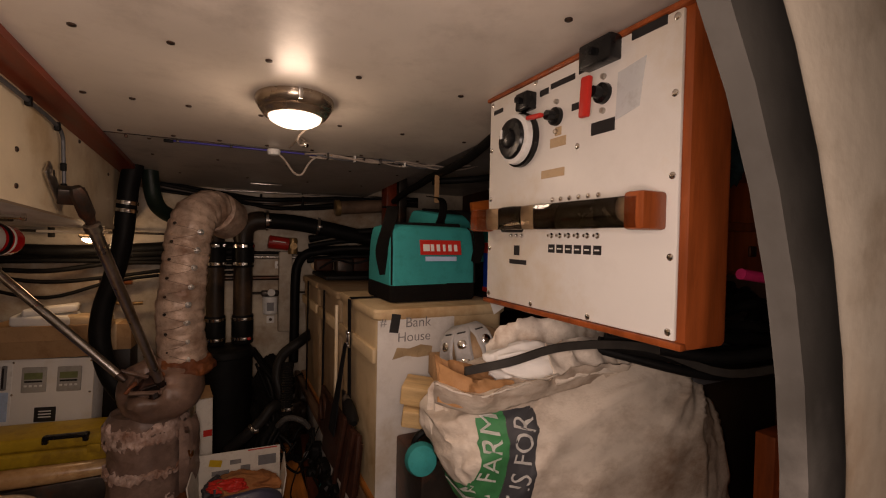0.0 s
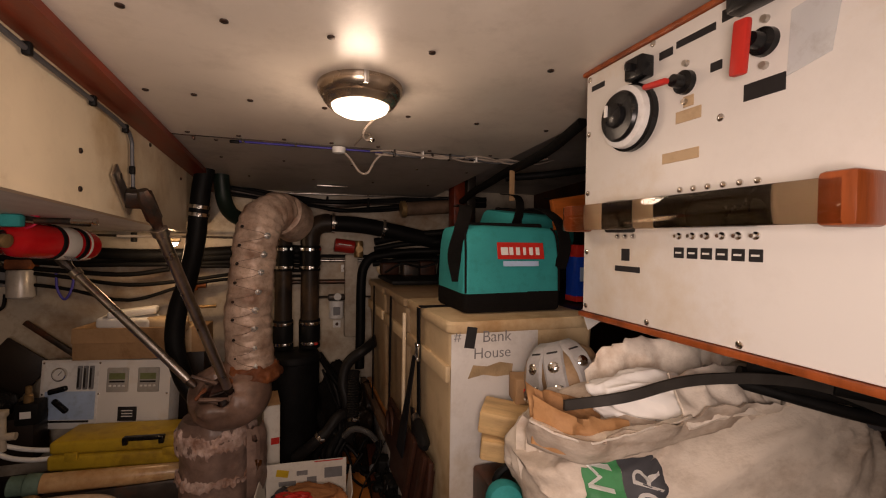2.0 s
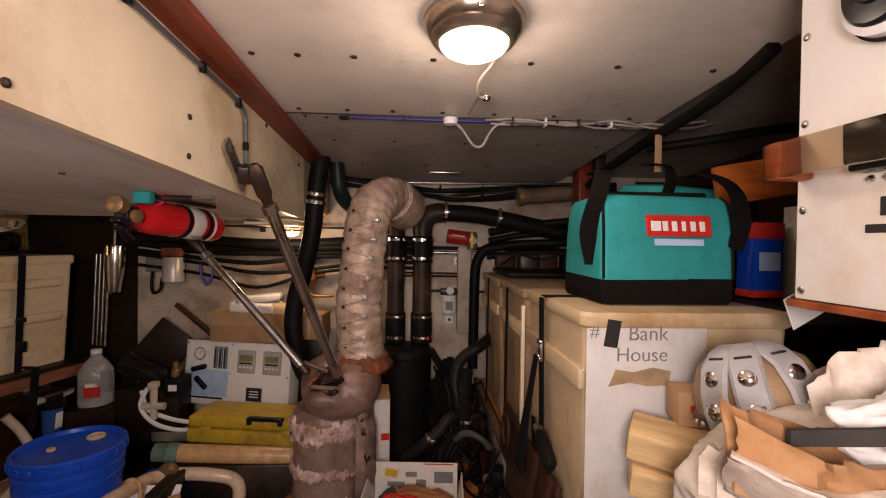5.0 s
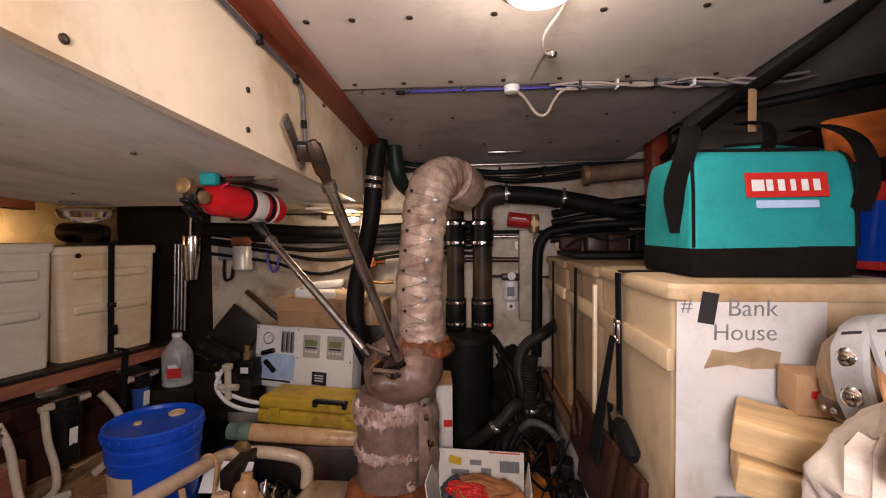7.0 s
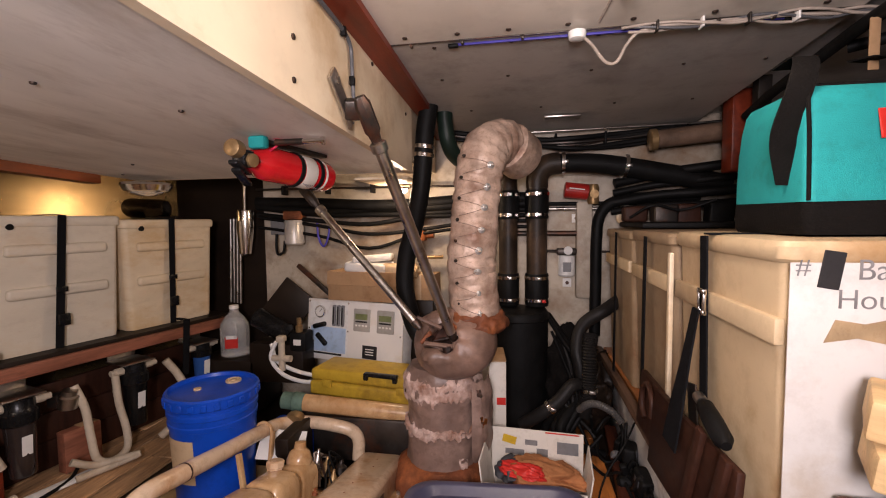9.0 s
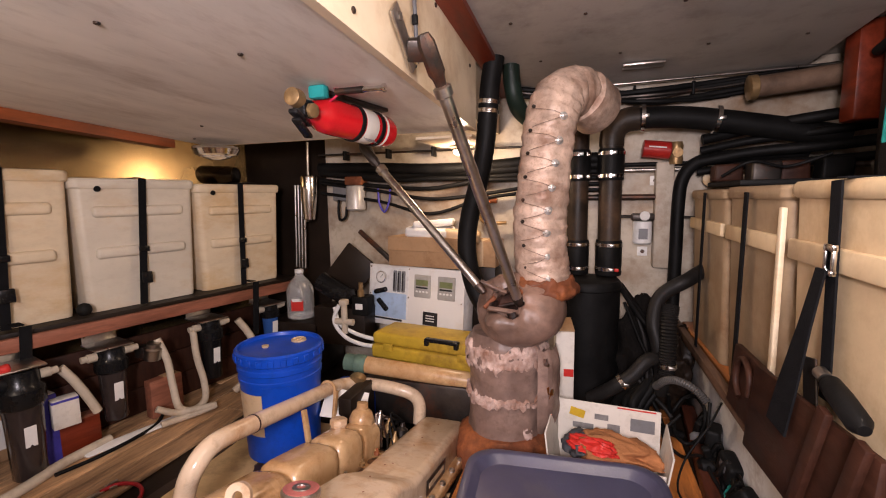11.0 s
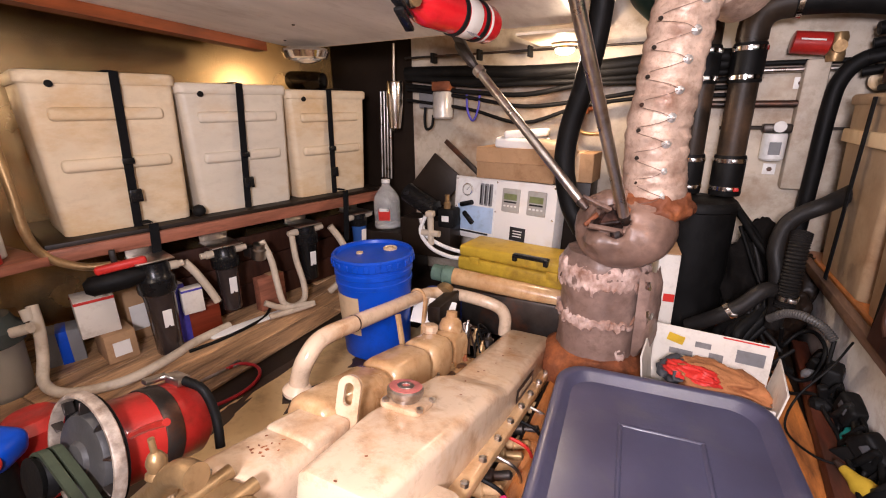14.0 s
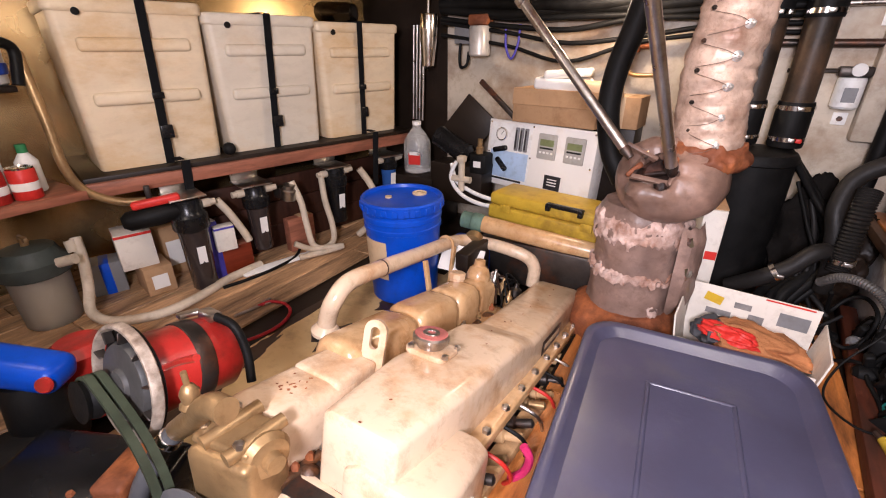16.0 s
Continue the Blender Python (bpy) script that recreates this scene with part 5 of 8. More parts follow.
for k in range(7):
    x = -0.07 - 0.03 * (k % 3)
    part("wire", tube([(x, 0.60 + 0.018 * k, -0.09), (x - 0.03, 0.68, -0.05 + 0.010 * k), (x - 0.01, 0.75, -0.03), (x - 0.01, 0.82, -0.10)], 0.004, 6, 4), (BLACK, DSTEEL, CABLE)[k % 3], eng)
part("block", rough_up(bx(0.42, 1.18, 0.36, (-0.06, 0.20, -0.335), 0.02), 0.01, 9), DSTEEL, eng, "dark oily engine block")
part("side_rail", bx(0.05, 1.0, 0.03, (0.19, 0.30, -0.24), 0.006), ENGG, eng)
for k in range(10):
    y = -0.10 + k * 0.085
    part("side_fitting", spun((0.15, y, -0.21 - 0.02 * (k % 2)), (0.26, y + 0.02, -0.19), [(0.020, 0), (0.020, 0.03), (0.012, 0.035), (0.012, 0.075), (0.004, 0.08)], 10), (DSTEEL, BRONZE, ENGG)[k % 3], eng)
for k in range(6):
    y = -0.05 + k * 0.11
    part("injector_line", tube([(0.17, y, -0.17), (0.225, y + 0.01, -0.19), (0.235, y + 0.05, -0.25), (0.20, y + 0.09, -0.31)], 0.005, 7, 5), (REDPL, BLACK, STEEL)[k % 3], eng)
part("battery_clamp", tube([(0.245, 0.02, -0.17), (0.26, 0.03, -0.20), (0.25, 0.045, -0.25), (0.22, 0.05, -0.29)], 0.010, 8, 5), paint("pink_plastic", (0.55, 0.03, 0.13), 0.4), eng, "bright pink cable boot")

# alternator, belt and raw water pump at the engine's front
alt = part("alternator", spun((-0.42, -0.445, -0.065), (-0.42, 0.0, -0.065), [(0.050, 0), (0.082, 0.004), (0.086, 0.02), (0.086, 0.075), (0.0875, 0.078), (0.0875, 0.105), (0.086, 0.108), (0.085, 0.165), (0.070, 0.185), (0.030, 0.19)], 36), REDP, eng, "red alternator with a brown band")
part("band", spun((-0.42, -0.372, -0.065), (-0.42, 0.0, -0.065), [(0.0880, 0), (0.0895, 0.003), (0.0895, 0.033), (0.0880, 0.036)], 36), DSTEEL, alt)
rim = [(0.108, -0.462), (0.116, -0.460), (0.120, -0.463), (0.120, -0.478), (0.117, -0.482), (0.112, -0.482), (0.108, -0.476)]
part("drive_rim", rings([[(-0.42 + r * math.cos(a), y, -0.065 + r * math.sin(a)) for r, y in rim] for a in [2 * math.pi * k / 44 for k in range(44)]], cyclic=True), paint("worn_pale_metal", (0.42, 0.35, 0.28), 0.5, metal=0.3, var=0.4, scale=30, stain=(0.14, 0.09, 0.06), amount=0.5, sscale=18), alt, "pale worn metal rim")
fan = part("fan", spun((-0.42, -0.462, -0.065), (-0.42, -0.6, -0.065), [(0.090, 0), (0.090, 0.006), (0.084, 0.016), (0.078, 0.018), (0.036, 0.019), (0.030, 0.026), (0.012, 0.028)], 36), paint("dull_grey_fan", (0.060, 0.058, 0.056), 0.45, var=0.3, scale=12), alt)
fan.matrix_basis = Matrix.Translation((-0.42, 0, -0.065)) @ Matrix.Diagonal((0.93, 1, 0.93, 1)) @ Matrix.Translation((0.42, 0, 0.065))
for k in range(10):
    a = k * math.pi / 5
    part("fan_blade", bx(0.004, 0.018, 0.026, (-0.42 + 0.103 * math.sin(a), -0.474, -0.065 + 0.103 * math.cos(a)), 0.001, 1, (0, math.degrees(a), 0)), DSTEEL, fan)
part("terminal", join(bx(0.05, 0.03, 0.02, (-0.42, -0.30, 0.028), 0.004), bx(0.02, 0.05, 0.012, (-0.45, -0.33, 0.030), 0.004)), STEEL, alt)
part("lead", tube([(-0.40, -0.30, 0.03), (-0.355, -0.285, 0.015), (-0.325, -0.275, -0.04), (-0.30, -0.28, -0.10)], 0.010, 10), BLACK, alt)
alt.matrix_basis = pose(0.0, 0.015, 0)
part("backing", spun((-0.42, -0.452, -0.065), (-0.42, -0.6, -0.065), [(0.110, 0), (0.113, 0.002), (0.113, 0.006), (0.08, 0.007)], 36), BLACK, alt)
BELT = paint("belt_green_grey", (0.040, 0.050, 0.030), 0.5, var=0.35, scale=14)
for y in (-0.500, -0.520):
    belt = smooth_path([(-0.500, y, -0.12), (-0.495, y, -0.070), (-0.462, y, -0.045), (-0.42, y, -0.055), (-0.33, y, -0.090), (-0.27, y, -0.125), (-0.22, y, -0.180), (-0.19, y, -0.27)], 5)
    part("belt", rings([[p + Vector((0, -0.0075, 0)), p + Vector((0, 0.0075, 0)), p + Vector((-0.003, 0.006, -0.010)), p + Vector((-0.003, -0.006, -0.010))] for p in belt]), BELT, alt, "dull green drive belt")
part("pulley", spun((-0.455, -0.488, -0.092), (-0.455, -0.7, -0.092), [(0.020, 0), (0.042, 0.004), (0.036, 0.014), (0.042, 0.026), (0.036, 0.040), (0.042, 0.050), (0.016, 0.053)], 28), BLACK, alt)
part("pulley_cover", spun((-0.13, -0.49, -0.27), (-0.13, -0.8, -0.24), [(0.06, 0), (0.125, 0.006), (0.130, 0.016), (0.118, 0.024), (0.03, 0.03)], 36), DGREY, eng, "dark grey pulley cover")
pump = part("water_pump", bx(0.125, 0.10, 0.14, (-0.105, -0.445, -0.155), 0.014, 3, (10, 0, 12)), BRONZE, eng, "cast bronze raw water pump")
part("pump_cover", bx(0.115, 0.085, 0.018, (-0.110, -0.45, -0.080), 0.008, 3, (10, 0, 12)), BRONZE, pump)
for dx, dy in ((-0.045, -0.03), (0.045, -0.03), (-0.045, 0.03), (0.045, 0.03)):
    part("pump_bolt", spun((-0.11 + dx, -0.45 + dy, -0.073), (-0.11 + dx, -0.45 + dy, 0.1), [(0.009, 0), (0.009, 0.010), (0.004, 0.012)], 6), STEEL, pump)
for px in (-0.13, -0.07):
    part("pump_rib", rod((px, -0.50, -0.085), (px + 0.012, -0.40, -0.060), 0.013, seg=12), BRONZE, pump)
part("pump_boss", spun((-0.055, -0.44, -0.10), (0.0, -0.45, -0.10), [(0.040, 0), (0.042, 0.008), (0.034, 0.020), (0.018, 0.024), (0.016, 0.04)], 22), BRONZE, pump)
PUMP_BACK = pose(0.005, -0.02, -0.035)
part("pump_elbow", tube([(-0.076, -0.476, 0.034), (-0.122, -0.473, 0.022), (-0.198, -0.458, -0.045), (-0.272, -0.443, -0.110)], 0.021, 16), BRONZE, pump).matrix_basis = PUMP_BACK
part("drain_cock", spun((-0.179, -0.465, -0.011), (-0.178, -0.487, 0.083), [(0.017, 0), (0.021, 0.010), (0.014, 0.018), (0.016, 0.034), (0.010, 0.046), (0.005, 0.050), (0.005, 0.075)], 10), BRONZE, pump).matrix_basis = PUMP_BACK
part("cock_handle", tube([(-0.234, -0.479, 0.048), (-0.178, -0.487, 0.082), (-0.121, -0.494, 0.112)], 0.006, 8), REDP, pump, "red tap handle").matrix_basis = PUMP_BACK
part("hose", tube([(-0.258, -0.446, -0.096), (-0.293, -0.459, -0.148), (-0.306, -0.479, -0.198), (-0.338, -0.482, -0.272), (-0.427, -0.456, -0.454)], 0.0185, 16), DGREY, pump, "grey rubber hose").matrix_basis = PUMP_BACK
pump.matrix_basis = pose(-0.005, 0.02, 0.035)
part("hose_clip", spun((-0.276, -0.449, -0.119), (-0.295, -0.460, -0.153), [(0.020, 0), (0.0225, 0.002), (0.0225, 0.016), (0.020, 0.018)], 18), CHROME, pump).matrix_basis = PUMP_BACK

# ---- tub, carton and the floor to the right ----
tubm = thing("storage_tub", pose(0.060, 1.470, 0.374, 0, 0, 4.5), "slate blue plastic storage tub with a dusty lid", "storage tub")
TW, TL = 0.555, 0.77
part("body", rings([[(x, y, z) for x, y in rounded(TW * k, TL * k, 0.06)] for z, k in ((0.0, 0.84), (0.01, 0.86), (0.155, 0.93))]), TUBM, tubm)
lidp = [(0.140, 1.0, 0.09), (0.144, 1.012, 0.09), (0.168, 1.012, 0.09), (0.176, 1.0, 0.088), (0.178, 0.985, 0.085), (0.178, 0.925, 0.08), (0.175, 0.910, 0.078), (0.151, 0.825, 0.065), (0.1488, 0.81, 0.06), (0.1485, 0.5, 0.04), (0.1485, 0.05, 0.01)]
tl = part("lid", rings([[(x, y, z) for x, y in rounded(TW - TW * (1 - k) if k > 0.2 else 0.03, TL - TW * (1 - k) if k > 0.2 else 0.2, r if k > 0.2 else 0.012, 8)] for z, k, r in lidp]), TUBM, tubm)
for sx in (-1, 1):
    part("lid_ridge", bx(0.014, 0.40, 0.014, (sx * 0.095, -0.03, 0.151), 0.006, 3), TUBM, tl)
part("lid_ridge", bx(0.204, 0.014, 0.014, (0, 0.170, 0.151), 0.006, 3), TUBM, tl)
part("maker_oval", slab([(0.022 * math.cos(a * math.pi / 12), -0.03 + 0.085 * math.sin(a * math.pi / 12)) for a in range(24)], 0.1485, 0.1512, 0.0008), TUBM, tl)
random.seed(4)
for k in range(12):
    part("paint_fleck", bx(0.003 + 0.004 * random.random(), 0.003 + 0.003 * random.random(), 0.0008, (random.uniform(-0.20, 0.20), random.uniform(-0.31, 0.31), 0.1492), 0.0002, 1, (0, 0, random.uniform(0, 90))), WHITE, tl)

ct = thing("carton", pose(0.165, 1.985, 0.374, 0, 0, -4), "open white printed carton holding gloves and rags", "box")
for nm, b, m in (("back_panel", bx(0.33, 0.005, 0.245, (0.0, 0.105, 0.125), 0.001), WCARD), ("front_panel", bx(0.33, 0.005, 0.15, (0, -0.105, 0.078), 0.001), WCARD),
                 ("side_panel", bx(0.005, 0.21, 0.22, (-0.168, 0, 0.112), 0.001, 1, (0, -7, 0)), WCARD), ("side_panel", bx(0.005, 0.21, 0.21, (0.168, 0, 0.107), 0.001, 1, (0, 8, 0)), WCARD),
                 ("base", bx(0.33, 0.21, 0.005, (0, 0, 0.003), 0.001), CARD)):
    part(nm, b, m, ct)
part("print_yellow", bx(0.05, 0.001, 0.03, (-0.10, 0.1015, 0.205), 0.0003, 1, (0, 12, 0)), paint("yellow_print", (0.65, 0.42, 0.02), 0.6), ct)
for k, (x, z, w, h) in enumerate(((-0.02, 0.20, 0.045, 0.02), (-0.08, 0.16, 0.07, 0.02), (0.02, 0.165, 0.04, 0.03), (0.11, 0.19, 0.075, 0.045))):
    part("print_mark", bx(w, 0.001, h, (x, 0.1015, z), 0.0003, 1), INKG if k < 3 else GREYP, ct)
part("print_red", bx(0.12, 0.001, 0.005, (0.09, 0.1013, 0.243), 0.0003, 1), REDPL, ct)


def crumple(name, at, sx, sy, sz, material, label, category, seed=0.0, amp=0.30, freq=2.2, sub=5):
    """A soft crumpled lump: broad folds with creases between them."""
    bm = bmesh.new()
    bmesh.ops.create_icosphere(bm, subdivisions=sub, radius=1.0)
    for v in bm.verts:
        p = Vector((v.co.x * 0.8, v.co.y * 1.7, v.co.z * 1.3)) * freq * 0.55 + Vector((seed * 3.7, seed, -seed * 2.1))
        fold = 1 - abs(noise.noise(p)) * 2.2
        fine = max(0.0, 1 - 5 * abs(noise.noise(p * 2.7 + Vector((5, 1, 9)))))
        k = 1 + amp * (0.75 * fold + 0.16 * fine - 0.40) + 0.5 * amp * noise.noise(p * 0.7 + Vector((1, 2, 3)))
        v.co = Vector((v.co.x * sx * k, v.co.y * sy * k, v.co.z * sz * k))
    return solid(name, bm, material, label, category, at=at, angle=180)


crumple("rag", pose(0.20, 1.975, 0.515, 0, 10, 10), 0.12, 0.085, 0.045, CLOTH, "rumpled brown rag in the carton", "rag", 1.0, 0.5)
crumple("rag", pose(0.10, 1.99, 0.52, 0, 0, 40), 0.07, 0.06, 0.04, DARKPR, "dark grey glove in the carton", "glove", 7.0, 0.5)
crumple("work_glove", pose(0.12, 1.94, 0.545, 10, 0, -20), 0.075, 0.035, 0.024, REDPL, "red rubber work glove on the rags", "glove", 3.0, 0.45, 3.0)
wc = thing("white_carton", pose(0.022, 2.33, 0.374, 0, 0, 6), "white carton with a red band behind the exhaust", "box")
part("body", bx(0.068, 0.20, 0.45, (-0.010, 0, 0.225), 0.003), WCARD, wc)
part("band", bx(0.036, 0.001, 0.030, (0.004, -0.1007, 0.29), 0.0003, 1), REDPL, wc)
part("top_flap", bx(0.070, 0.19, 0.004, (-0.010, 0, 0.453), 0.001), CARD, wc)

# ---- sack, bench and the things beside it ----
bench = thing("side_bench", Matrix.Identity(4), "brown wooden side bench", "bench")
part("top", bx(1.02, 0.72, 0.03, (1.16, 0.80, 0.605), 0.005), RPLANK, bench)
part("front", bx(0.03, 0.68, 0.58, (0.68, 0.80, 0.295), 0.004), TEAK, bench)
part("near_side", bx(0.98, 0.03, 0.58, (1.17, 0.455, 0.295), 0.004), TEAK, bench)
part("post", bx(0.03, 0.03, 0.82, (1.50, 0.40, 0.41), 0.004), STEEL, bench)


def sack():
    bm = bmesh.new()
    bmesh.ops.create_icosphere(bm, subdivisions=6, radius=1.0)
    for v in bm.verts:
        p = v.co.copy()
        q = Vector((math.copysign(abs(p.x) ** 0.62, p.x), math.copysign(abs(p.y) ** 0.72, p.y), math.copysign(abs(p.z) ** 0.66, p.z)))
        big = noise.noise(p * 1.3 + Vector((3, 1, 2)))
        d = Vector((p.x * 1.1 + p.z * 1.5, p.y, p.z * 3.4 - p.x * 2.4))
        crease = max(0.0, 1 - 4.5 * abs(noise.noise(d * 0.9 + Vector((8, 3, 1))))) * 0.045
        fine = max(0.0, 1 - 5 * abs(noise.noise(d * 2.4 + Vector((2, 7, 4))))) * 0.020
        s = 1 + 0.05 * big + crease + fine
        v.co = Vector((q.x * 0.42 * s, q.y * 0.205 * s, q.z * 0.325 * s))
        v.co.x += 0.20 * (-v.co.z - 0.05) * (1 if v.co.z > -0.2 else 0.6)
        if v.co.x < 0:
            v.co.x *= max(0.6, 1 - max(0.0, 0.25 - v.co.z))
            if v.co.z > 0:
                v.co.z += 0.16 * v.co.x
    return bm


def sack_mouth():
    """The torn, turned-out lip of the open sack."""
    n, loops = 120, []
    for r, dz in ((0.98, -0.15), (1.05, -0.07), (1.05, -0.015), (1.0, 0.004), (0.93, -0.012), (0.84, -0.05), (0.60, -0.065), (0.05, -0.07)):
        loop = []
        for k in range(n):
            a = 2 * math.pi * k / n
            c, s = math.cos(a), math.sin(a)
            w = 1 + 0.12 * noise.noise((c * 2.6, s * 2.6, r * 0.8)) + 0.05 * max(0.0, 1 - 4 * abs(noise.noise((c * 6, s * 6, r * 2.0))))
            z = dz + 0.055 * s + 0.02 * c + 0.05 * noise.noise((c * 2.1 + 5, s * 2.1, r)) + 0.016 * noise.noise((c * 7, s * 7 + 3, r * 3))
            if c < -0.6:
                z -= 0.05 * (-c - 0.6)
            z -= 0.11 * max(0.0, -c + 0.3) * max(0.0, s)
            loop.append((c * 0.215 * r * w, s * 0.108 * r * w, z))
        loops.append(loop)
    bm = rings(loops)
    bm.transform(pose(-0.190, 0.0, 0.300))
    return bm


sk = thing("feed_sack", pose(0.965, 0.835, 1.0, 0, 0, -2), "dirty tan woven feed sack with green and black print", "sack")
part("body", sack(), SACK, sk, angle=80)
part("mouth", sack_mouth(), SACK, sk, "turned-out open mouth", 70)


def band(x0, x1, lift):
    """A strip of print that follows the sack's face."""
    src = sack()
    lean = Vector((1, 0, -0.12)).normalized()
    for x, sign in ((x0, -1), (x1, 1)):
        bmesh.ops.bisect_plane(src, geom=src.verts[:] + src.edges[:] + src.faces[:], plane_co=(x, 0, 0), plane_no=lean * sign, clear_outer=True)
    for z, sign in ((-0.30, -1), (0.272, 1)):
        bmesh.ops.bisect_plane(src, geom=src.verts[:] + src.edges[:] + src.faces[:], plane_co=(0, 0, z), plane_no=(-0.16 * sign, 0, sign), clear_outer=True)
    src.normal_update()
    drop = [f for f in src.faces if f.normal.y > 0.15]
    bmesh.ops.delete(src, geom=drop, context="FACES")
    for v in src.verts:
        v.co += v.normal * lift
    return src


part("green_band", band(-0.408, -0.352, 0.003), GREENP, sk, "green printed band", 80)
part("black_band", band(-0.352, -0.296, 0.003), DARKPR, sk, "black printed band", 80)
SACKTREE = BVHTree.FromBMesh(sack())
for body, x, z, m, s in (("UT FARML", -0.366, 0.125, PAPER, 0.052), ("NT IS FOR", -0.306, 0.105, PAPER, 0.050)):
    o = text_part("print", body, s, m, sk, Matrix.Identity(4))
    turn = pose(x, 0, z, 0, -83, 0) @ pose(0, 0, 0, 90, 0, 0)
    for v in o.data.vertices:
        p = turn @ v.co
        hit, nrm, _, _ = SACKTREE.ray_cast(Vector((p.x, -1.0, p.z)), Vector((0, 1, 0)))
        v.co = hit + nrm * 0.006 if hit else Vector((p.x, -0.10, p.z))


def cloth(stations, m, thick, fold, seed, drift=(0, -1, 0)):
    """A standing sheet of cloth between base and top points, thrown into folds."""
    d = Vector(drift)
    bases, tops = smooth_path([a for a, b in stations], 8), smooth_path([b for a, b in stations], 8)
    loops = []
    for i, (a, b) in enumerate(zip(bases, tops)):
        front = []
        for j in range(m + 1):
            u = j / m
            p = a.lerp(b, u)
            w = noise.noise((p.x * 17, p.y * 17, p.z * 6 + seed)) + 0.6 * (1 - 2.4 * abs(noise.noise((p.x * 34 + p.z * 18, p.y * 20, p.z * 22 + seed))))
            p = p + d * fold * w * (0.35 + 0.65 * u) + Vector((0, 0, 0.012 * u * noise.noise((p.x * 30, seed, 1))))
            front.append(p)
        loops.append(front + [p - d * thick for p in reversed(front)])
    return rings(loops)


CLOTHW = paint("pale_sack_lining", (0.78, 0.70, 0.60), 0.6, var=0.14, scale=7, bump=0.3, bscale=110, stain=(0.40, 0.24, 0.13), amount=0.42, sscale=6, grime=0.35)
SKI = sk.matrix_basis.inverted()
LIP = [(0.506, 0.790, 1.276), (0.525, 0.742, 1.276), (0.572, 0.702, 1.272), (0.646, 0.682, 1.288), (0.742, 0.678, 1.300), (0.830, 0.680, 1.309), (0.94, 0.690, 1.300), (1.042, 0.700, 1.284)]
BACK = [(0.70, 0.90, 1.315), (0.745, 0.885, 1.368), (0.853, 0.870, 1.384), (0.95, 0.86, 1.374), (1.045, 0.85, 1.342), (1.13, 0.83, 1.31)]
for name, bm, m, lab in (("lip", cloth([((x + 0.012, y + 0.020, z - 0.050), (x, y, z)) for x, y, z in LIP], 12, 0.005, 0.016, 3.0), SACK, "ragged front lip of the sack"),
                         ("lip_lining", cloth([((x, y - 0.004, z), (x + 0.050, y + 0.055, z - 0.022)) for x, y, z in LIP[:5]], 10, 0.004, 0.012, 8.0, (0, -0.3, 1)), CLOTHW, "pale turned-in lining"),
                         ("back_fold", cloth([((x + 0.01, y - 0.03, z - 0.12), (x, y, z)) for x, y, z in BACK], 14, 0.005, 0.026, 5.0), CLOTHW, "pale folds standing behind the mouth"),
                         ("top_fold", cloth([((x, y, z - 0.02), (x + 0.02, y + 0.075, z + 0.035)) for x, y, z in LIP[4:]], 12, 0.005, 0.020, 13.0, (0, -0.5, 0.85)), CLOTHW, "creased fold over the strap"),
                         ("side_fold", cloth([((0.90, 0.69, 1.262), (0.90, 0.76, 1.318)), ((1.02, 0.69, 1.250), (1.02, 0.77, 1.312)), ((1.15, 0.71, 1.215), (1.16, 0.79, 1.288)), ((1.27, 0.75, 1.15), (1.28, 0.82, 1.225))], 12, 0.005, 0.018, 17.0, (0, -0.6, 0.8)), SACK, "gathered folds at the sack's shoulder")):
    part(name, bm, m, sk, lab, 70).matrix_basis = SKI
crumple("plastic_bag", pose(0.755, 0.775, 1.292, 0, 8, -10), 0.108, 0.050, 0.052, PAPER, "crumpled white plastic bag in the sack's mouth", "bag", 9.0, 0.40, 1.6)
pbg = thing("paper_bag", Matrix.Identity(4), "crumpled brown paper bag in the sack's mouth", "bag")
KRAFT = paint("orange_brown_paper", (0.38, 0.20, 0.085), 0.7, var=0.3, scale=9, bump=0.4, stain=(0.20, 0.09, 0.035), amount=0.4)
part("near_side", cloth([((0.515, 0.79, 1.235), (0.520, 0.80, 1.318)), ((0.545, 0.745, 1.235), (0.550, 0.765, 1.300)), ((0.60, 0.725, 1.24), (0.605, 0.75, 1.285)), ((0.665, 0.72, 1.25), (0.675, 0.745, 1.275))], 10, 0.003, 0.020, 31.0), KRAFT, pbg)
part("far_side", cloth([((0.53, 0.82, 1.25), (0.525, 0.84, 1.325)), ((0.60, 0.80, 1.25), (0.60, 0.83, 1.30)), ((0.66, 0.79, 1.25), (0.67, 0.82, 1.29))], 10, 0.003, 0.020, 37.0), KRAFT, pbg)
st = solid("shoulder_strap", rings([[p + Vector((0, -0.003, -0.009)), p + Vector((0, 0.003, -0.009)), p + Vector((0, 0.003, 0.009)), p + Vector((0, -0.003, 0.009))] for p in smooth_path([(0.585, 0.80, 1.290), (0.66, 0.735, 1.320), (0.78, 0.695, 1.352), (0.95, 0.63, 1.350), (1.10, 0.54, 1.30), (1.30, 0.46, 1.33)], 6)]), paint("worn_strap", (0.030, 0.026, 0.022), 0.6, var=0.3, scale=20), "dark grey strap across the sack", "strap")
rs = thing("respirator", pose(0.745, 1.035, 1.240, -14, -8, 12), "tan face respirator with grey riveted straps", "respirator")
DOME = [(0.092, -0.03), (0.098, 0.0), (0.094, 0.035), (0.078, 0.070), (0.050, 0.092), (0.020, 0.101), (0.003, 0.102)]
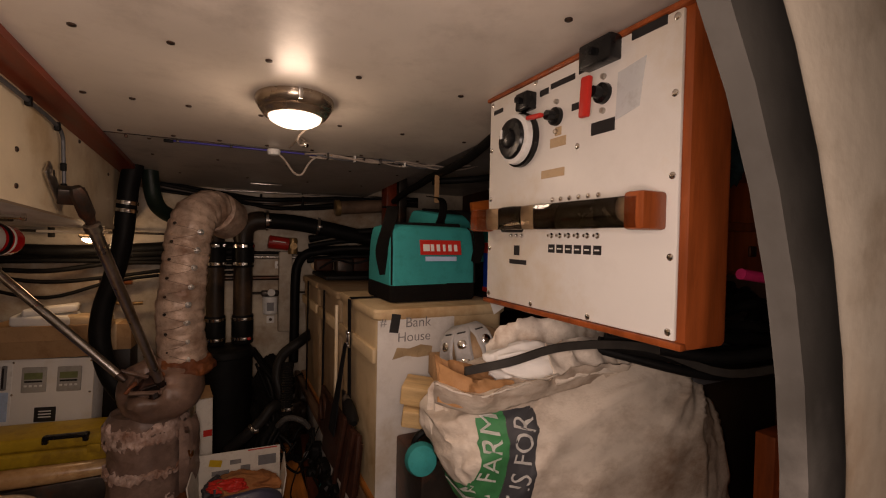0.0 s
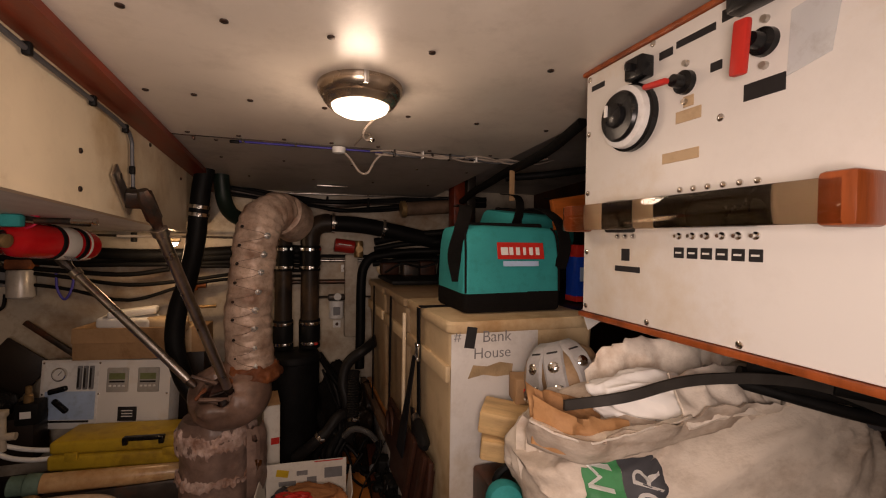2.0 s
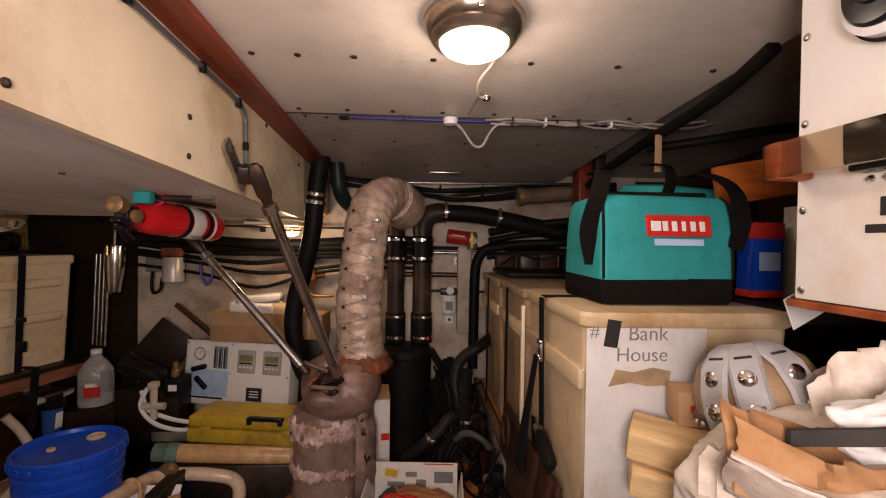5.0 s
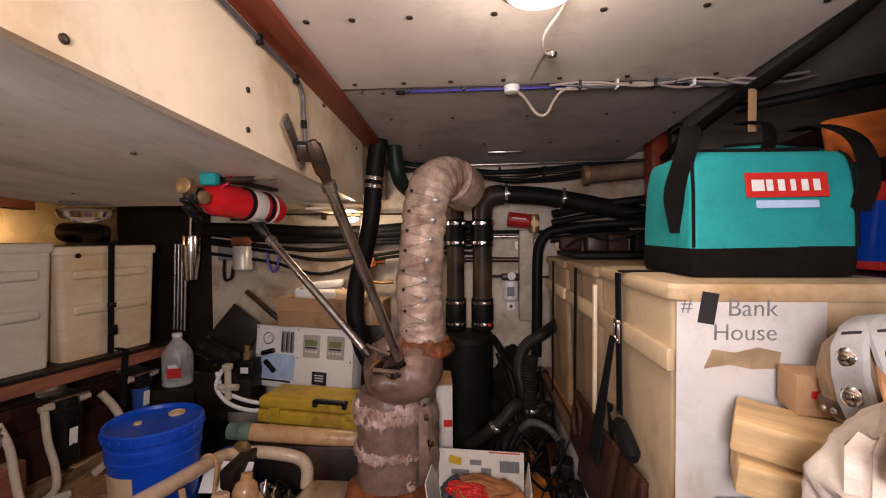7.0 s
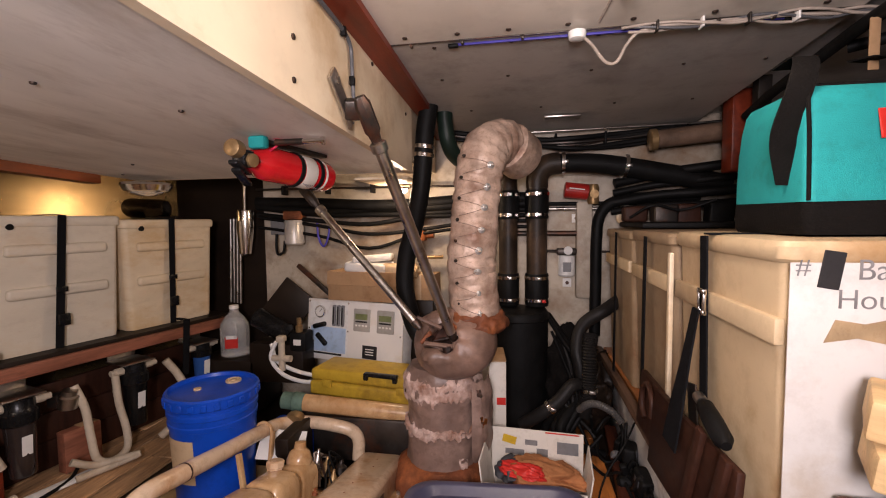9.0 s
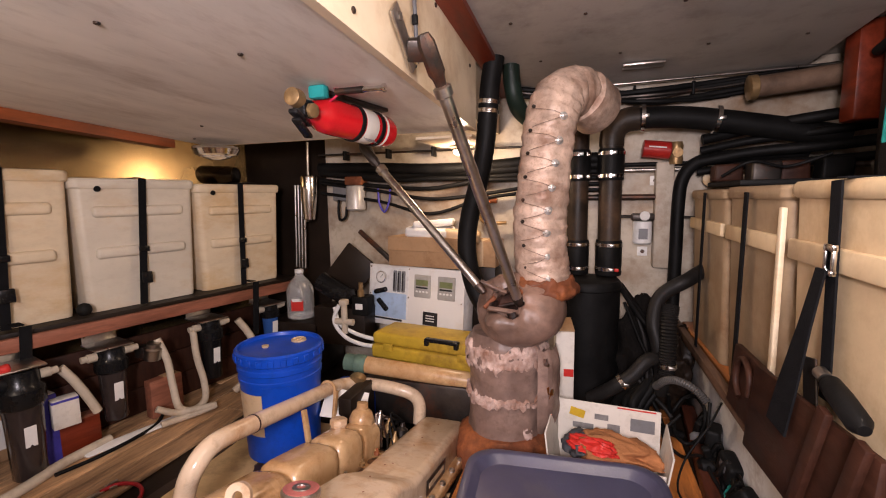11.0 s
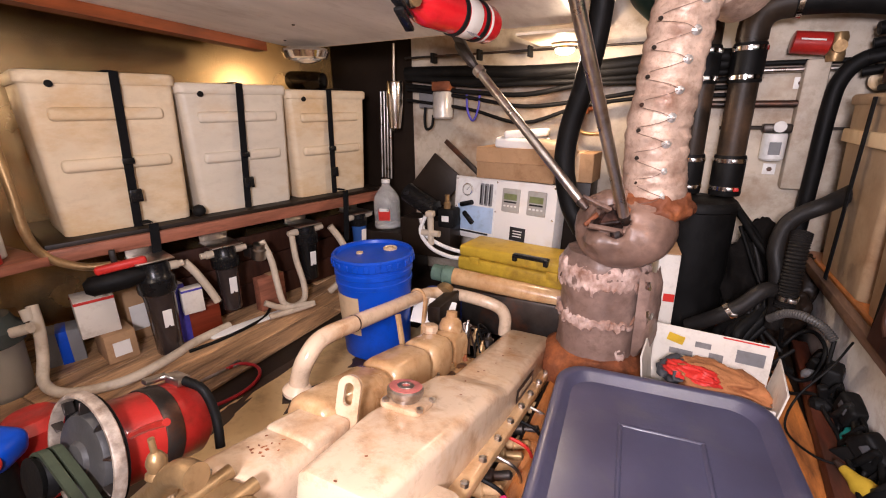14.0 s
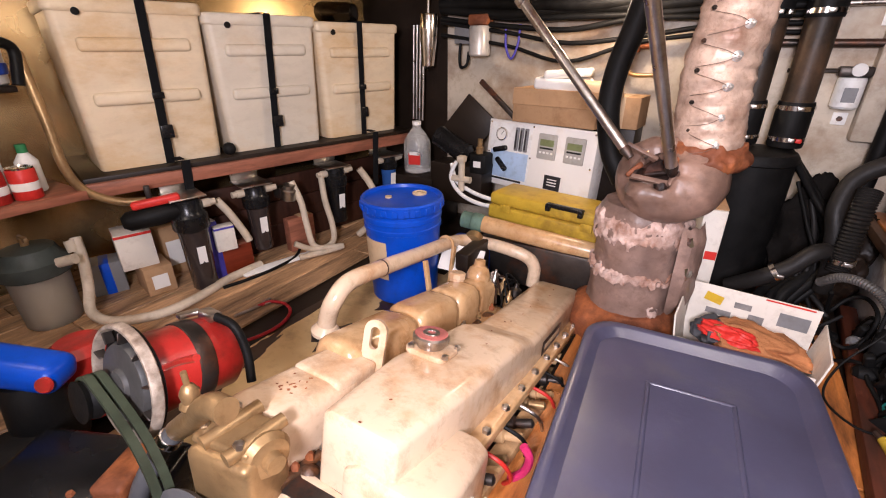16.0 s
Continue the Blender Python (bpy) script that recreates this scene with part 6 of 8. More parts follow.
part("shell", rough_up(lathe(DOME, 36), 0.004, 20), paint("tan_leather", (0.34, 0.22, 0.12), 0.5, var=0.25, scale=14, stain=(0.12, 0.07, 0.04), amount=0.4, sscale=9), rs)
part("perforated_edge", lathe([(0.096, -0.026), (0.103, -0.022), (0.103, -0.004), (0.097, 0.0)], 36), DSTEEL, rs)
for k in range(20):
    a = math.pi * (0.85 + k * 0.07)
    part("edge_stud", spun((0.103 * math.cos(a), 0.103 * math.sin(a), -0.013), (0.2 * math.cos(a), 0.2 * math.sin(a), -0.013), [(0.005, 0), (0.004, 0.003), (0.001, 0.004)], 8), STEEL, rs)
for a in (-3.0, -2.45, -1.75):
    c, s = math.cos(a), math.sin(a)
    t = Vector((-s, c, 0)) * 0.024
    run = [Vector((c * (r + 0.007), s * (r + 0.007), z + 0.004)) for r, z in DOME[:6]]
    part("strap", rings([[p - t, p - t * 0.8 + Vector((c, s, 0.3)) * 0.005, p + t * 0.8 + Vector((c, s, 0.3)) * 0.005, p + t] for p in run]), paint("pale_grey_strap", (0.36, 0.35, 0.34), 0.42, var=0.12) if a < -2.9 else bpy.data.materials["pale_grey_strap"], rs, "grey plastic strap")
    for k in (0.4, 1.6, 2.6):
        q = run[int(k) + 1].lerp(run[int(k) + 2], k % 1) + Vector((c, s, 0.3)) * 0.004
        part("slot", bx(0.004, 0.026, 0.006, q, 0.0015, 1, (0, -25 * k, math.degrees(a))), INK, rs)
    for z, r in ((0.012, 0.110), (0.060, 0.096)):
        part("rivet", spun((c * r, s * r, z), (c * (r + 0.1), s * (r + 0.1), z + 0.03), [(0.013, -0.004), (0.013, 0.002), (0.009, 0.005), (0.002, 0.006)], 16), CHROME, rs)
tg = solid("paper_tag", bx(0.10, 0.003, 0.06, (0, 0, 0), 0.001, 1), PAPER, "creased white paper tag with print", "tag", at=pose(0.868, 1.08, 1.405, 0, -24, 10))
for x, y, z, rz, L, h in ((0.708, 1.08, 1.124, 32, 0.30, 0.056), (0.692, 1.09, 1.064, 25, 0.26, 0.050)):
    o = solid("timber_block", bx(L, 0.10, h, (0, 0, 0), 0.006), paint("raw_timber", (0.62, 0.42, 0.20), 0.6, var=0.25, scale=6, stretch=(1, 6, 6), stain=(0.30, 0.16, 0.06), amount=0.3) if h > 0.051 else bpy.data.materials["raw_timber"], "yellowish timber block against the battery box", "timber", at=pose(x, y, z, 4, 6, -rz))
mk = thing("marked_carton", pose(0.722, 1.160, 1.160, 0, 0, -12), "small cream carton with pink marks", "box")
part("body", bx(0.10, 0.07, 0.066, (0, 0, 0.033), 0.003), CARD, mk)
part("pink_mark", bx(0.02, 0.001, 0.012, (-0.02, -0.0357, 0.036), 0.0003, 1), REDPL, mk)
hp = thing("ear_defenders", pose(0.645, 1.07, 0.99), "black and teal ear defenders", "ear defenders")
part("headband", tube([(-0.065, 0, 0.0), (-0.06, -0.01, 0.045), (0.0, -0.02, 0.075), (0.06, -0.01, 0.045), (0.065, 0, 0.0)], 0.009, 8), BLACK, hp)
part("cup", lathe([(0.04, -0.02), (0.045, 0.0), (0.038, 0.022), (0.015, 0.032)], 20, (-0.062, -0.045, 0.0), (78, 0, -14)), TEAL, hp)
part("cup", lathe([(0.04, -0.02), (0.045, 0.0), (0.038, 0.022), (0.015, 0.032)], 20, (0.062, -0.01, 0.0), (80, 0, 30)), BLACK, hp)
ts = solid("tool_chest", bx(0.16, 0.20, 0.40, (0.66, 1.115, 0.78), 0.01), DSTEEL, "dark metal tool chest between bench and batteries", "chest")

# ---- lamp and ceiling wiring ----
LZ = ceil_z(1.21)
dl = thing("ceiling_lamp", pose(0.272, 1.21, LZ, 180 - 3.1), "round bronze ceiling lamp with a glowing frosted dome", "ceiling lamp")
part("base", lathe([(0.100, -0.002), (0.102, 0.004), (0.100, 0.016), (0.092, 0.028), (0.086, 0.032), (0.088, 0.036), (0.080, 0.046), (0.072, 0.050), (0.066, 0.048), (0.064, 0.030)], 48), paint("bronze_ring", (0.42, 0.34, 0.26), 0.26, metal=0.9, var=0.12), dl)
part("dome", lathe([(0.069, 0.036), (0.070, 0.046), (0.064, 0.057), (0.048, 0.066), (0.024, 0.071), (0.003, 0.072)], 40), glow("lamp_glass", (1.0, 0.88, 0.70), 9.0), dl, "glowing frosted glass dome").visible_shadow = False
part("clip", bx(0.012, 0.006, 0.03, (0, 0.100, 0.014), 0.002), CHROME, dl)


def wire(name, pts, r, material, label, seg=8, steps=6):
    return solid(name, tube(pts, r, seg, steps), material, label, "cable")


cw = thing("ceiling_wiring", Matrix.Identity(4), "grey cables and a blue strip along the ceiling seam", "cables")
zs = ceil_z(1.78)
part("blue_strip", bx(0.86, 0.008, 0.007, (0.36, 1.793, zs - 0.006), 0.002), BLUETAPE, cw, "blue cable conduit")
part("seam_batten", bx(1.25, 0.005, 0.003, (0.31, 1.772, zs - 0.0015), 0.001), DSTEEL, cw)
part("connector", lathe([(0.024, 0), (0.025, 0.006), (0.022, 0.020), (0.010, 0.023)], 18, (0.268, 1.775, zs - 0.004), (180, 0, 0)), WHITE, cw, "white round junction")
part("cable", tube([(0.285, 1.775, zs - 0.02), (0.31, 1.785, zs - 0.040), (0.345, 1.79, zs - 0.085), (0.375, 1.79, zs - 0.088), (0.40, 1.785, zs - 0.045), (0.43, 1.775, zs - 0.018), (0.50, 1.765, zs - 0.010), (0.62, 1.765, zs - 0.014), (0.78, 1.77, zs - 0.008), (0.95, 1.775, zs - 0.012), (1.15, 1.80, zs + 0.02)], 0.0045, 8), CABLE, cw)
for j in range(3):
    part("cable", tube([(0.38 + 0.07 * k + 0.01 * j, 1.757 + 0.010 * j + 0.008 * math.sin(k * 1.7 + j * 2.1), zs - 0.012 + 0.009 * math.sin(k * 1.3 + j * 2.0)) for k in range(9)] + [(1.08, 1.79, zs - 0.01), (1.22, 1.86, zs + 0.03)], 0.0036, 7, 4), (CABLE, DGREY, CABLE)[j], cw)
for k in range(4):
    part("cable_tie", bx(0.006, 0.030, 0.026, (0.47 + 0.11 * k, 1.765, zs - 0.012), 0.002), PAPER if k % 2 else DSTEEL, cw)
part("pull_cord", tube([(0.345, 1.32, ceil_z(1.32)), (0.33, 1.33, 1.915), (0.305, 1.38, 1.888), (0.315, 1.44, 1.876), (0.34, 1.470, 1.885), (0.335, 1.56, 1.922), (0.32, 1.74, ceil_z(1.74))], 0.0035, 8), CABLE, cw)
part("cord_stop", lathe([(0.010, 0), (0.012, 0.008), (0.008, 0.016)], 12, (0.338, 1.468, 1.876)), CHROME, cw)
part("strip_end", bx(0.03, 0.016, 0.010, (0.80, 1.793, zs - 0.008), 0.003), BLACK, cw)
part("strip_end", bx(0.03, 0.016, 0.010, (-0.08, 1.793, zs - 0.008), 0.003), BLACK, cw)
for x in (-0.2, -0.05, 0.12, 0.46, 0.62, 0.75):
    part("cable_clip", bx(0.008, 0.018, 0.010, (x, 1.768, zs - 0.010), 0.002), DSTEEL, cw)
vent = thing("ceiling_bracket", pose(0.30, 2.60, ceil_z(2.6) - 0.012), "small grey bracket on the ceiling", "bracket")
part("plate", bx(0.16, 0.07, 0.010, (0, 0, 0.004), 0.003), STEEL, vent)

wire("locker_cable", [(-0.325, 0.55, 1.955), (-0.325, 1.0, 1.915), (-0.325, 1.30, 1.898), (-0.325, 1.52, 1.885), (-0.324, 1.60, 1.862), (-0.324, 1.612, 1.80), (-0.324, 1.618, 1.70), (-0.328, 1.614, 1.66)], 0.0055, DGREY, "grey cable clipped along the locker")
cl = thing("cable_clips", Matrix.Identity(4), "black clips holding the locker cable", "clips")
for y, z in ((0.8, 1.934), (1.1, 1.909), (1.36, 1.894), (1.56, 1.877), (1.612, 1.77), (1.616, 1.71)):
    part("clip", bx(0.014, 0.014, 0.024, (-0.324, y, z), 0.003), BLACK, cl)

# ---- fire extinguisher under the locker ----
fe = thing("fire_extinguisher", Matrix.Identity(4), "red fire extinguisher strapped under the locker", "fire extinguisher")
EA, EB = Vector((-0.612, 1.610, 1.570)), Vector((-0.530, 1.885, 1.546))
part("cylinder", spun(EA, EB, [(0.012, -0.035), (0.026, -0.03), (0.030, -0.008), (0.046, 0.012), (0.050, 0.035), (0.050, 0.265), (0.044, 0.283), (0.010, 0.288)], 32), REDX, fe)
part("label", spun(EA + (EB - EA).normalized() * 0.145, EB, [(0.0504, 0), (0.0508, 0.001), (0.0508, 0.050), (0.0504, 0.051)], 32), WCARD, fe, "white instruction label")
part("label_text", spun(EA + (EB - EA).normalized() * 0.232, EB, [(0.0504, 0), (0.0508, 0.001), (0.0508, 0.008), (0.0504, 0.009)], 32), WCARD, fe)
for k in range(5):
    q = EA + (EB - EA).normalized() * (0.152 + 0.009 * k) + Vector((0.030, -0.012, -0.0425))
    part("label_line", bx(0.034, 0.004, 0.001, q, 0.0003, 1, (0, 38, -16)), INKG, fe)
for s in (0.125, 0.208):
    c = EA + (EB - EA).normalized() * s
    part("band", spun(c, EB, [(0.0515, 0), (0.0535, 0.001), (0.0535, 0.013), (0.0515, 0.014)], 28), BLACK, fe)
part("valve", join(bx(0.04, 0.05, 0.045, EA + Vector((0, -0.055, 0)), 0.008), bx(0.024, 0.09, 0.012, EA + Vector((0.01, -0.085, -0.028), ), 0.004, 2, (-14, 0, 10)), bx(0.024, 0.08, 0.010, EA + Vector((0.01, -0.08, -0.052)), 0.004, 2, (-26, 0, 10))), BLACKG, fe, "black valve and lever")
part("gauge", spun(EA + Vector((0.02, -0.055, -0.005)), EA + Vector((0.2, -0.10, -0.03)), [(0.018, 0), (0.018, 0.012), (0.014, 0.014)], 18), BRONZE, fe)
part("pin_ring", tube([(-0.580 + 0.034 * math.cos(a), 1.622 + 0.012 * math.sin(a * 2), 1.618 + 0.020 * math.sin(a)) for a in [k * 0.7 for k in range(10)]], 0.0035, 8), paint("pink_red_cord", (0.60, 0.02, 0.06), 0.4), fe, "red cord loop")
part("tamper_tag", bx(0.05, 0.03, 0.035, EA + Vector((0.02, -0.015, 0.048)), 0.008), TEAL, fe, "teal tag")
part("brass_cap", spun(EA + Vector((0.0, -0.075, 0.02)), EA + Vector((0, -0.2, 0.03)), [(0.022, 0), (0.024, 0.01), (0.022, 0.03), (0.012, 0.034)], 20), BRONZE, fe)
part("mount", bx(0.03, 0.26, 0.012, (-0.570, 1.75, 1.622), 0.003, 2, (-3, 0, -17)), DSTEEL, fe)
rl = thing("gas_strut", Matrix.Identity(4), "short chromed rod along the locker underside", "rod")
part("rod", rod((-0.478, 1.613, 1.619), (-0.419, 1.615, 1.619), 0.007), CHROME, rl)
part("body", rod((-0.550, 1.611, 1.619), (-0.471, 1.613, 1.619), 0.009), DSTEEL, rl)
part("end_cap", spun((-0.419, 1.615, 1.619), (-0.288, 1.619, 1.619), [(0.008, 0), (0.011, 0.003), (0.011, 0.010), (0.005, 0.012)], 16), CHROME, rl)

# small lamp under the locker end, round lamp at the hull side
sl = thing("bulkhead_lamp", pose(-0.47, 2.58, 1.572), "small glowing lamp near the bulkhead", "lamp")
part("base", lathe([(0.05, 0.0), (0.052, 0.012), (0.044, 0.02)], 24, (0, 0, 0), (180, 0, 0)), CHROME, sl)
part("lens", lathe([(0.040, 0.018), (0.036, 0.034), (0.02, 0.042), (0.003, 0.044)], 24, (0, 0, 0), (180, 0, 0)), glow("small_lamp_glass", (1.0, 0.80, 0.50), 40.0), sl).visible_shadow = False
part("arm", bx(0.24, 0.34, 0.012, (0.0, -0.12, 0.008), 0.003), LOCK, sl)
rlamp = thing("round_lamp", pose(-1.515, 2.18, 1.578, 0, 0, 0) @ Matrix.Scale(1.35, 4), "unlit chrome round lamp under the locker edge", "lamp")
part("rim", lathe([(0.072, 0), (0.075, 0.008), (0.066, 0.026), (0.055, 0.03), (0.052, 0.02)], 32, (0, 0, 0), (180, 0, 0)), CHROME, rlamp)
part("lens", lathe([(0.053, 0.018), (0.045, 0.034), (0.02, 0.042), (0.003, 0.043)], 28, (0, 0, 0), (180, 0, 0)), GLASSG, rlamp)
# Fixture made up to go with the added light over the battery row.
bl = thing("added_berth_lamp", pose(-1.30, 0.75, lock_z(0.75) - 0.002), "unseen lamp added under the locker to light the battery boxes", "lamp")
part("rim", lathe([(0.072, 0), (0.075, 0.008), (0.066, 0.026), (0.055, 0.03)], 32, (0, 0, 0), (180, 0, 0)), CHROME, bl)
part("lens", lathe([(0.053, 0.018), (0.045, 0.034), (0.02, 0.042), (0.003, 0.043)], 28, (0, 0, 0), (180, 0, 0)), glow("added_berth_glass", (1.0, 0.82, 0.58), 6.0), bl).visible_shadow = False

tk = thing("steel_canister", Matrix.Identity(4), "dark polished steel canister lying behind the battery boxes", "canister")
part("shell", spun((-2.121, 2.620, 1.493), (-1.604, 2.700, 1.464), [(0.03, 0), (0.050, 0.010), (0.054, 0.03), (0.054, 0.24), (0.048, 0.27), (0.02, 0.28)], 28), paint("polished_dark_steel", (0.22, 0.19, 0.15), 0.18, metal=1.0, var=0.3, scale=6), tk)
part("rest", bx(0.20, 0.10, 0.30, (-1.863, 2.670, 1.288), 0.006), DARKP, tk)

# ---- pipes and fittings on the aft bulkhead ----
def clamp(parent, p, d, r):
    d = Vector(d).normalized()
    part("clamp", spun(Vector(p) - d * 0.009, Vector(p) + d, [(r, 0), (r + 0.004, 0.001), (r + 0.004, 0.017), (r, 0.018)], 24), CHROME, parent, "steel hose clamp")
    part("clamp_screw", bx(0.022, 0.012, 0.014, Vector(p) + Vector((0.01, -r - 0.006, 0)), 0.003), STEEL, parent)


py = 2.70
wp = thing("wet_exhaust_pipes", Matrix.Identity(4), "dark exhaust pipes with steel clamps on the bulkhead", "pipes")
for x, r, top in ((0.052, 0.046, 1.60), (0.192, 0.050, 1.575)):
    part("pipe", rod((x, py, 1.06), (x, py, top), r, seg=28), BROWNP, wp)
    part("rubber_sleeve", spun((x, py, 0.97), (x, py, 2), [(r + 0.006, 0), (r + 0.008, 0.01), (r + 0.008, 0.15), (r + 0.005, 0.16)], 28), BLACK, wp)
    part("rubber_sleeve", spun((x, py, 1.40), (x, py, 2), [(r + 0.005, 0), (r + 0.007, 0.01), (r + 0.007, 0.13), (r + 0.004, 0.14)], 28), BLACK, wp)
    for z in (1.00, 1.11, 1.42, 1.52):
        clamp(wp, (x, py, z), (0, 0, 1), r + 0.007)
part("elbow", tube([(0.192, py, 1.55), (0.194, py, 1.60), (0.212, py, 1.638), (0.25, py, 1.662), (0.30, py, 1.668)], 0.053, 24), BROWNP, wp)
part("cross_pipe", tube([(0.28, py, 1.668), (0.45, py, 1.662), (0.60, py, 1.640), (0.80, py, 1.600), (1.05, py, 1.545)], 0.046, 24), BLACK, wp)
clamp(wp, (0.315, py, 1.668), (1, 0, 0), 0.054)
clamp(wp, (0.60, py, 1.640), (1, 0, -0.15), 0.054)
part("red_mark", bx(0.018, 0.006, 0.014, (0.225, 2.637, 1.0), 0.002), REDPL, wp)
part("back_pipe", tube([(0.052, py, 1.58), (0.052, 2.74, 1.66), (0.05, 2.80, 1.70)], 0.046, 20), BROWNP, wp)
wl = thing("water_lock", pose(0.105, 2.66, 0.374), "black cylindrical water lock muffler", "muffler")
part("body", lathe([(0.130, 0.0), (0.140, 0.01), (0.140, 0.54), (0.146, 0.545), (0.146, 0.565), (0.135, 0.58), (0.09, 0.588), (0.01, 0.588)], 40), BLACK, wl)
part("base", bx(0.34, 0.32, 0.02, (0.03, 0.02, 0.008), 0.004), MAHOG, wl)

ff = thing("fuel_filter", pose(0.348, 2.845, 1.10), "white spin-on fuel filter with a gauge", "filter")
part("canister", lathe([(0.036, 0.0), (0.043, 0.008), (0.043, 0.10), (0.040, 0.108), (0.02, 0.11)], 28), WHITE, ff)
part("head", bx(0.10, 0.06, 0.035, (0.0, 0.0, 0.128), 0.008), DSTEEL, ff)
part("gauge", spun((0.005, -0.03, 0.135), (0.005, -0.2, 0.135), [(0.022, 0), (0.022, 0.012), (0.018, 0.013)], 22), PAPER, ff)
part("label", bx(0.04, 0.002, 0.05, (0.0, -0.0435, 0.05), 0.0008, 1), GREYP, ff)
part("copper_line", tube([(-0.05, 0, 0.13), (-0.12, 0, 0.13), (-0.20, 0.01, 0.128)], 0.008, 8), DSTEEL, ff)
part("copper_line", tube([(0.05, 0, 0.13), (0.12, 0, 0.128), (0.25, -0.02, 0.128)], 0.006, 8), DSTEEL, ff)
rh = thing("red_siren", Matrix.Identity(4), "red cylindrical siren on the bulkhead", "siren")
part("body", spun((0.33, 2.80, 1.545), (0.45, 2.80, 1.53), [(0.03, 0), (0.040, 0.004), (0.040, 0.115), (0.034, 0.12)], 24), REDP, rh)
part("stripe", bx(0.075, 0.002, 0.006, (0.39, 2.7588, 1.546), 0.0006, 1, (0, 7, 0)), PAPER, rh)
tv = thing("pipe_tee", pose(0.475, 2.82, 1.52), "corroded bronze pipe tee", "fitting")
part("body", join(lathe([(0.026, -0.05), (0.030, -0.03), (0.026, 0.0), (0.030, 0.03), (0.024, 0.05)], 16), spun((0, 0, 0), (0, -1, 0), [(0.022, 0), (0.022, 0.04)], 14)), BRONZE, tv)
wb = solid("conduit_box", bx(0.08, 0.06, 0.50, (0.435, 2.853, 1.235), 0.012), BULK, "tall white painted box on the bulkhead", "box")
for x, z in ((0.355, 1.06), (0.40, 1.40)):
    jb = thing("bulkhead_plate", pose(x, 2.878, z), "small steel plate on the bulkhead", "plate")
    part("plate", bx(0.045, 0.006, 0.045, (0, 0, 0), 0.002), WHITE, jb)
    part("bolt", spun((0, -0.003, 0), (0, -1, 0), [(0.010, 0), (0.010, 0.008)], 6), DSTEEL, jb)
HB = "black hoses by the bulkhead"


def hose(pts, r, label, material=None, group=HB, corrugated=False, seg=14):
    rad = (lambda k, n: r * (1.0 + (0.10 if k % 2 else -0.06))) if corrugated else None
    o = solid("hose", tube(pts, r, seg, 14 if corrugated else 7, rad), material or BLACK, label, "hose", group=group)
    return o


hose([(0.485, 2.80, 0.80), (0.488, 2.80, 1.05), (0.490, 2.80, 1.30), (0.505, 2.80, 1.41), (0.56, 2.79, 1.475), (0.68, 2.78, 1.495), (0.95, 2.76, 1.50)], 0.028, "black rubber hose rising and bending along the bulkhead")
HOSED = paint("dusty_black_hose", (0.014, 0.0125, 0.0115), 0.5, gloss=0.2, var=0.4, scale=9, bump=0.3)
HOSEG = paint("light_grey_hose", (0.07, 0.066, 0.062), 0.45, var=0.25, scale=12)
hose([(0.56, 2.54, 1.04), (0.468, 2.45, 1.0), (0.40, 2.45, 0.955), (0.367, 2.45, 0.906), (0.352, 2.42, 0.83), (0.366, 2.40, 0.76), (0.385, 2.39, 0.66)], 0.028, "wide dusty hose curling beside the battery shelf", HOSED)
hose([(0.402, 2.37, 0.915), (0.396, 2.35, 0.874), (0.393, 2.335, 0.79), (0.390, 2.32, 0.715), (0.385, 2.31, 0.66)], 0.029, "black corrugated hose dropping to the floor", HOSED, corrugated=True)
hose([(0.12, 2.34, 0.52), (0.207, 2.30, 0.60), (0.267, 2.30, 0.65), (0.315, 2.315, 0.705), (0.352, 2.34, 0.708), (0.378, 2.36, 0.66), (0.385, 2.38, 0.56)], 0.027, "dusty hose arching behind the carton", HOSED)
cB = thing("hose_clamps", Matrix.Identity(4), "bright steel clamps on the dusty hoses", "clamps")
clamp(cB, (0.235, 2.30, 0.624), (1, 0, 0.85), 0.028)
clamp(cB, (0.388, 2.315, 0.700), (0, 0, 1), 0.031)
hose([(0.345, 2.27, 0.63), (0.372, 2.215, 0.680), (0.405, 2.17, 0.698), (0.445, 2.13, 0.690), (0.475, 2.11, 0.66)], 0.013, "light grey corrugated hose below the shelf", HOSEG, corrugated=True)
hose([(0.40, 2.33, 0.58), (0.425, 2.394, 0.48), (0.47, 2.42, 0.53), (0.505, 2.38, 0.56), (0.512, 2.27, 0.55), (0.497, 2.255, 0.464), (0.45, 2.22, 0.45), (0.420, 2.26, 0.456), (0.424, 2.36, 0.47)], 0.0065, "thin black cable looped beside the beam", BLACK)
for k in range(4):
    hose([(0.26 + 0.05 * k, 2.62 - 0.03 * k, 0.86 - 0.05 * k), (0.31 + 0.03 * k, 2.54, 0.74 - 0.03 * k), (0.36 - 0.02 * k, 2.44, 0.60), (0.30 + 0.04 * k, 2.40, 0.47), (0.34 + 0.03 * k, 2.34, 0.41)], 0.007 + 0.002 * (k % 2), "thin dark lead in the tangle", HOSED if k % 2 else BLACK)
hose([(-0.270, 2.36, 1.905), (-0.288, 2.36, 1.80), (-0.298, 2.36, 1.70), (-0.312, 2.36, 1.55), (-0.345, 2.36, 1.38), (-0.385, 2.37, 1.24), (-0.395, 2.37, 1.10), (-0.36, 2.36, 0.95), (-0.30, 2.34, 0.85)], 0.040, "black exhaust hose beside the locker end")
cA = thing("hose_clamps", Matrix.Identity(4), "steel clamps on the black hose", "clamps")
clamp(cA, (-0.299, 2.36, 1.68), (0.1, 0, 1), 0.041)
clamp(cA, (-0.297, 2.36, 1.715), (0.1, 0, 1), 0.041)
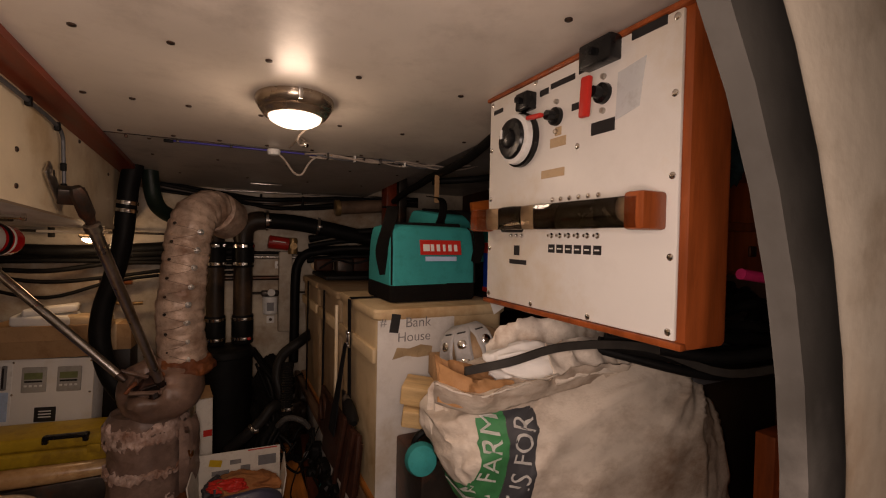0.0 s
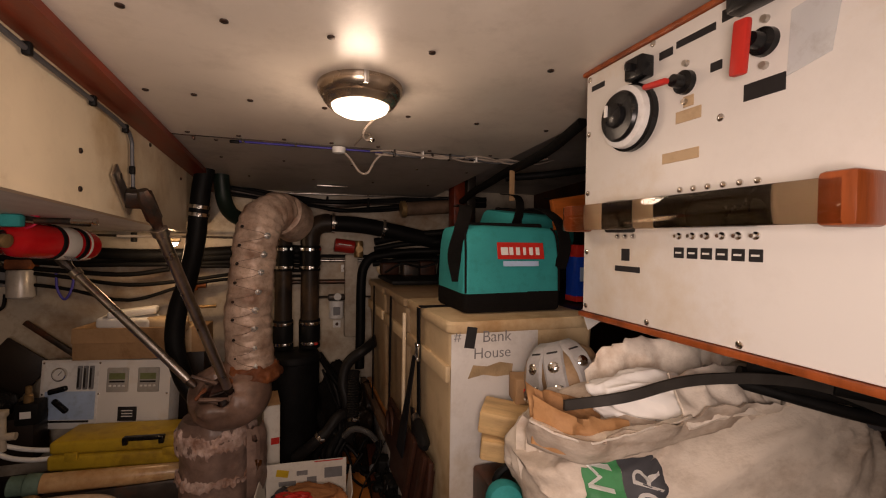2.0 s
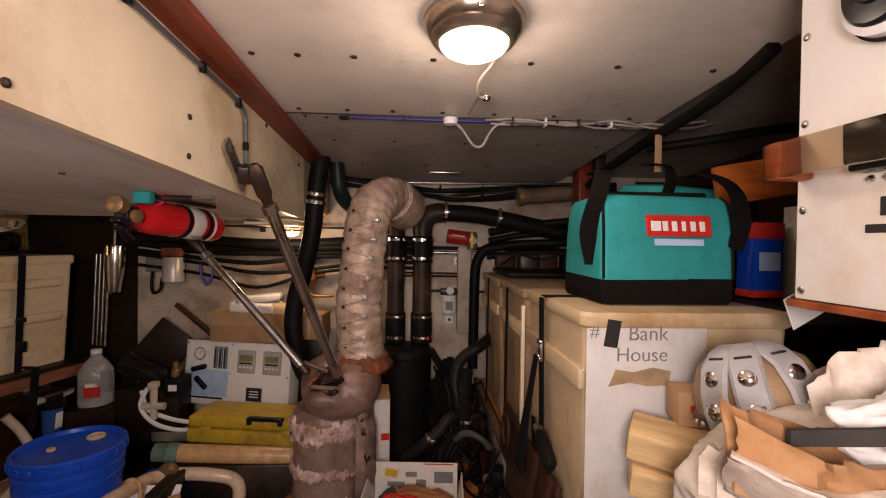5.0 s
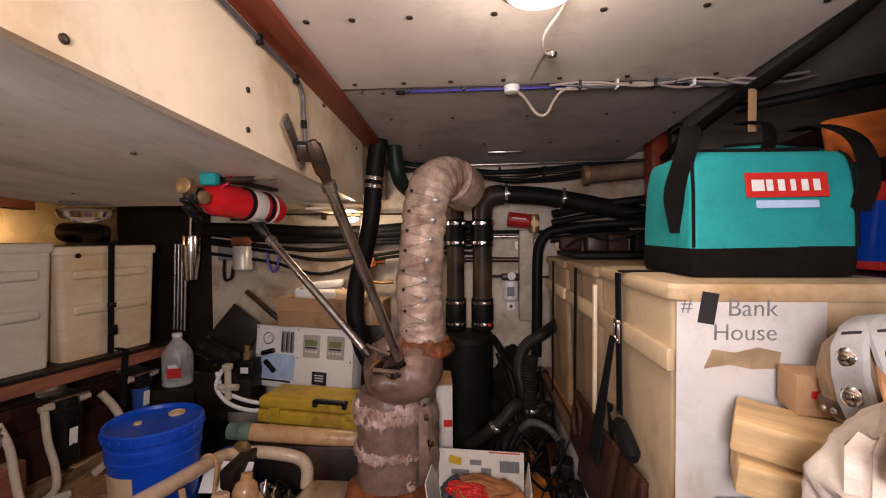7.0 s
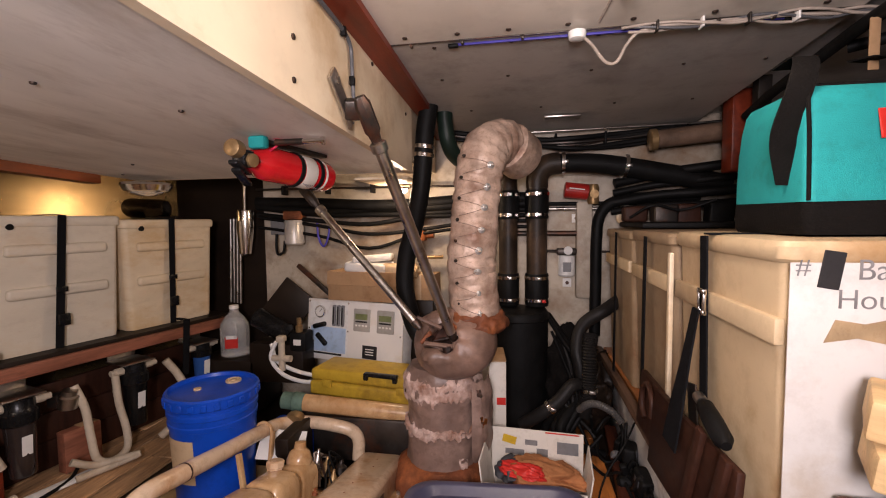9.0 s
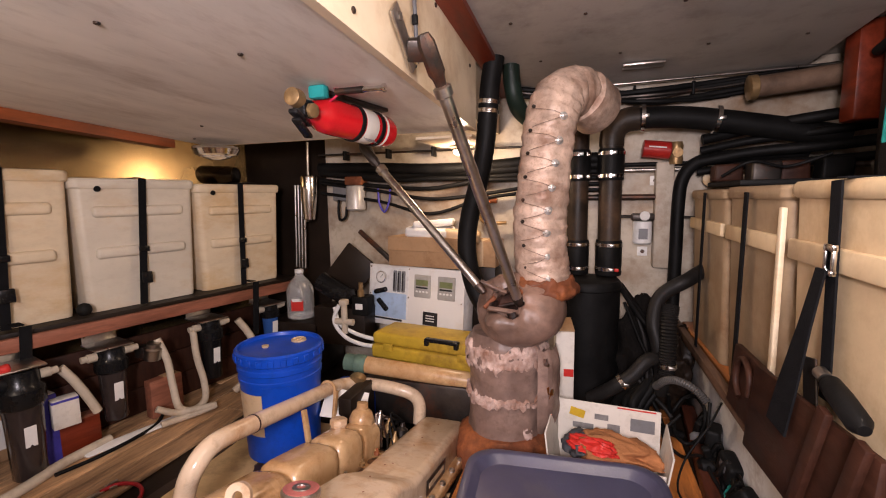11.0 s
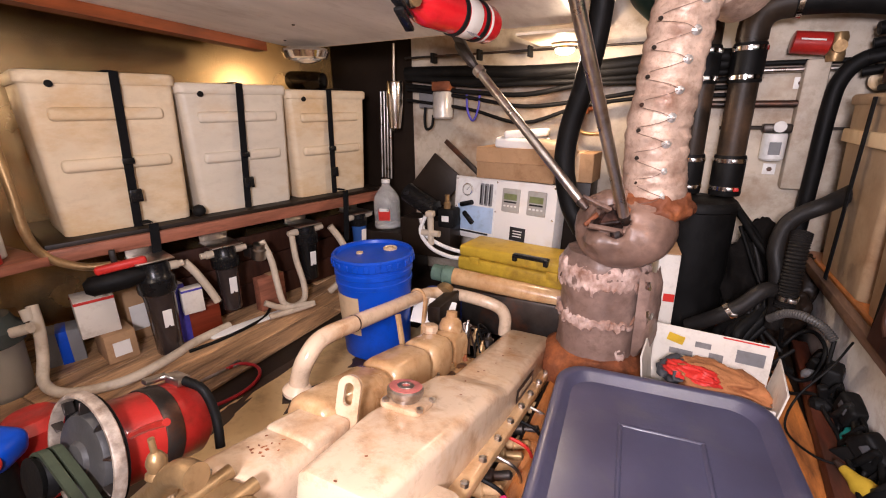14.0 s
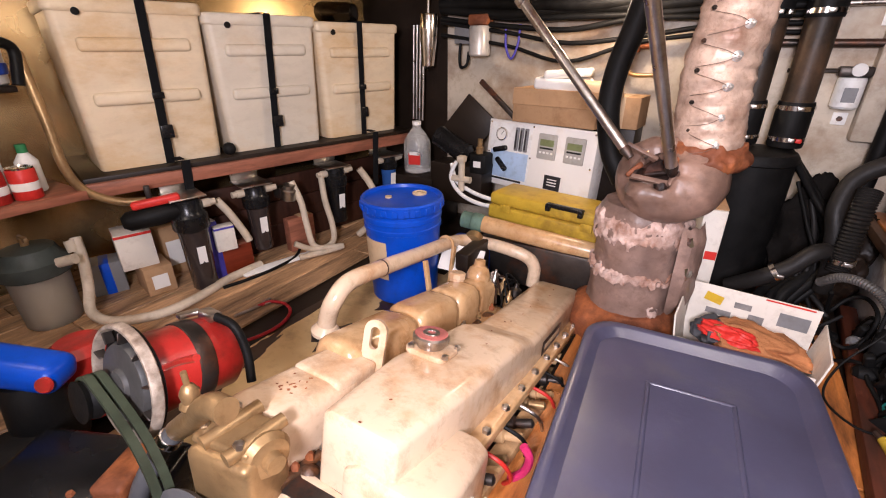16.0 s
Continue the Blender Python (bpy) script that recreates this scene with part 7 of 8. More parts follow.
hose([(-0.225, 2.47, 1.885), (-0.222, 2.47, 1.84), (-0.212, 2.48, 1.76), (-0.19, 2.54, 1.70), (-0.13, 2.70, 1.66), (-0.08, 2.88, 1.65)], 0.036, "dark green-black hose behind the jacket", paint("green_black_rubber", (0.010, 0.020, 0.014), 0.45, gloss=0.3, var=0.4, scale=10))
vv = thing("deck_fitting", pose(0.88, 2.72, 1.775), "grey wrapped pipe stub under the deck", "pipe")
part("pipe", rod((-0.16, 0, -0.012), (0.20, 0, 0.02), 0.042, seg=22), paint("brown_wrapped_pipe", (0.15, 0.095, 0.062), 0.6, var=0.4, scale=14, bump=0.5), vv)
part("collar", spun((-0.17, 0, -0.013), (0, 0, 0), [(0.040, 0), (0.050, 0.004), (0.050, 0.03), (0.042, 0.034)], 22), BRONZE, vv)
gp = solid("deck_block", bx(0.10, 0.10, 0.34, (1.02, 2.55, 1.755), 0.012), MAHOG, "dark red wooden post block under the deck", "block")
up = solid("deck_pillar", bx(0.05, 0.05, 0.62, (1.03, 2.40, 1.66), 0.006), DSTEEL, "dark steel pillar behind the batteries", "pillar")

random.seed(11)
lm = thing("cable_loom", Matrix.Identity(4), "bundle of black cables along the bulkhead top", "cables")
for k in range(7):
    z = 1.79 + 0.014 * (k % 3) - 0.012 * (k // 3)
    pts = [(-0.25, 2.84 - 0.012 * k, z + 0.05), (0.1, 2.83, z + 0.02 + random.uniform(-0.02, 0.01)), (0.35, 2.82 - 0.008 * k, z - 0.02 + random.uniform(-0.012, 0.012)), (0.6, 2.83, z + random.uniform(-0.015, 0.015)), (0.95, 2.82, z + 0.03), (1.3, 2.80, z + 0.04)]
    part("cable", tube(pts, 0.009 + 0.004 * (k % 2), 8, 5), BLACK if k % 4 else DSTEEL, lm)
part("rail", rod((0.05, 2.80, 1.838), (1.3, 2.80, 1.852), 0.006), STEEL, lm)
for k in range(5):
    part("tie", bx(0.012, 0.05, 0.06, (0.05 + k * 0.24, 2.825, 1.80), 0.004), BLACK, lm)
lm2 = thing("lower_loom", Matrix.Identity(4), "black hoses and cables crossing the bulkhead under the locker", "cables")
for k in range(6):
    z = 1.50 - 0.030 * k
    sag = (0.0, 0.0, 0.01, 0.02, 0.06, 0.085)[k]
    w = [random.uniform(-0.018, 0.018) for _ in range(4)]
    pts = [(-1.38, 2.80, z + 0.03 + w[0]), (-1.0, 2.80, z - sag * 0.3 + w[1]), (-0.70, 2.79 - abs(w[2]), z - sag + w[2]), (-0.42, 2.80, z - sag * 0.4 + w[3]), (-0.1, 2.81, z + 0.01), (0.15, 2.83, z + 0.01)]
    part("cable", tube(pts, (0.030, 0.024, 0.014, 0.012, 0.010, 0.009)[k], 10, 5), BLACK, lm2)
part("top_rail", rod((-1.38, 2.79, 1.585), (-0.1, 2.80, 1.578), 0.006), DSTEEL, lm2)
for k in range(5):
    part("tie", bx(0.014, 0.06, 0.05, (-1.2 + k * 0.26, 2.79, 1.575), 0.004), BLACK, lm2)
part("conduit", rod((0.0, 2.845, 1.478), (1.2, 2.845, 1.470), 0.010), BLACK, lm2)
part("conduit", rod((0.0, 2.845, 1.452), (1.2, 2.845, 1.444), 0.010), STEEL, lm2)
part("dark_pipe", rod((0.0, 2.84, 1.325), (0.42, 2.84, 1.322), 0.014), DSTEEL, lm2)
ol = thing("oil_filter", pose(-1.155, 2.80, 1.29), "white oil filter on a dark bracket", "filter")
part("canister", lathe([(0.046, -0.02), (0.054, -0.012), (0.054, 0.11), (0.050, 0.118), (0.02, 0.12)], 28), paint("grey_white_canister", (0.50, 0.47, 0.43), 0.3, metal=0.2, var=0.2, scale=10), ol)
part("head", bx(0.11, 0.08, 0.05, (0, 0.01, 0.145), 0.010), RUST, ol)
part("bracket", bx(0.10, 0.06, 0.09, (-0.10, 0.03, 0.08), 0.006), GREYP, ol)
part("drain", tube([(-0.11, 0, 0.04), (-0.115, 0, -0.03), (-0.10, -0.01, -0.075), (-0.065, -0.01, -0.06), (-0.06, 0, 0.0)], 0.008, 8), BLACK, ol)
part("blue_wire", tube([(0.14, 0, 0.10), (0.15, -0.01, 0.02), (0.18, -0.01, -0.03), (0.21, -0.01, 0.03), (0.215, 0, 0.12)], 0.006, 8), BLUETAPE, ol)
rv = thing("rusty_valve", pose(-0.42, 2.82, 1.32), "rusty valve with an orange handle", "valve")
part("body", join(lathe([(0.03, -0.03), (0.034, 0.0), (0.028, 0.03)], 12), spun((0, 0, 0), (1, 0, 0), [(0.018, -0.07), (0.018, 0.07)], 12)), RUST, rv)
part("handle", bx(0.02, 0.03, 0.045, (-0.02, -0.04, 0.0), 0.006), ORANGE, rv)
part("copper_pipe", tube([(-0.02, 0, -0.02), (-0.02, 0, -0.09), (0.02, 0, -0.12), (0.12, 0, -0.12)], 0.009, 10), BRONZE, rv)
lb = thing("leaning_board", Matrix.Identity(4), "dark boards leaning on the bulkhead", "board")
part("board", bx(0.22, 0.02, 0.24, (-1.16, 2.72, 0.93), 0.003, 2, (-8, 38, 0)), DARKP, lb)
part("batten", bx(0.025, 0.02, 0.30, (-1.02, 2.78, 1.06), 0.003, 2, (-6, -52, 0)), DSTEEL, lb)

# chrome rods and scoop hanging at the battery row's end
cr = thing("hanging_rods", Matrix.Identity(4), "chromed rods and a steel scoop hanging by the dark wall", "rods")
for k in range(4):
    x = -1.575 + k * 0.028
    part("rod", rod((x, 2.80 - 0.01 * k, 0.93), (x + 0.02, 2.80 - 0.01 * k, 1.42), 0.007), STEEL, cr)
part("scoop", spun((-1.455, 2.78, 1.20), (-1.44, 2.78, 1.55), [(0.010, 0), (0.034, 0.02), (0.046, 0.14), (0.048, 0.26), (0.046, 0.27)], 22), CHROME, cr)
part("handle", rod((-1.45, 2.78, 1.46), (-1.43, 2.76, 1.66), 0.007), STEEL, cr)

# ---- under the battery shelf: filters, hoses, boxes ----
def filter_housing(x, y, top, low, label, r=0.052, body=None):
    t = thing("water_filter", pose(x, y, low, 0, 0, 14.7 - 14.7 * 2), label, "filter housing", "filter housings under the shelf")
    h = top - low
    part("bowl", lathe([(r * 0.72, 0.0), (r * 0.80, 0.006), (r * 0.90, h * 0.55), (r * 0.95, h * 0.62), (r * 0.95, h * 0.66)], 26), body or SMOKE, t)
    part("head", lathe([(r * 1.02, h * 0.62), (r * 1.12, h * 0.64), (r * 1.12, h * 0.76), (r * 0.9, h * 0.80), (r * 0.85, h * 0.92), (r * 0.4, h * 0.93)], 26), BLACKG, t)
    part("bracket", bx(0.15, 0.13, 0.006, (-0.02, 0.0, h * 0.945), 0.002), STEEL, t, "bright steel bracket")
    part("bracket_back", bx(0.006, 0.12, 0.05, (-0.09, 0.0, h * 0.945 + 0.02), 0.002), STEEL, t)
    part("label", bx(0.003, 0.032, 0.075, (r * 0.88, 0.0, h * 0.38), 0.001, 1, (0, 6, 0)), PAPER, t)
    for s in (-1, 1):
        part("port", spun((0, s * r * 0.9, h * 0.84), (0, s, h * 0.84), [(0.017, 0), (0.017, 0.03), (0.013, 0.032), (0.013, 0.05)], 14), HOSEW, t)
    return t


filter_housing(-1.735, 1.475, 0.815, 0.40, "dark water filter housing on a steel bracket", 0.060)
filter_housing(-1.715, 1.765, 0.790, 0.47, "smoked brown water filter housing with a paper label", 0.052)
filter_housing(-1.620, 2.165, 0.795, 0.49, "black water filter housing on a steel bracket", 0.052, BLACKG)
filter_housing(-1.545, 2.50, 0.790, 0.56, "small filter housing with a blue bowl", 0.045, paint("blue_bowl", (0.03, 0.09, 0.30), 0.25))
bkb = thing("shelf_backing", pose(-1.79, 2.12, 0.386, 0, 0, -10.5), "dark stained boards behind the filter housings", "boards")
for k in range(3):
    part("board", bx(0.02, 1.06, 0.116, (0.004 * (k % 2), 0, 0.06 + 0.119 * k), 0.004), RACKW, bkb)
for x, y, z, sx, sy, sz, rz, m, lab in ((-1.715, 1.98, 0.50, 0.05, 0.14, 0.11, -10, SHELFW, "reddish wooden block behind the hoses"), (-1.79, 1.56, 0.60, 0.05, 0.07, 0.09, -8, BLUETAPE, "purple and white packet beside a filter")):
    o = thing("stowed_box", pose(x, y, 0.386, 0, 0, rz), lab, "box", "boxes stowed under the shelf")
    part("body", bx(sx, sy, z - 0.386 + sz / 2, (0, 0, (z - 0.386 + sz / 2) / 2), 0.004), m, o)
    part("flap", bx(sx * 0.96, sy * 0.5, 0.003, (0, sy * 0.2, z - 0.386 + sz / 2 + 0.002), 0.001), WCARD if m is BLUETAPE else CARD, o)
ppw = thing("pump_head", pose(-1.665, 1.90, 0.70), "small steel pump head between the filters", "pump")
part("body", spun((0, 0, -0.03), (0.02, 0, 0.06), [(0.02, 0), (0.034, 0.004), (0.034, 0.05), (0.026, 0.056), (0.026, 0.075)], 20), STEEL, ppw)
part("bracket", bx(0.05, 0.05, 0.05, (-0.045, 0.0, 0.0), 0.004), DSTEEL, ppw)
cst = solid("rag_strip", rough_up(bx(0.05, 0.34, 0.012, (0, 0, 0), 0.005, 3), 0.010, 14), PAPER, "pale folded rag along the plank edge", "rag", at=pose(-1.645, 1.78, 0.394, 0, 0, -14))
HW = "cream hoses under the shelf"
hose([(-1.66, 1.925, 0.75), (-1.62, 1.93, 0.66), (-1.60, 1.93, 0.54), (-1.58, 1.935, 0.445), (-1.56, 1.99, 0.415), (-1.57, 2.06, 0.43), (-1.60, 2.09, 0.50), (-1.62, 2.08, 0.62), (-1.63, 2.08, 0.74)], 0.015, "cream hose looped between the filters", HOSEW, HW)
hose([(-1.62, 1.86, 0.47), (-1.58, 1.92, 0.43), (-1.53, 2.0, 0.42), (-1.50, 2.05, 0.415), (-1.54, 1.98, 0.405), (-1.60, 1.86, 0.402)], 0.014, "cream hose end lying on the planks", HOSEW, HW)
hose([(-1.58, 2.30, 0.74), (-1.54, 2.33, 0.66), (-1.50, 2.33, 0.58), (-1.48, 2.29, 0.52), (-1.51, 2.26, 0.45), (-1.55, 2.22, 0.402)], 0.018, "cream hose bending behind the pail", HOSEW, HW)
hose([(-1.74, 1.60, 0.74), (-1.72, 1.63, 0.68), (-1.70, 1.66, 0.60), (-1.69, 1.68, 0.54)], 0.016, "grey-cream hose from the brown filter", HOSEW, HW)
hose([(-1.96, 1.17, 0.68), (-1.93, 1.16, 0.60), (-1.91, 1.14, 0.50), (-1.87, 1.11, 0.425), (-1.779, 1.125, 0.405), (-1.70, 1.20, 0.403), (-1.663, 1.29, 0.403), (-1.67, 1.42, 0.403), (-1.70, 1.557, 0.403), (-1.70, 1.72, 0.403)], 0.018, "dirty cream hose along the plank edge", HOSEW, HW)
hose([(-1.93, 1.19, 1.30), (-1.90, 1.19, 1.10), (-1.89, 1.19, 0.95), (-1.88, 1.22, 0.86), (-1.85, 1.30, 0.80), (-1.80, 1.40, 0.785)], 0.015, "brown copper pipe bending under the shelf", BRONZE, "pipes by the shelf")
hose([(-1.66, 1.50, 0.397), (-1.63, 1.62, 0.397), (-1.62, 1.75, 0.397), (-1.63, 1.86, 0.40), (-1.68, 1.95, 0.42)], 0.007, "thin dark cable on the planks", BLACK, "pipes by the shelf")
hose([(-1.10, 2.48, 0.80), (-1.12, 2.46, 0.72), (-1.05, 2.44, 0.65), (-0.94, 2.42, 0.625), (-0.84, 2.42, 0.625)], 0.010, "white hose looping below the panel", WHITE, HW)
hose([(-1.14, 2.50, 0.78), (-1.10, 2.48, 0.70), (-1.02, 2.48, 0.66), (-0.94, 2.47, 0.645), (-0.86, 2.46, 0.64)], 0.010, "white hose beside the panel", WHITE, HW)
tee = thing("white_tee", pose(-1.06, 2.46, 0.72), "white plastic pipe tee and valve", "fitting")
part("body", join(rod((0, 0, -0.06), (0, 0, 0.09), 0.016), rod((-0.05, 0, 0.0), (0.05, 0, 0.0), 0.016), bx(0.04, 0.04, 0.03, (0, 0, 0.10), 0.006)), HOSEW, tee)
ap = thing("black_pump", pose(-1.13, 2.56, 0.60), "black pump with brass fittings near the panel", "pump")
part("motor", spun((-0.14, 0.02, 0.30), (0.12, 0.0, 0.18), [(0.03, 0), (0.052, 0.006), (0.052, 0.20), (0.03, 0.22)], 24), BLACKG, ap)
part("head", bx(0.09, 0.09, 0.10, (0.13, -0.01, 0.19), 0.012), BLACK, ap)
part("fitting", spun((0.13, -0.03, 0.24), (0.14, -0.04, 0.5), [(0.018, 0), (0.018, 0.03), (0.012, 0.035), (0.012, 0.07)], 12), BRONZE, ap)
part("label", bx(0.04, 0.002, 0.03, (0.13, -0.056, 0.19), 0.0006, 1), PAPER, ap)
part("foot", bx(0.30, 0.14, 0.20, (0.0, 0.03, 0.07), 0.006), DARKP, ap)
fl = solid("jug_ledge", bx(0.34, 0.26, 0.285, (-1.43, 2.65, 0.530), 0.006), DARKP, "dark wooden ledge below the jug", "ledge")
bp = thing("bronze_pipe", Matrix.Identity(4), "tan exchanger pipe with a green end fitting", "pipe")
part("tube", rod((-0.80, 2.19, 0.625), (-0.30, 2.24, 0.580), 0.036, seg=24), ENGG, bp)
part("end_fitting", spun((-0.90, 2.18, 0.634), (-0.70, 2.20, 0.616), [(0.026, 0), (0.036, 0.006), (0.036, 0.05), (0.040, 0.055), (0.040, 0.09), (0.037, 0.10)], 20), paint("verdigris", (0.10, 0.16, 0.12), 0.6, var=0.4, scale=14), bp)
part("cap", spun((-0.82, 2.15, 0.57), (-0.80, 2.05, 0.55), [(0.04, 0), (0.042, 0.01), (0.040, 0.04), (0.02, 0.044)], 20), BRONZE, bp)
part("cradle", bx(0.5, 0.10, 0.19, (-0.56, 2.24, 0.475), 0.01), DSTEEL, bp)
pp = solid("loose_paper", bx(0.17, 0.12, 0.002, (0, 0, 0), 0.0005, 1), PAPER, "white papers tucked behind the pipe", "paper", at=pose(-0.80, 2.00, 0.535, 38, 10, 20))
wd = solid("wood_wedge", bx(0.06, 0.20, 0.24, (-0.78, 2.06, 0.46), 0.01, 2), DARKP, "dark block behind the engine", "block")
bl2 = solid("blue_pad", bx(0.20, 0.12, 0.16, (-0.865, 2.20, 0.46), 0.03, 3), BLUE, "blue plastic container behind the pail", "container")

# left corner: strainer, cans, cartons, red tool
sr = thing("sea_strainer", pose(-2.0, 1.04, 0.385), "grey sea strainer with a translucent bowl", "strainer")
sr.scale = (0.86, 0.86, 0.92)
part("bowl", lathe([(0.09, 0.0), (0.098, 0.01), (0.105, 0.20), (0.105, 0.22)], 30), clear("clouded_bowl", (0.72, 0.70, 0.62), 0.4), sr)
part("core", lathe([(0.060, 0.012), (0.065, 0.20), (0.02, 0.205)], 24), HOSEW, sr)
part("head", lathe([(0.118, 0.215), (0.124, 0.225), (0.124, 0.27), (0.105, 0.285), (0.09, 0.32), (0.03, 0.33)], 30), paint("grey_green_cast", (0.045, 0.055, 0.05), 0.5, var=0.3), sr)
part("wing_nut", join(rod((0, 0, 0.32), (0, 0, 0.36), 0.014), bx(0.08, 0.016, 0.024, (0, 0, 0.355), 0.006)), BRONZE, sr)
part("outlet", join(rod((0.10, 0.05, 0.26), (0.17, 0.09, 0.28), 0.020), rod((0.06, 0.13, 0.27), (0.045, 0.13, 0.315), 0.024)), HOSEW, sr)
lg = thing("can_ledge", Matrix.Identity(4), "dark brown ledge holding cans", "shelf")
part("board", bx(0.40, 0.72, 0.03, (-2.06, 0.86, 0.845), 0.004), SHELFW, lg)
part("upper_board", bx(0.34, 0.60, 0.02, (-2.10, 0.86, 1.195), 0.004), DARKP, lg)
for x, y, m, lab in ((-1.925, 1.085, REDPL, "red labelled metal paint can"), (-1.93, 1.005, REDP, "red and white labelled can"), (-1.95, 0.92, BRONZE, "brown metal can without a label")):
    c = thing("can", pose(x, y, 0.861), lab, "can", "cans on the ledge")
    part("body", lathe([(0.036, 0.0), (0.038, 0.003), (0.038, 0.095), (0.036, 0.098)], 24), m, c)
    part("label", lathe([(0.0383, 0.03), (0.0386, 0.031), (0.0386, 0.055), (0.0383, 0.056)], 24), PAPER, c)
    part("lid", lathe([(0.036, 0.097), (0.037, 0.103), (0.030, 0.104), (0.028, 0.100), (0.003, 0.100)], 24), CHROME, c)
for x, y, h, m, lab in ((-2.00, 1.13, 0.16, GREENP, "small white bottle with a green cap"), (-2.03, 1.04, 0.18, WHITE, "plain white plastic bottle on the ledge")):
    c = thing("bottle", pose(x, y, 0.861), lab, "bottle", "bottles on the ledge")
    part("body", lathe([(0.028, 0), (0.032, 0.005), (0.032, h * 0.65), (0.014, h * 0.82), (0.012, h * 0.84)], 20), WHITE if m is GREENP else m, c)
    part("cap", lathe([(0.015, h * 0.83), (0.015, h), (0.004, h * 1.01)], 16), m, c)
pl = thing("white_pail", pose(-2.02, 1.08, 1.206), "white pail with a blue band", "bucket")
part("body", lathe([(0.085, 0), (0.09, 0.005), (0.10, 0.17), (0.104, 0.172), (0.104, 0.185), (0.098, 0.187), (0.09, 0.18)], 30), WHITE, pl)
part("band", lathe([(0.0945, 0.03), (0.0955, 0.031), (0.0975, 0.062), (0.0965, 0.063)], 30), BLUE, pl)
part("hose_coil", tube([(0.11, -0.05, 0.02), (0.125, 0.0, 0.08), (0.12, 0.05, 0.12), (0.10, 0.10, 0.10), (0.11, 0.08, 0.0)], 0.016, 10), BLACK, pl)
rt = thing("red_power_tool", pose(-1.76, 1.36, 0.70, 0, 0, 60), "black and red hand tool under the shelf", "tool")
part("body", spun((-0.10, 0, 0.03), (0.12, 0.02, 0.05), [(0.02, 0), (0.036, 0.02), (0.040, 0.12), (0.026, 0.20), (0.014, 0.23)], 18), BLACK, rt)
part("red_grip", bx(0.16, 0.035, 0.03, (0.02, 0.0, 0.095), 0.010, 3, (0, -6, 0)), REDPL, rt)
part("hanger", bx(0.02, 0.02, 0.10, (0, 0.03, 0.10), 0.004), DARKP, rt)
for x, y, z, sx, sy, sz, rz, m, lab in ((-1.925, 1.375, 0.386, 0.15, 0.105, 0.118, -12, CARD, "brown carton with a white printed label"), (-1.955, 1.345, 0.505, 0.13, 0.125, 0.150, -18, WCARD, "white carton with a red top edge"),
                                        (-2.03, 1.515, 0.386, 0.13, 0.13, 0.225, -10, CARD, "plain brown cardboard carton on planks"), (-2.075, 1.265, 0.386, 0.11, 0.115, 0.135, -22, GREYP, "grey and blue small box"),
                                        (-1.775, 1.635, 0.386, 0.05, 0.17, 0.13, -14, MAHOG, "reddish wooden box between the filters"), (-1.74, 1.60, 0.518, 0.05, 0.08, 0.11, -20, WCARD, "white and purple packet")):
    t = thing("small_carton", pose(x, y, z, 0, 0, rz), lab, "box", "cartons on the planks")
    part("body", bx(sx, sy, sz, (0, 0, sz / 2), 0.003), m, t)
    if m is CARD:
        part("label", bx(0.002, sy * 0.55, sz * 0.5, (sx / 2 + 0.0006, 0.0, sz * 0.45), 0.0005, 1), PAPER, t)
    elif m is WCARD:
        part("edge_band", bx(sx * 1.01, sy * 1.01, 0.012, (0, 0, sz - 0.008), 0.002), REDPL if sz > 0.12 else BLUETAPE, t)
    elif m is GREYP:
        part("blue_band", bx(sx * 1.02, sy * 0.3, sz * 1.01, (0, 0, sz / 2), 0.002), BLUE, t)
    else:
        part("rim", bx(sx * 1.03, sy * 1.02, 0.010, (0, 0, sz), 0.002), SHELFW, t)
wl2 = thing("wire_loop", Matrix.Identity(4), "red cable loop lying on the planks", "cable")
part("cable", tube([(-1.42, 1.485, 0.392), (-1.40, 1.53, 0.395), (-1.34, 1.55, 0.392), (-1.28, 1.52, 0.392), (-1.245, 1.45, 0.392), (-1.25, 1.36, 0.392), (-1.30, 1.25, 0.392)], 0.0065, 8), paint("dark_red_cable", (0.28, 0.012, 0.015), 0.4), wl2)
wr = thing("wrench", pose(-1.425, 1.45, 0.389, 0, 0, -8), "steel wrench on the planks", "wrench")
part("shaft", bx(0.016, 0.12, 0.006, (0, 0, 0.003), 0.002), STEEL, wr)
part("jaw", join(bx(0.034, 0.022, 0.008, (0, 0.068, 0.004), 0.003), bx(0.010, 0.022, 0.008, (0.013, 0.086, 0.004), 0.002), bx(0.010, 0.022, 0.008, (-0.013, 0.086, 0.004), 0.002)), STEEL, wr)

# blue hand pump head and dark machinery ahead of the engine
bh = thing("blue_pump_head", pose(-1.30, 0.790, 0.575, 0, 0, 35), "blue plastic pump head with a round red button", "pump")
part("head", bx(0.20, 0.10, 0.075, (0, 0, 0.06), 0.030, 4, (0, 14, 0)), BLUE, bh)
part("button", spun((0.08, -0.045, 0.045), (0.09, -0.2, 0.10), [(0.019, 0), (0.020, 0.003), (0.017, 0.008), (0.005, 0.009)], 20), REDP, bh)
part("base", lathe([(0.07, -0.17), (0.075, -0.16), (0.06, 0.0), (0.05, 0.03)], 22), BLACK, bh)
part("red_can", lathe([(0.07, -0.17), (0.075, -0.16), (0.075, 0.02), (0.05, 0.04)], 24, (0.03, 0.13, 0)), REDP, bh)
gb = thing("gear_housing", Matrix.Identity(4), "black greasy machinery ahead of the engine", "machinery")
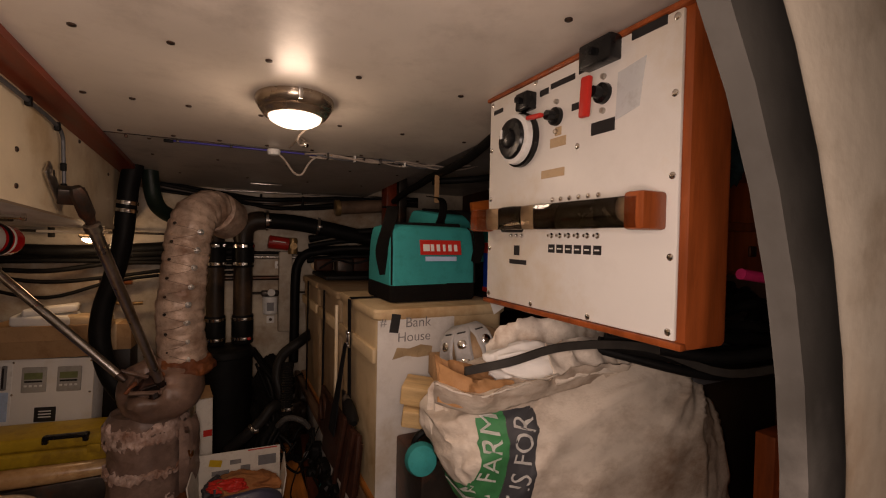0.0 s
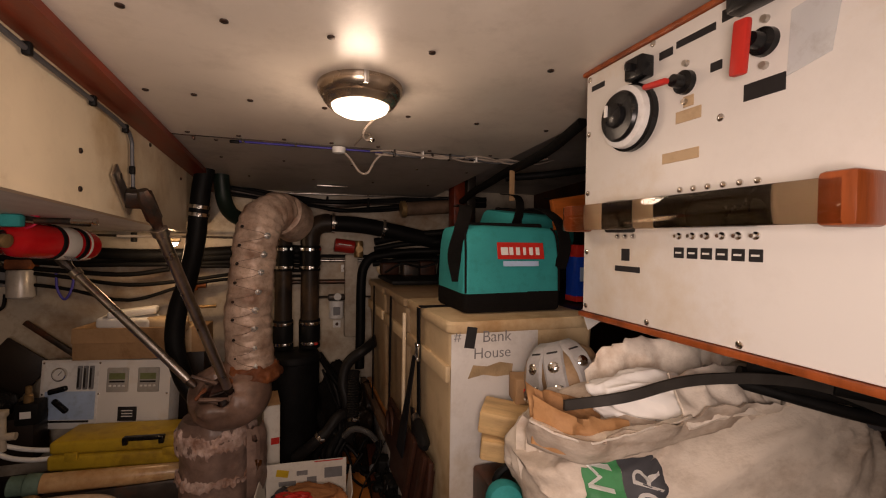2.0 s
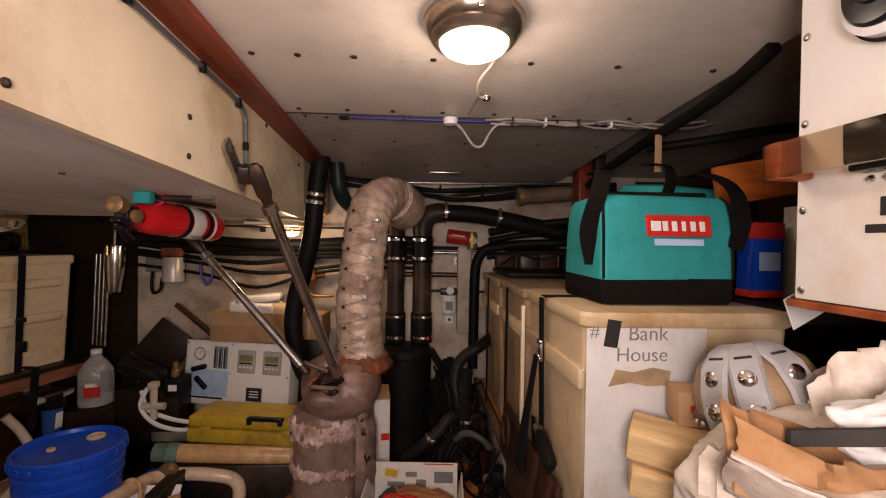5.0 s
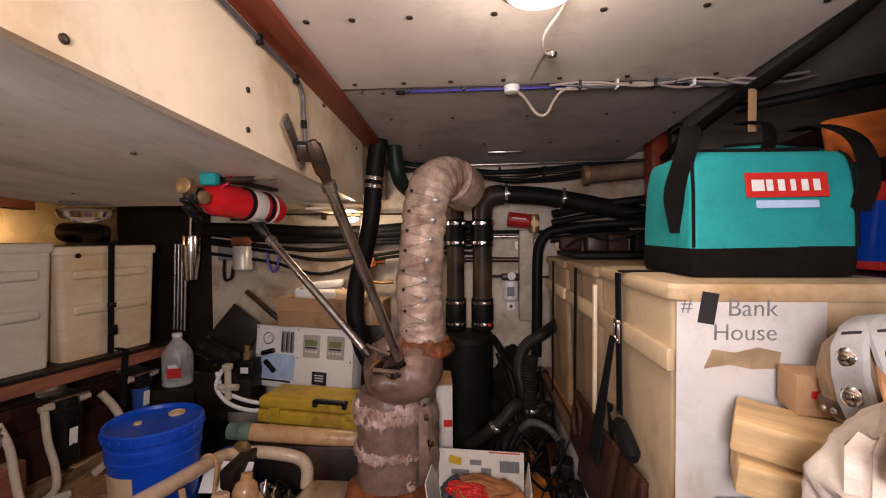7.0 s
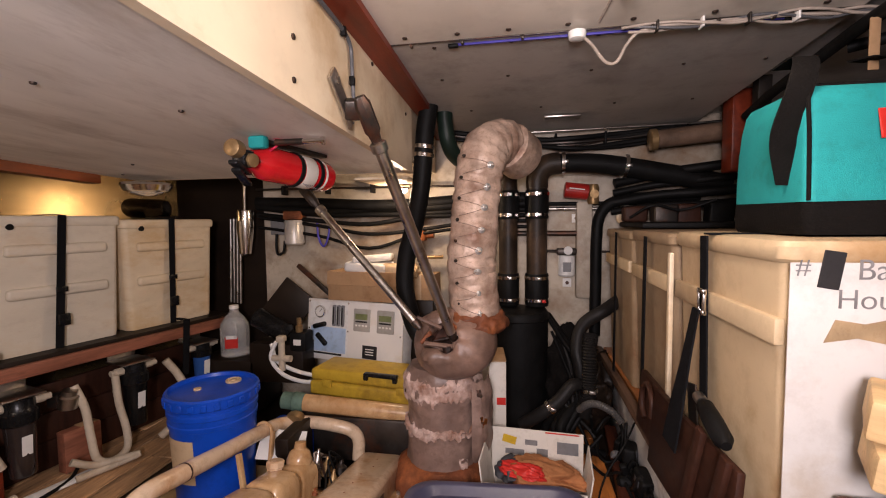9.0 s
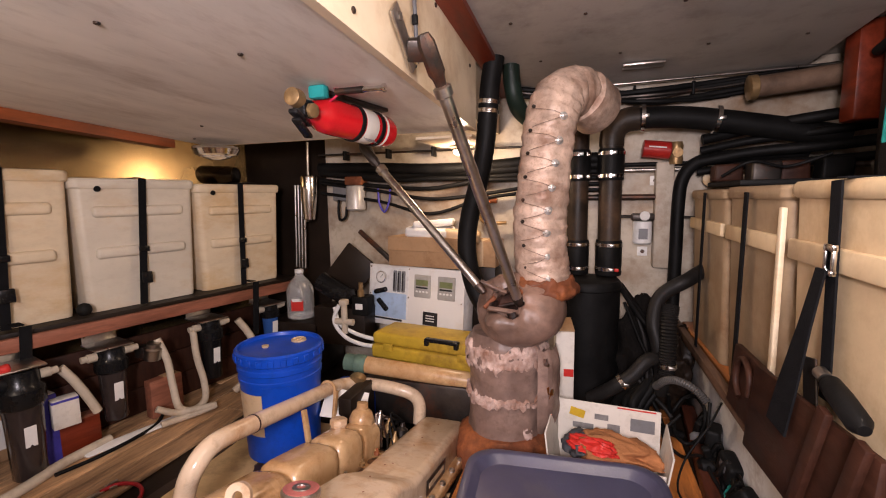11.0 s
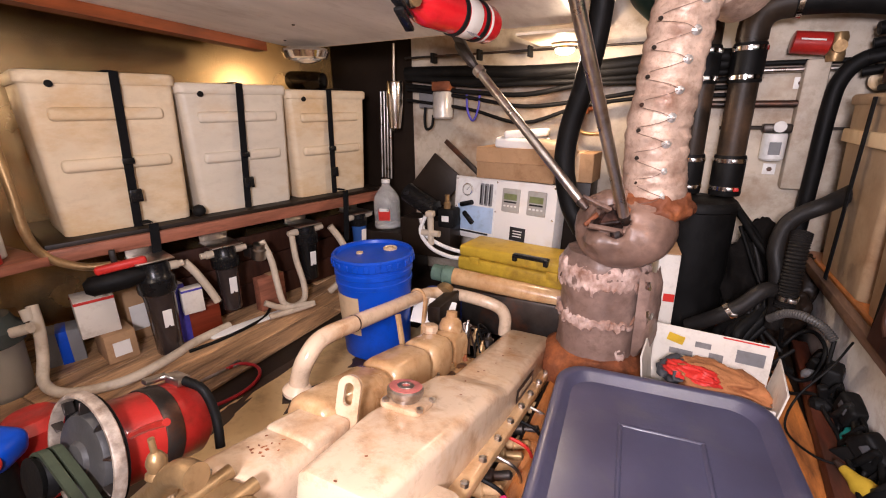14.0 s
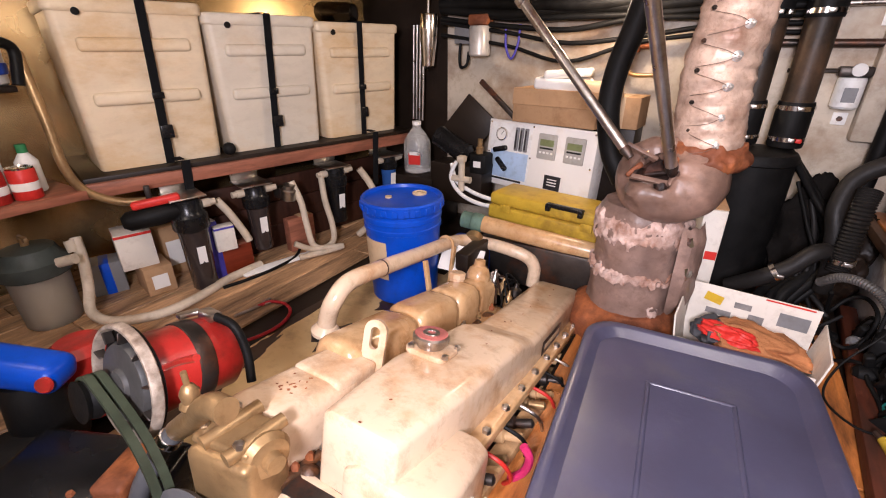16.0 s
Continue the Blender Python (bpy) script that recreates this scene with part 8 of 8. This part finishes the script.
part("drum", rough_up(lathe([(0.10, 0.20), (0.115, 0.22), (0.115, 0.44), (0.085, 0.46), (0.08, 0.50), (0.02, 0.51)], 28, (-1.25, 0.70, -0.02)), 0.004, 12), BLACK, gb)
part("crate", rough_up(bx(0.34, 0.20, 0.26, (-1.00, 0.755, 0.40), 0.02, 3, (0, 6, 28)), 0.006, 10), BLACKG, gb)
part("rusty_edge", rough_up(bx(0.06, 0.12, 0.05, (-0.90, 0.80, 0.535), 0.012, 3, (0, 0, 28)), 0.012, 22), RUST, gb)
part("casting", rough_up(bx(0.30, 0.22, 0.30, (-0.82, 0.68, 0.36), 0.03, 3, (0, 8, 20)), 0.006, 10), BLACKG, gb)
part("shaft", rod((-1.0, 0.72, 0.50), (-0.72, 0.70, 0.48), 0.03), DSTEEL, gb)
for k in range(5):
    part("nut", spun((-0.95 + k * 0.06, 0.72 - 0.01 * k, 0.505), (-0.95 + k * 0.06, 0.72, 0.6), [(0.012, 0), (0.012, 0.014), (0.006, 0.03)], 6), STEEL if k % 2 else RUST, gb)
part("rag_white", rough_up(bx(0.10, 0.08, 0.04, (-0.92, 0.60, 0.53), 0.015, 3), 0.012, 18), PAPER, gb)

# cans, brackets and bags behind the tool bag; hose under the deck edge
bc = thing("aerosol_box", pose(1.115, 1.50, 1.366), "blue and red boxed can beside the tool bag", "box")
part("body", bx(0.085, 0.07, 0.205, (0, 0, 0.103), 0.006), BLUE, bc)
part("red_top", bx(0.087, 0.072, 0.045, (0, 0, 0.183), 0.004), REDPL, bc)
part("red_base", bx(0.087, 0.072, 0.022, (0, 0, 0.012), 0.004), REDPL, bc)
part("print", bx(0.06, 0.001, 0.05, (0, -0.0362, 0.10), 0.0003, 1), LTBLUE, bc)
bk = thing("paper_stack", pose(1.235, 1.48, 1.366), "tall tan booklet with printed lines", "booklet")
part("body", bx(0.09, 0.06, 0.25, (0, 0, 0.126), 0.003), WCARD, bk)
for k in range(9):
    part("line", bx(0.06, 0.001, 0.007, (0, -0.0306, 0.04 + k * 0.022), 0.0003, 1), INKG, bk)
ow = solid("varnished_board", bx(0.60, 0.03, 0.12, (1.35, 1.60, 1.735), 0.006, 2, (0, -10, 0)), paint("orange_varnish", (0.50, 0.13, 0.025), 0.3, var=0.3, scale=6, stretch=(1, 6, 6), coat=0.3), "orange varnished board behind the bags", "board")
ob = solid("support_ledge", bx(0.82, 1.5, 0.03, (1.30, 2.02, 1.345), 0.004), DARKP, "dark ledge beside the battery boxes", "ledge")
hose([(0.925, 1.24, 1.935), (0.935, 1.42, 1.895), (0.94, 1.60, 1.875), (0.95, 1.78, 1.868), (0.96, 2.0, 1.845), (0.975, 2.2, 1.83), (1.0, 2.45, 1.80)], 0.017, "black ribbed hose under the deck edge", BLACK)
hose([(1.0, 1.9, 1.86), (1.15, 1.80, 1.87), (1.35, 1.75, 1.90), (1.6, 1.7, 1.92)], 0.016, "black cable loom crossing under the deck", BLACK)
for k in range(4):
    hose([(0.56, 2.80 - 0.02 * k, 1.43 + 0.045 * k), (0.75, 2.74, 1.455 + 0.05 * k), (0.95, 2.70 - 0.02 * k, 1.46 + 0.055 * k), (1.25, 2.66, 1.48 + 0.06 * k)], 0.017 + 0.005 * (k % 2), "black hose running over the aft batteries", BLACK, "hoses over the aft batteries")
hs2 = thing("tan_strap", Matrix.Identity(4), "tan webbing tab hanging from the hose", "strap")
part("tab", bx(0.022, 0.004, 0.12, (0.93, 1.70, 1.80), 0.001), CARD, hs2)
dk = thing("dark_bag", pose(1.05, 1.95, 1.36), "black canvas bag behind the tool bag", "bag")
part("body", rough_up(bx(0.42, 0.30, 0.30, (0, 0, 0.15), 0.06, 4), 0.02, 7), BLKCAN, dk)
part("zip", bx(0.30, 0.012, 0.008, (0, -0.05, 0.303), 0.003), DSTEEL, dk)
bgx = solid("battery_top_pad", bx(0.40, 0.40, 0.02, (0.76, 2.42, 1.370), 0.006), BLACK, "black rubber mat on the battery boxes", "mat")
pg = thing("pressure_gauge", pose(0.62, 2.82, 1.40), "cream round gauge above the batteries", "gauge")
part("case", spun((0, 0, 0), (0, -1, 0), [(0.035, 0), (0.036, 0.012), (0.030, 0.018)], 24), POLY, pg)
part("stub", bx(0.14, 0.05, 0.05, (0.10, 0.02, 0.02), 0.008), BULK, pg)
# Shapeless dark lumps filling in for clutter on top of the boxes.
cx = thing("aft_clutter", Matrix.Identity(4), "dark brown and black clutter with wires on the aft battery boxes", "clutter")
for k in range(4):
    part("lump", rough_up(bx(0.10, 0.08, 0.07 + 0.01 * k, (0.62 + k * 0.11, 2.60 - 0.05 * (k % 2), 1.415), 0.012, 3), 0.006, 14), (RACKW, DSTEEL, RACKW, BLACK)[k], cx)
part("wire", tube([(0.58, 2.5, 1.40), (0.66, 2.45, 1.45), (0.78, 2.48, 1.43), (0.90, 2.45, 1.47)], 0.006, 8), BLACK, cx)

# coils and boards behind the switch panel
for k in range(4):
    a0 = 0.4 * k
    hose([(1.32 + (0.13 + 0.02 * k) * math.cos(a0 + a), 0.62 + 0.03 * k + 0.02 * math.sin(3 * a), 1.36 + (0.075 + 0.012 * k) * math.sin(a0 + a)) for a in [0.55 * n for n in range(12)]], 0.014 + 0.003 * (k % 2), "black hose coiled beside the switch panel", BLACK, "coiled hoses by the switch panel", seg=10)
hose([(1.10, 0.52, 1.52), (1.25, 0.50, 1.50), (1.40, 0.50, 1.47), (1.62, 0.50, 1.44)], 0.012, "bright pink cable beside the switch panel", bpy.data.materials["pink_plastic"], "cables by the switch panel")
hose([(0.98, 0.62, 1.345), (1.10, 0.54, 1.335), (1.24, 0.48, 1.37), (1.42, 0.46, 1.50), (1.60, 0.45, 1.62)], 0.014, "dark cable sagging under the switch panel", BLACK, "cables by the switch panel")
def drawer_bank(at, w, h, rows, label):
    """Teak drawer fronts in a frame, with square dark pulls."""
    t = thing("drawer_cabinet", at, label, "cabinet", "teak drawer cabinets by the hull")
    part("body", bx(w, 0.05, h, (w / 2, 0.03, h / 2), 0.004), TEAK, t)
    n = int(w / 0.24)
    for r in range(rows):
        for k in range(n):
            dw, dh = w / n - 0.03, h / rows - 0.025
            d = part("drawer", bx(dw, 0.020, dh, ((k + 0.5) * w / n, -0.002, (r + 0.5) * h / rows), 0.005), TEAK, t)
            part("pull", bx(0.034, 0.010, 0.034, ((k + 0.5) * w / n, -0.016, (r + 0.5) * h / rows), 0.005), DSTEEL, d)
    return t


drawer_bank(pose(1.12, 0.76, 1.49), 0.57, 0.44, 3, "varnished teak drawer cabinet under the deck")
drawer_bank(pose(1.40, 0.585, 0.62), 0.29, 0.46, 3, "varnished teak drawers beside the feed sack")
part("post", bx(0.05, 0.05, 1.35, (0.03, 0.235, 0.66), 0.006), TEAK, bpy.data.objects["drawer_cabinet.001"])
gm = thing("metal_box", pose(1.44, 0.80, 1.21), "grey painted metal box below the coiled hoses", "box")
part("body", bx(0.48, 0.24, 0.15, (0, 0, 0.075), 0.008), DGREY, gm)
for k in range(4):
    part("bolt", spun((-0.18 + k * 0.12, -0.12, 0.03), (-0.18 + k * 0.12, -0.2, 0.03), [(0.007, 0), (0.006, 0.006)], 8), STEEL, gm)
part("foot", bx(0.40, 0.20, 0.594, (0.02, 0.02, -0.297), 0.006), DARKP, gm)
jk = crumple("hanging_jacket", pose(1.09, 0.56, 1.835, 0, 0, 20), 0.05, 0.05, 0.13, paint("dark_teal_cloth", (0.008, 0.022, 0.026), 0.85, var=0.3), "dark teal jacket hanging under the deck", "jacket", 12.0, 0.5, 2.0)
for k in range(5):
    hose([(0.90, 0.66 + 0.02 * k, 1.40 - 0.018 * k), (1.10, 0.60, 1.40 - 0.03 * k), (1.30, 0.57 + 0.01 * k, 1.38 - 0.03 * k), (1.50, 0.60, 1.34 - 0.02 * k), (1.68, 0.70, 1.36)], 0.011 + 0.003 * (k % 2), "black cable running under the switch panel", BLACK, "cables by the switch panel")

# drills and cables heaped below the right shelf
random.seed(21)
for k, (x, y, z, m, lab) in enumerate(((0.515, 2.12, 0.43, BLACK, "black power tool below the shelf"), (0.525, 2.32, 0.43, GREYP, "grey power tool below the shelf"), (0.518, 1.94, 0.43, TEAL, "teal and black drill below the shelf"), (0.505, 1.75, 0.43, YELLOW, "yellow and black drill below the shelf"))):
    t = thing("power_tool", pose(x, y, z, 0, 0, 40 * k) @ Matrix.Scale(0.78, 4), lab, "power tool", "power tools on the floor")
    part("body", spun((-0.07, 0, 0), (0.09, 0, 0.02), [(0.018, 0), (0.034, 0.015), (0.036, 0.10), (0.022, 0.13), (0.014, 0.17)], 16), m, t)
    part("grip", bx(0.035, 0.032, 0.11, (-0.03, 0.01, 0.045), 0.010, 3, (20, -18, 0)), BLACK, t)
    part("chuck", rod((0.085, 0, 0.019), (0.125, 0, 0.024), 0.014, 0.009), DSTEEL, t)
hose([(0.52, 2.25, 0.60), (0.505, 2.20, 0.50), (0.49, 2.15, 0.46), (0.488, 2.08, 0.44), (0.495, 1.98, 0.438), (0.49, 1.85, 0.438), (0.475, 1.70, 0.437)], 0.006, "black lead tangled on the floor", BLACK, "leads on the floor")
hose([(0.44, 2.30, 0.52), (0.38, 2.28, 0.44), (0.43, 2.22, 0.40), (0.47, 2.16, 0.445), (0.505, 2.10, 0.46), (0.515, 2.02, 0.45)], 0.006, "black lead tangled on the floor", BLACK, "leads on the floor")

for k in range(7):
    y = 2.36 - 0.10 * k
    hose([(0.53, y, 0.396), (0.525, y - 0.03, 0.46), (0.515, y - 0.05, 0.52), (0.50, y - 0.02, 0.46), (0.52, y + 0.06, 0.42), (0.535, y + 0.02, 0.50), (0.525, y - 0.09, 0.47), (0.51, y - 0.14, 0.405)], 0.006 + 0.003 * (k % 2), "black lead bunched against the white board", BLACK if k % 3 else HOSED, "leads on the floor")
for k, (x, y, z) in enumerate(((0.525, 2.20, 0.50), (0.528, 2.03, 0.49), (0.522, 1.85, 0.49))):
    t = thing("charger", pose(x, y, z, 20 * k, 0, 30 * k - 20), "black battery charger in the heap of leads", "charger", "chargers below the shelf")
    part("body", rough_up(bx(0.050, 0.085, 0.075, (0, 0, 0), 0.014, 3), 0.005, 20), BLACK, t)
    part("plate", bx(0.052, 0.04, 0.03, (0, 0, 0.01), 0.004), DGREY, t)
    part("foot", bx(0.03, 0.05, 0.09, (0, 0, -0.06), 0.006), BLACK, t)

# dark heap of bags and hoses at the bulkhead's foot
crumple("black_sack", pose(0.34, 2.68, 0.60, 0, 0, 20), 0.12, 0.11, 0.22, BLKCAN, "black canvas sack slumped at the bulkhead", "bag", 15.0, 0.45, 2.0)
crumple("black_sack", pose(0.47, 2.66, 0.54, 0, 12, -10), 0.08, 0.12, 0.17, DARKP, "dark oily bundle beside the battery shelf", "bag", 18.0, 0.5, 2.2)
for k in range(5):
    hose([(0.20 + 0.05 * k, 2.78 - 0.02 * k, 0.98 - 0.07 * k), (0.30 + 0.04 * k, 2.58, 0.84 - 0.05 * k), (0.42 - 0.03 * k, 2.46, 0.66 - 0.03 * k), (0.34 - 0.03 * k, 2.40 - 0.02 * k, 0.50), (0.26 + 0.05 * k, 2.36, 0.405)], 0.012 + 0.005 * (k % 3), "black hose tangled at the bulkhead's foot", BLACK, "tangled hoses at the bulkhead")
hose([(0.52, 2.12, 0.66), (0.47, 2.06, 0.60), (0.40, 2.02, 0.50), (0.37, 1.94, 0.44), (0.42, 1.86, 0.43), (0.49, 1.82, 0.45)], 0.0032, "black power lead looping over the beam", BLACK, "leads on the floor")

# ---- planks ----
def planks(parent, x0, x1, y0, y1, w, top, material, rnd, th=0.014):
    rnd = random.Random(rnd)
    base = mesh_of("plank", bx(w - 0.006, 1.0, th, (0, 0, 0), 0.0025, 1), material)
    n = int((x1 - x0) / w)
    for i in range(n):
        y = y0 - rnd.uniform(0, 0.5)
        while y < y1:
            L = rnd.uniform(0.7, 1.1)
            a, b = max(y, y0), min(y + L, y1)
            if b - a > 0.05:
                o = new("plank", base)
                o.matrix_basis = Matrix.Translation((x0 + (i + 0.5) * w, (a + b) / 2, top - th / 2 + rnd.uniform(-0.0012, 0.0012))) @ Matrix.Diagonal((1, b - a - 0.004, 1, 1))
                o.parent = parent
            y += L


planks(plank_floor, -2.40, -1.25, 0.12, 2.85, 0.115, 0.386, PLANK, 5)
planks(right_floor, -0.31, 0.57, 1.0, 2.85, 0.11, 0.386, RPLANK, 6)
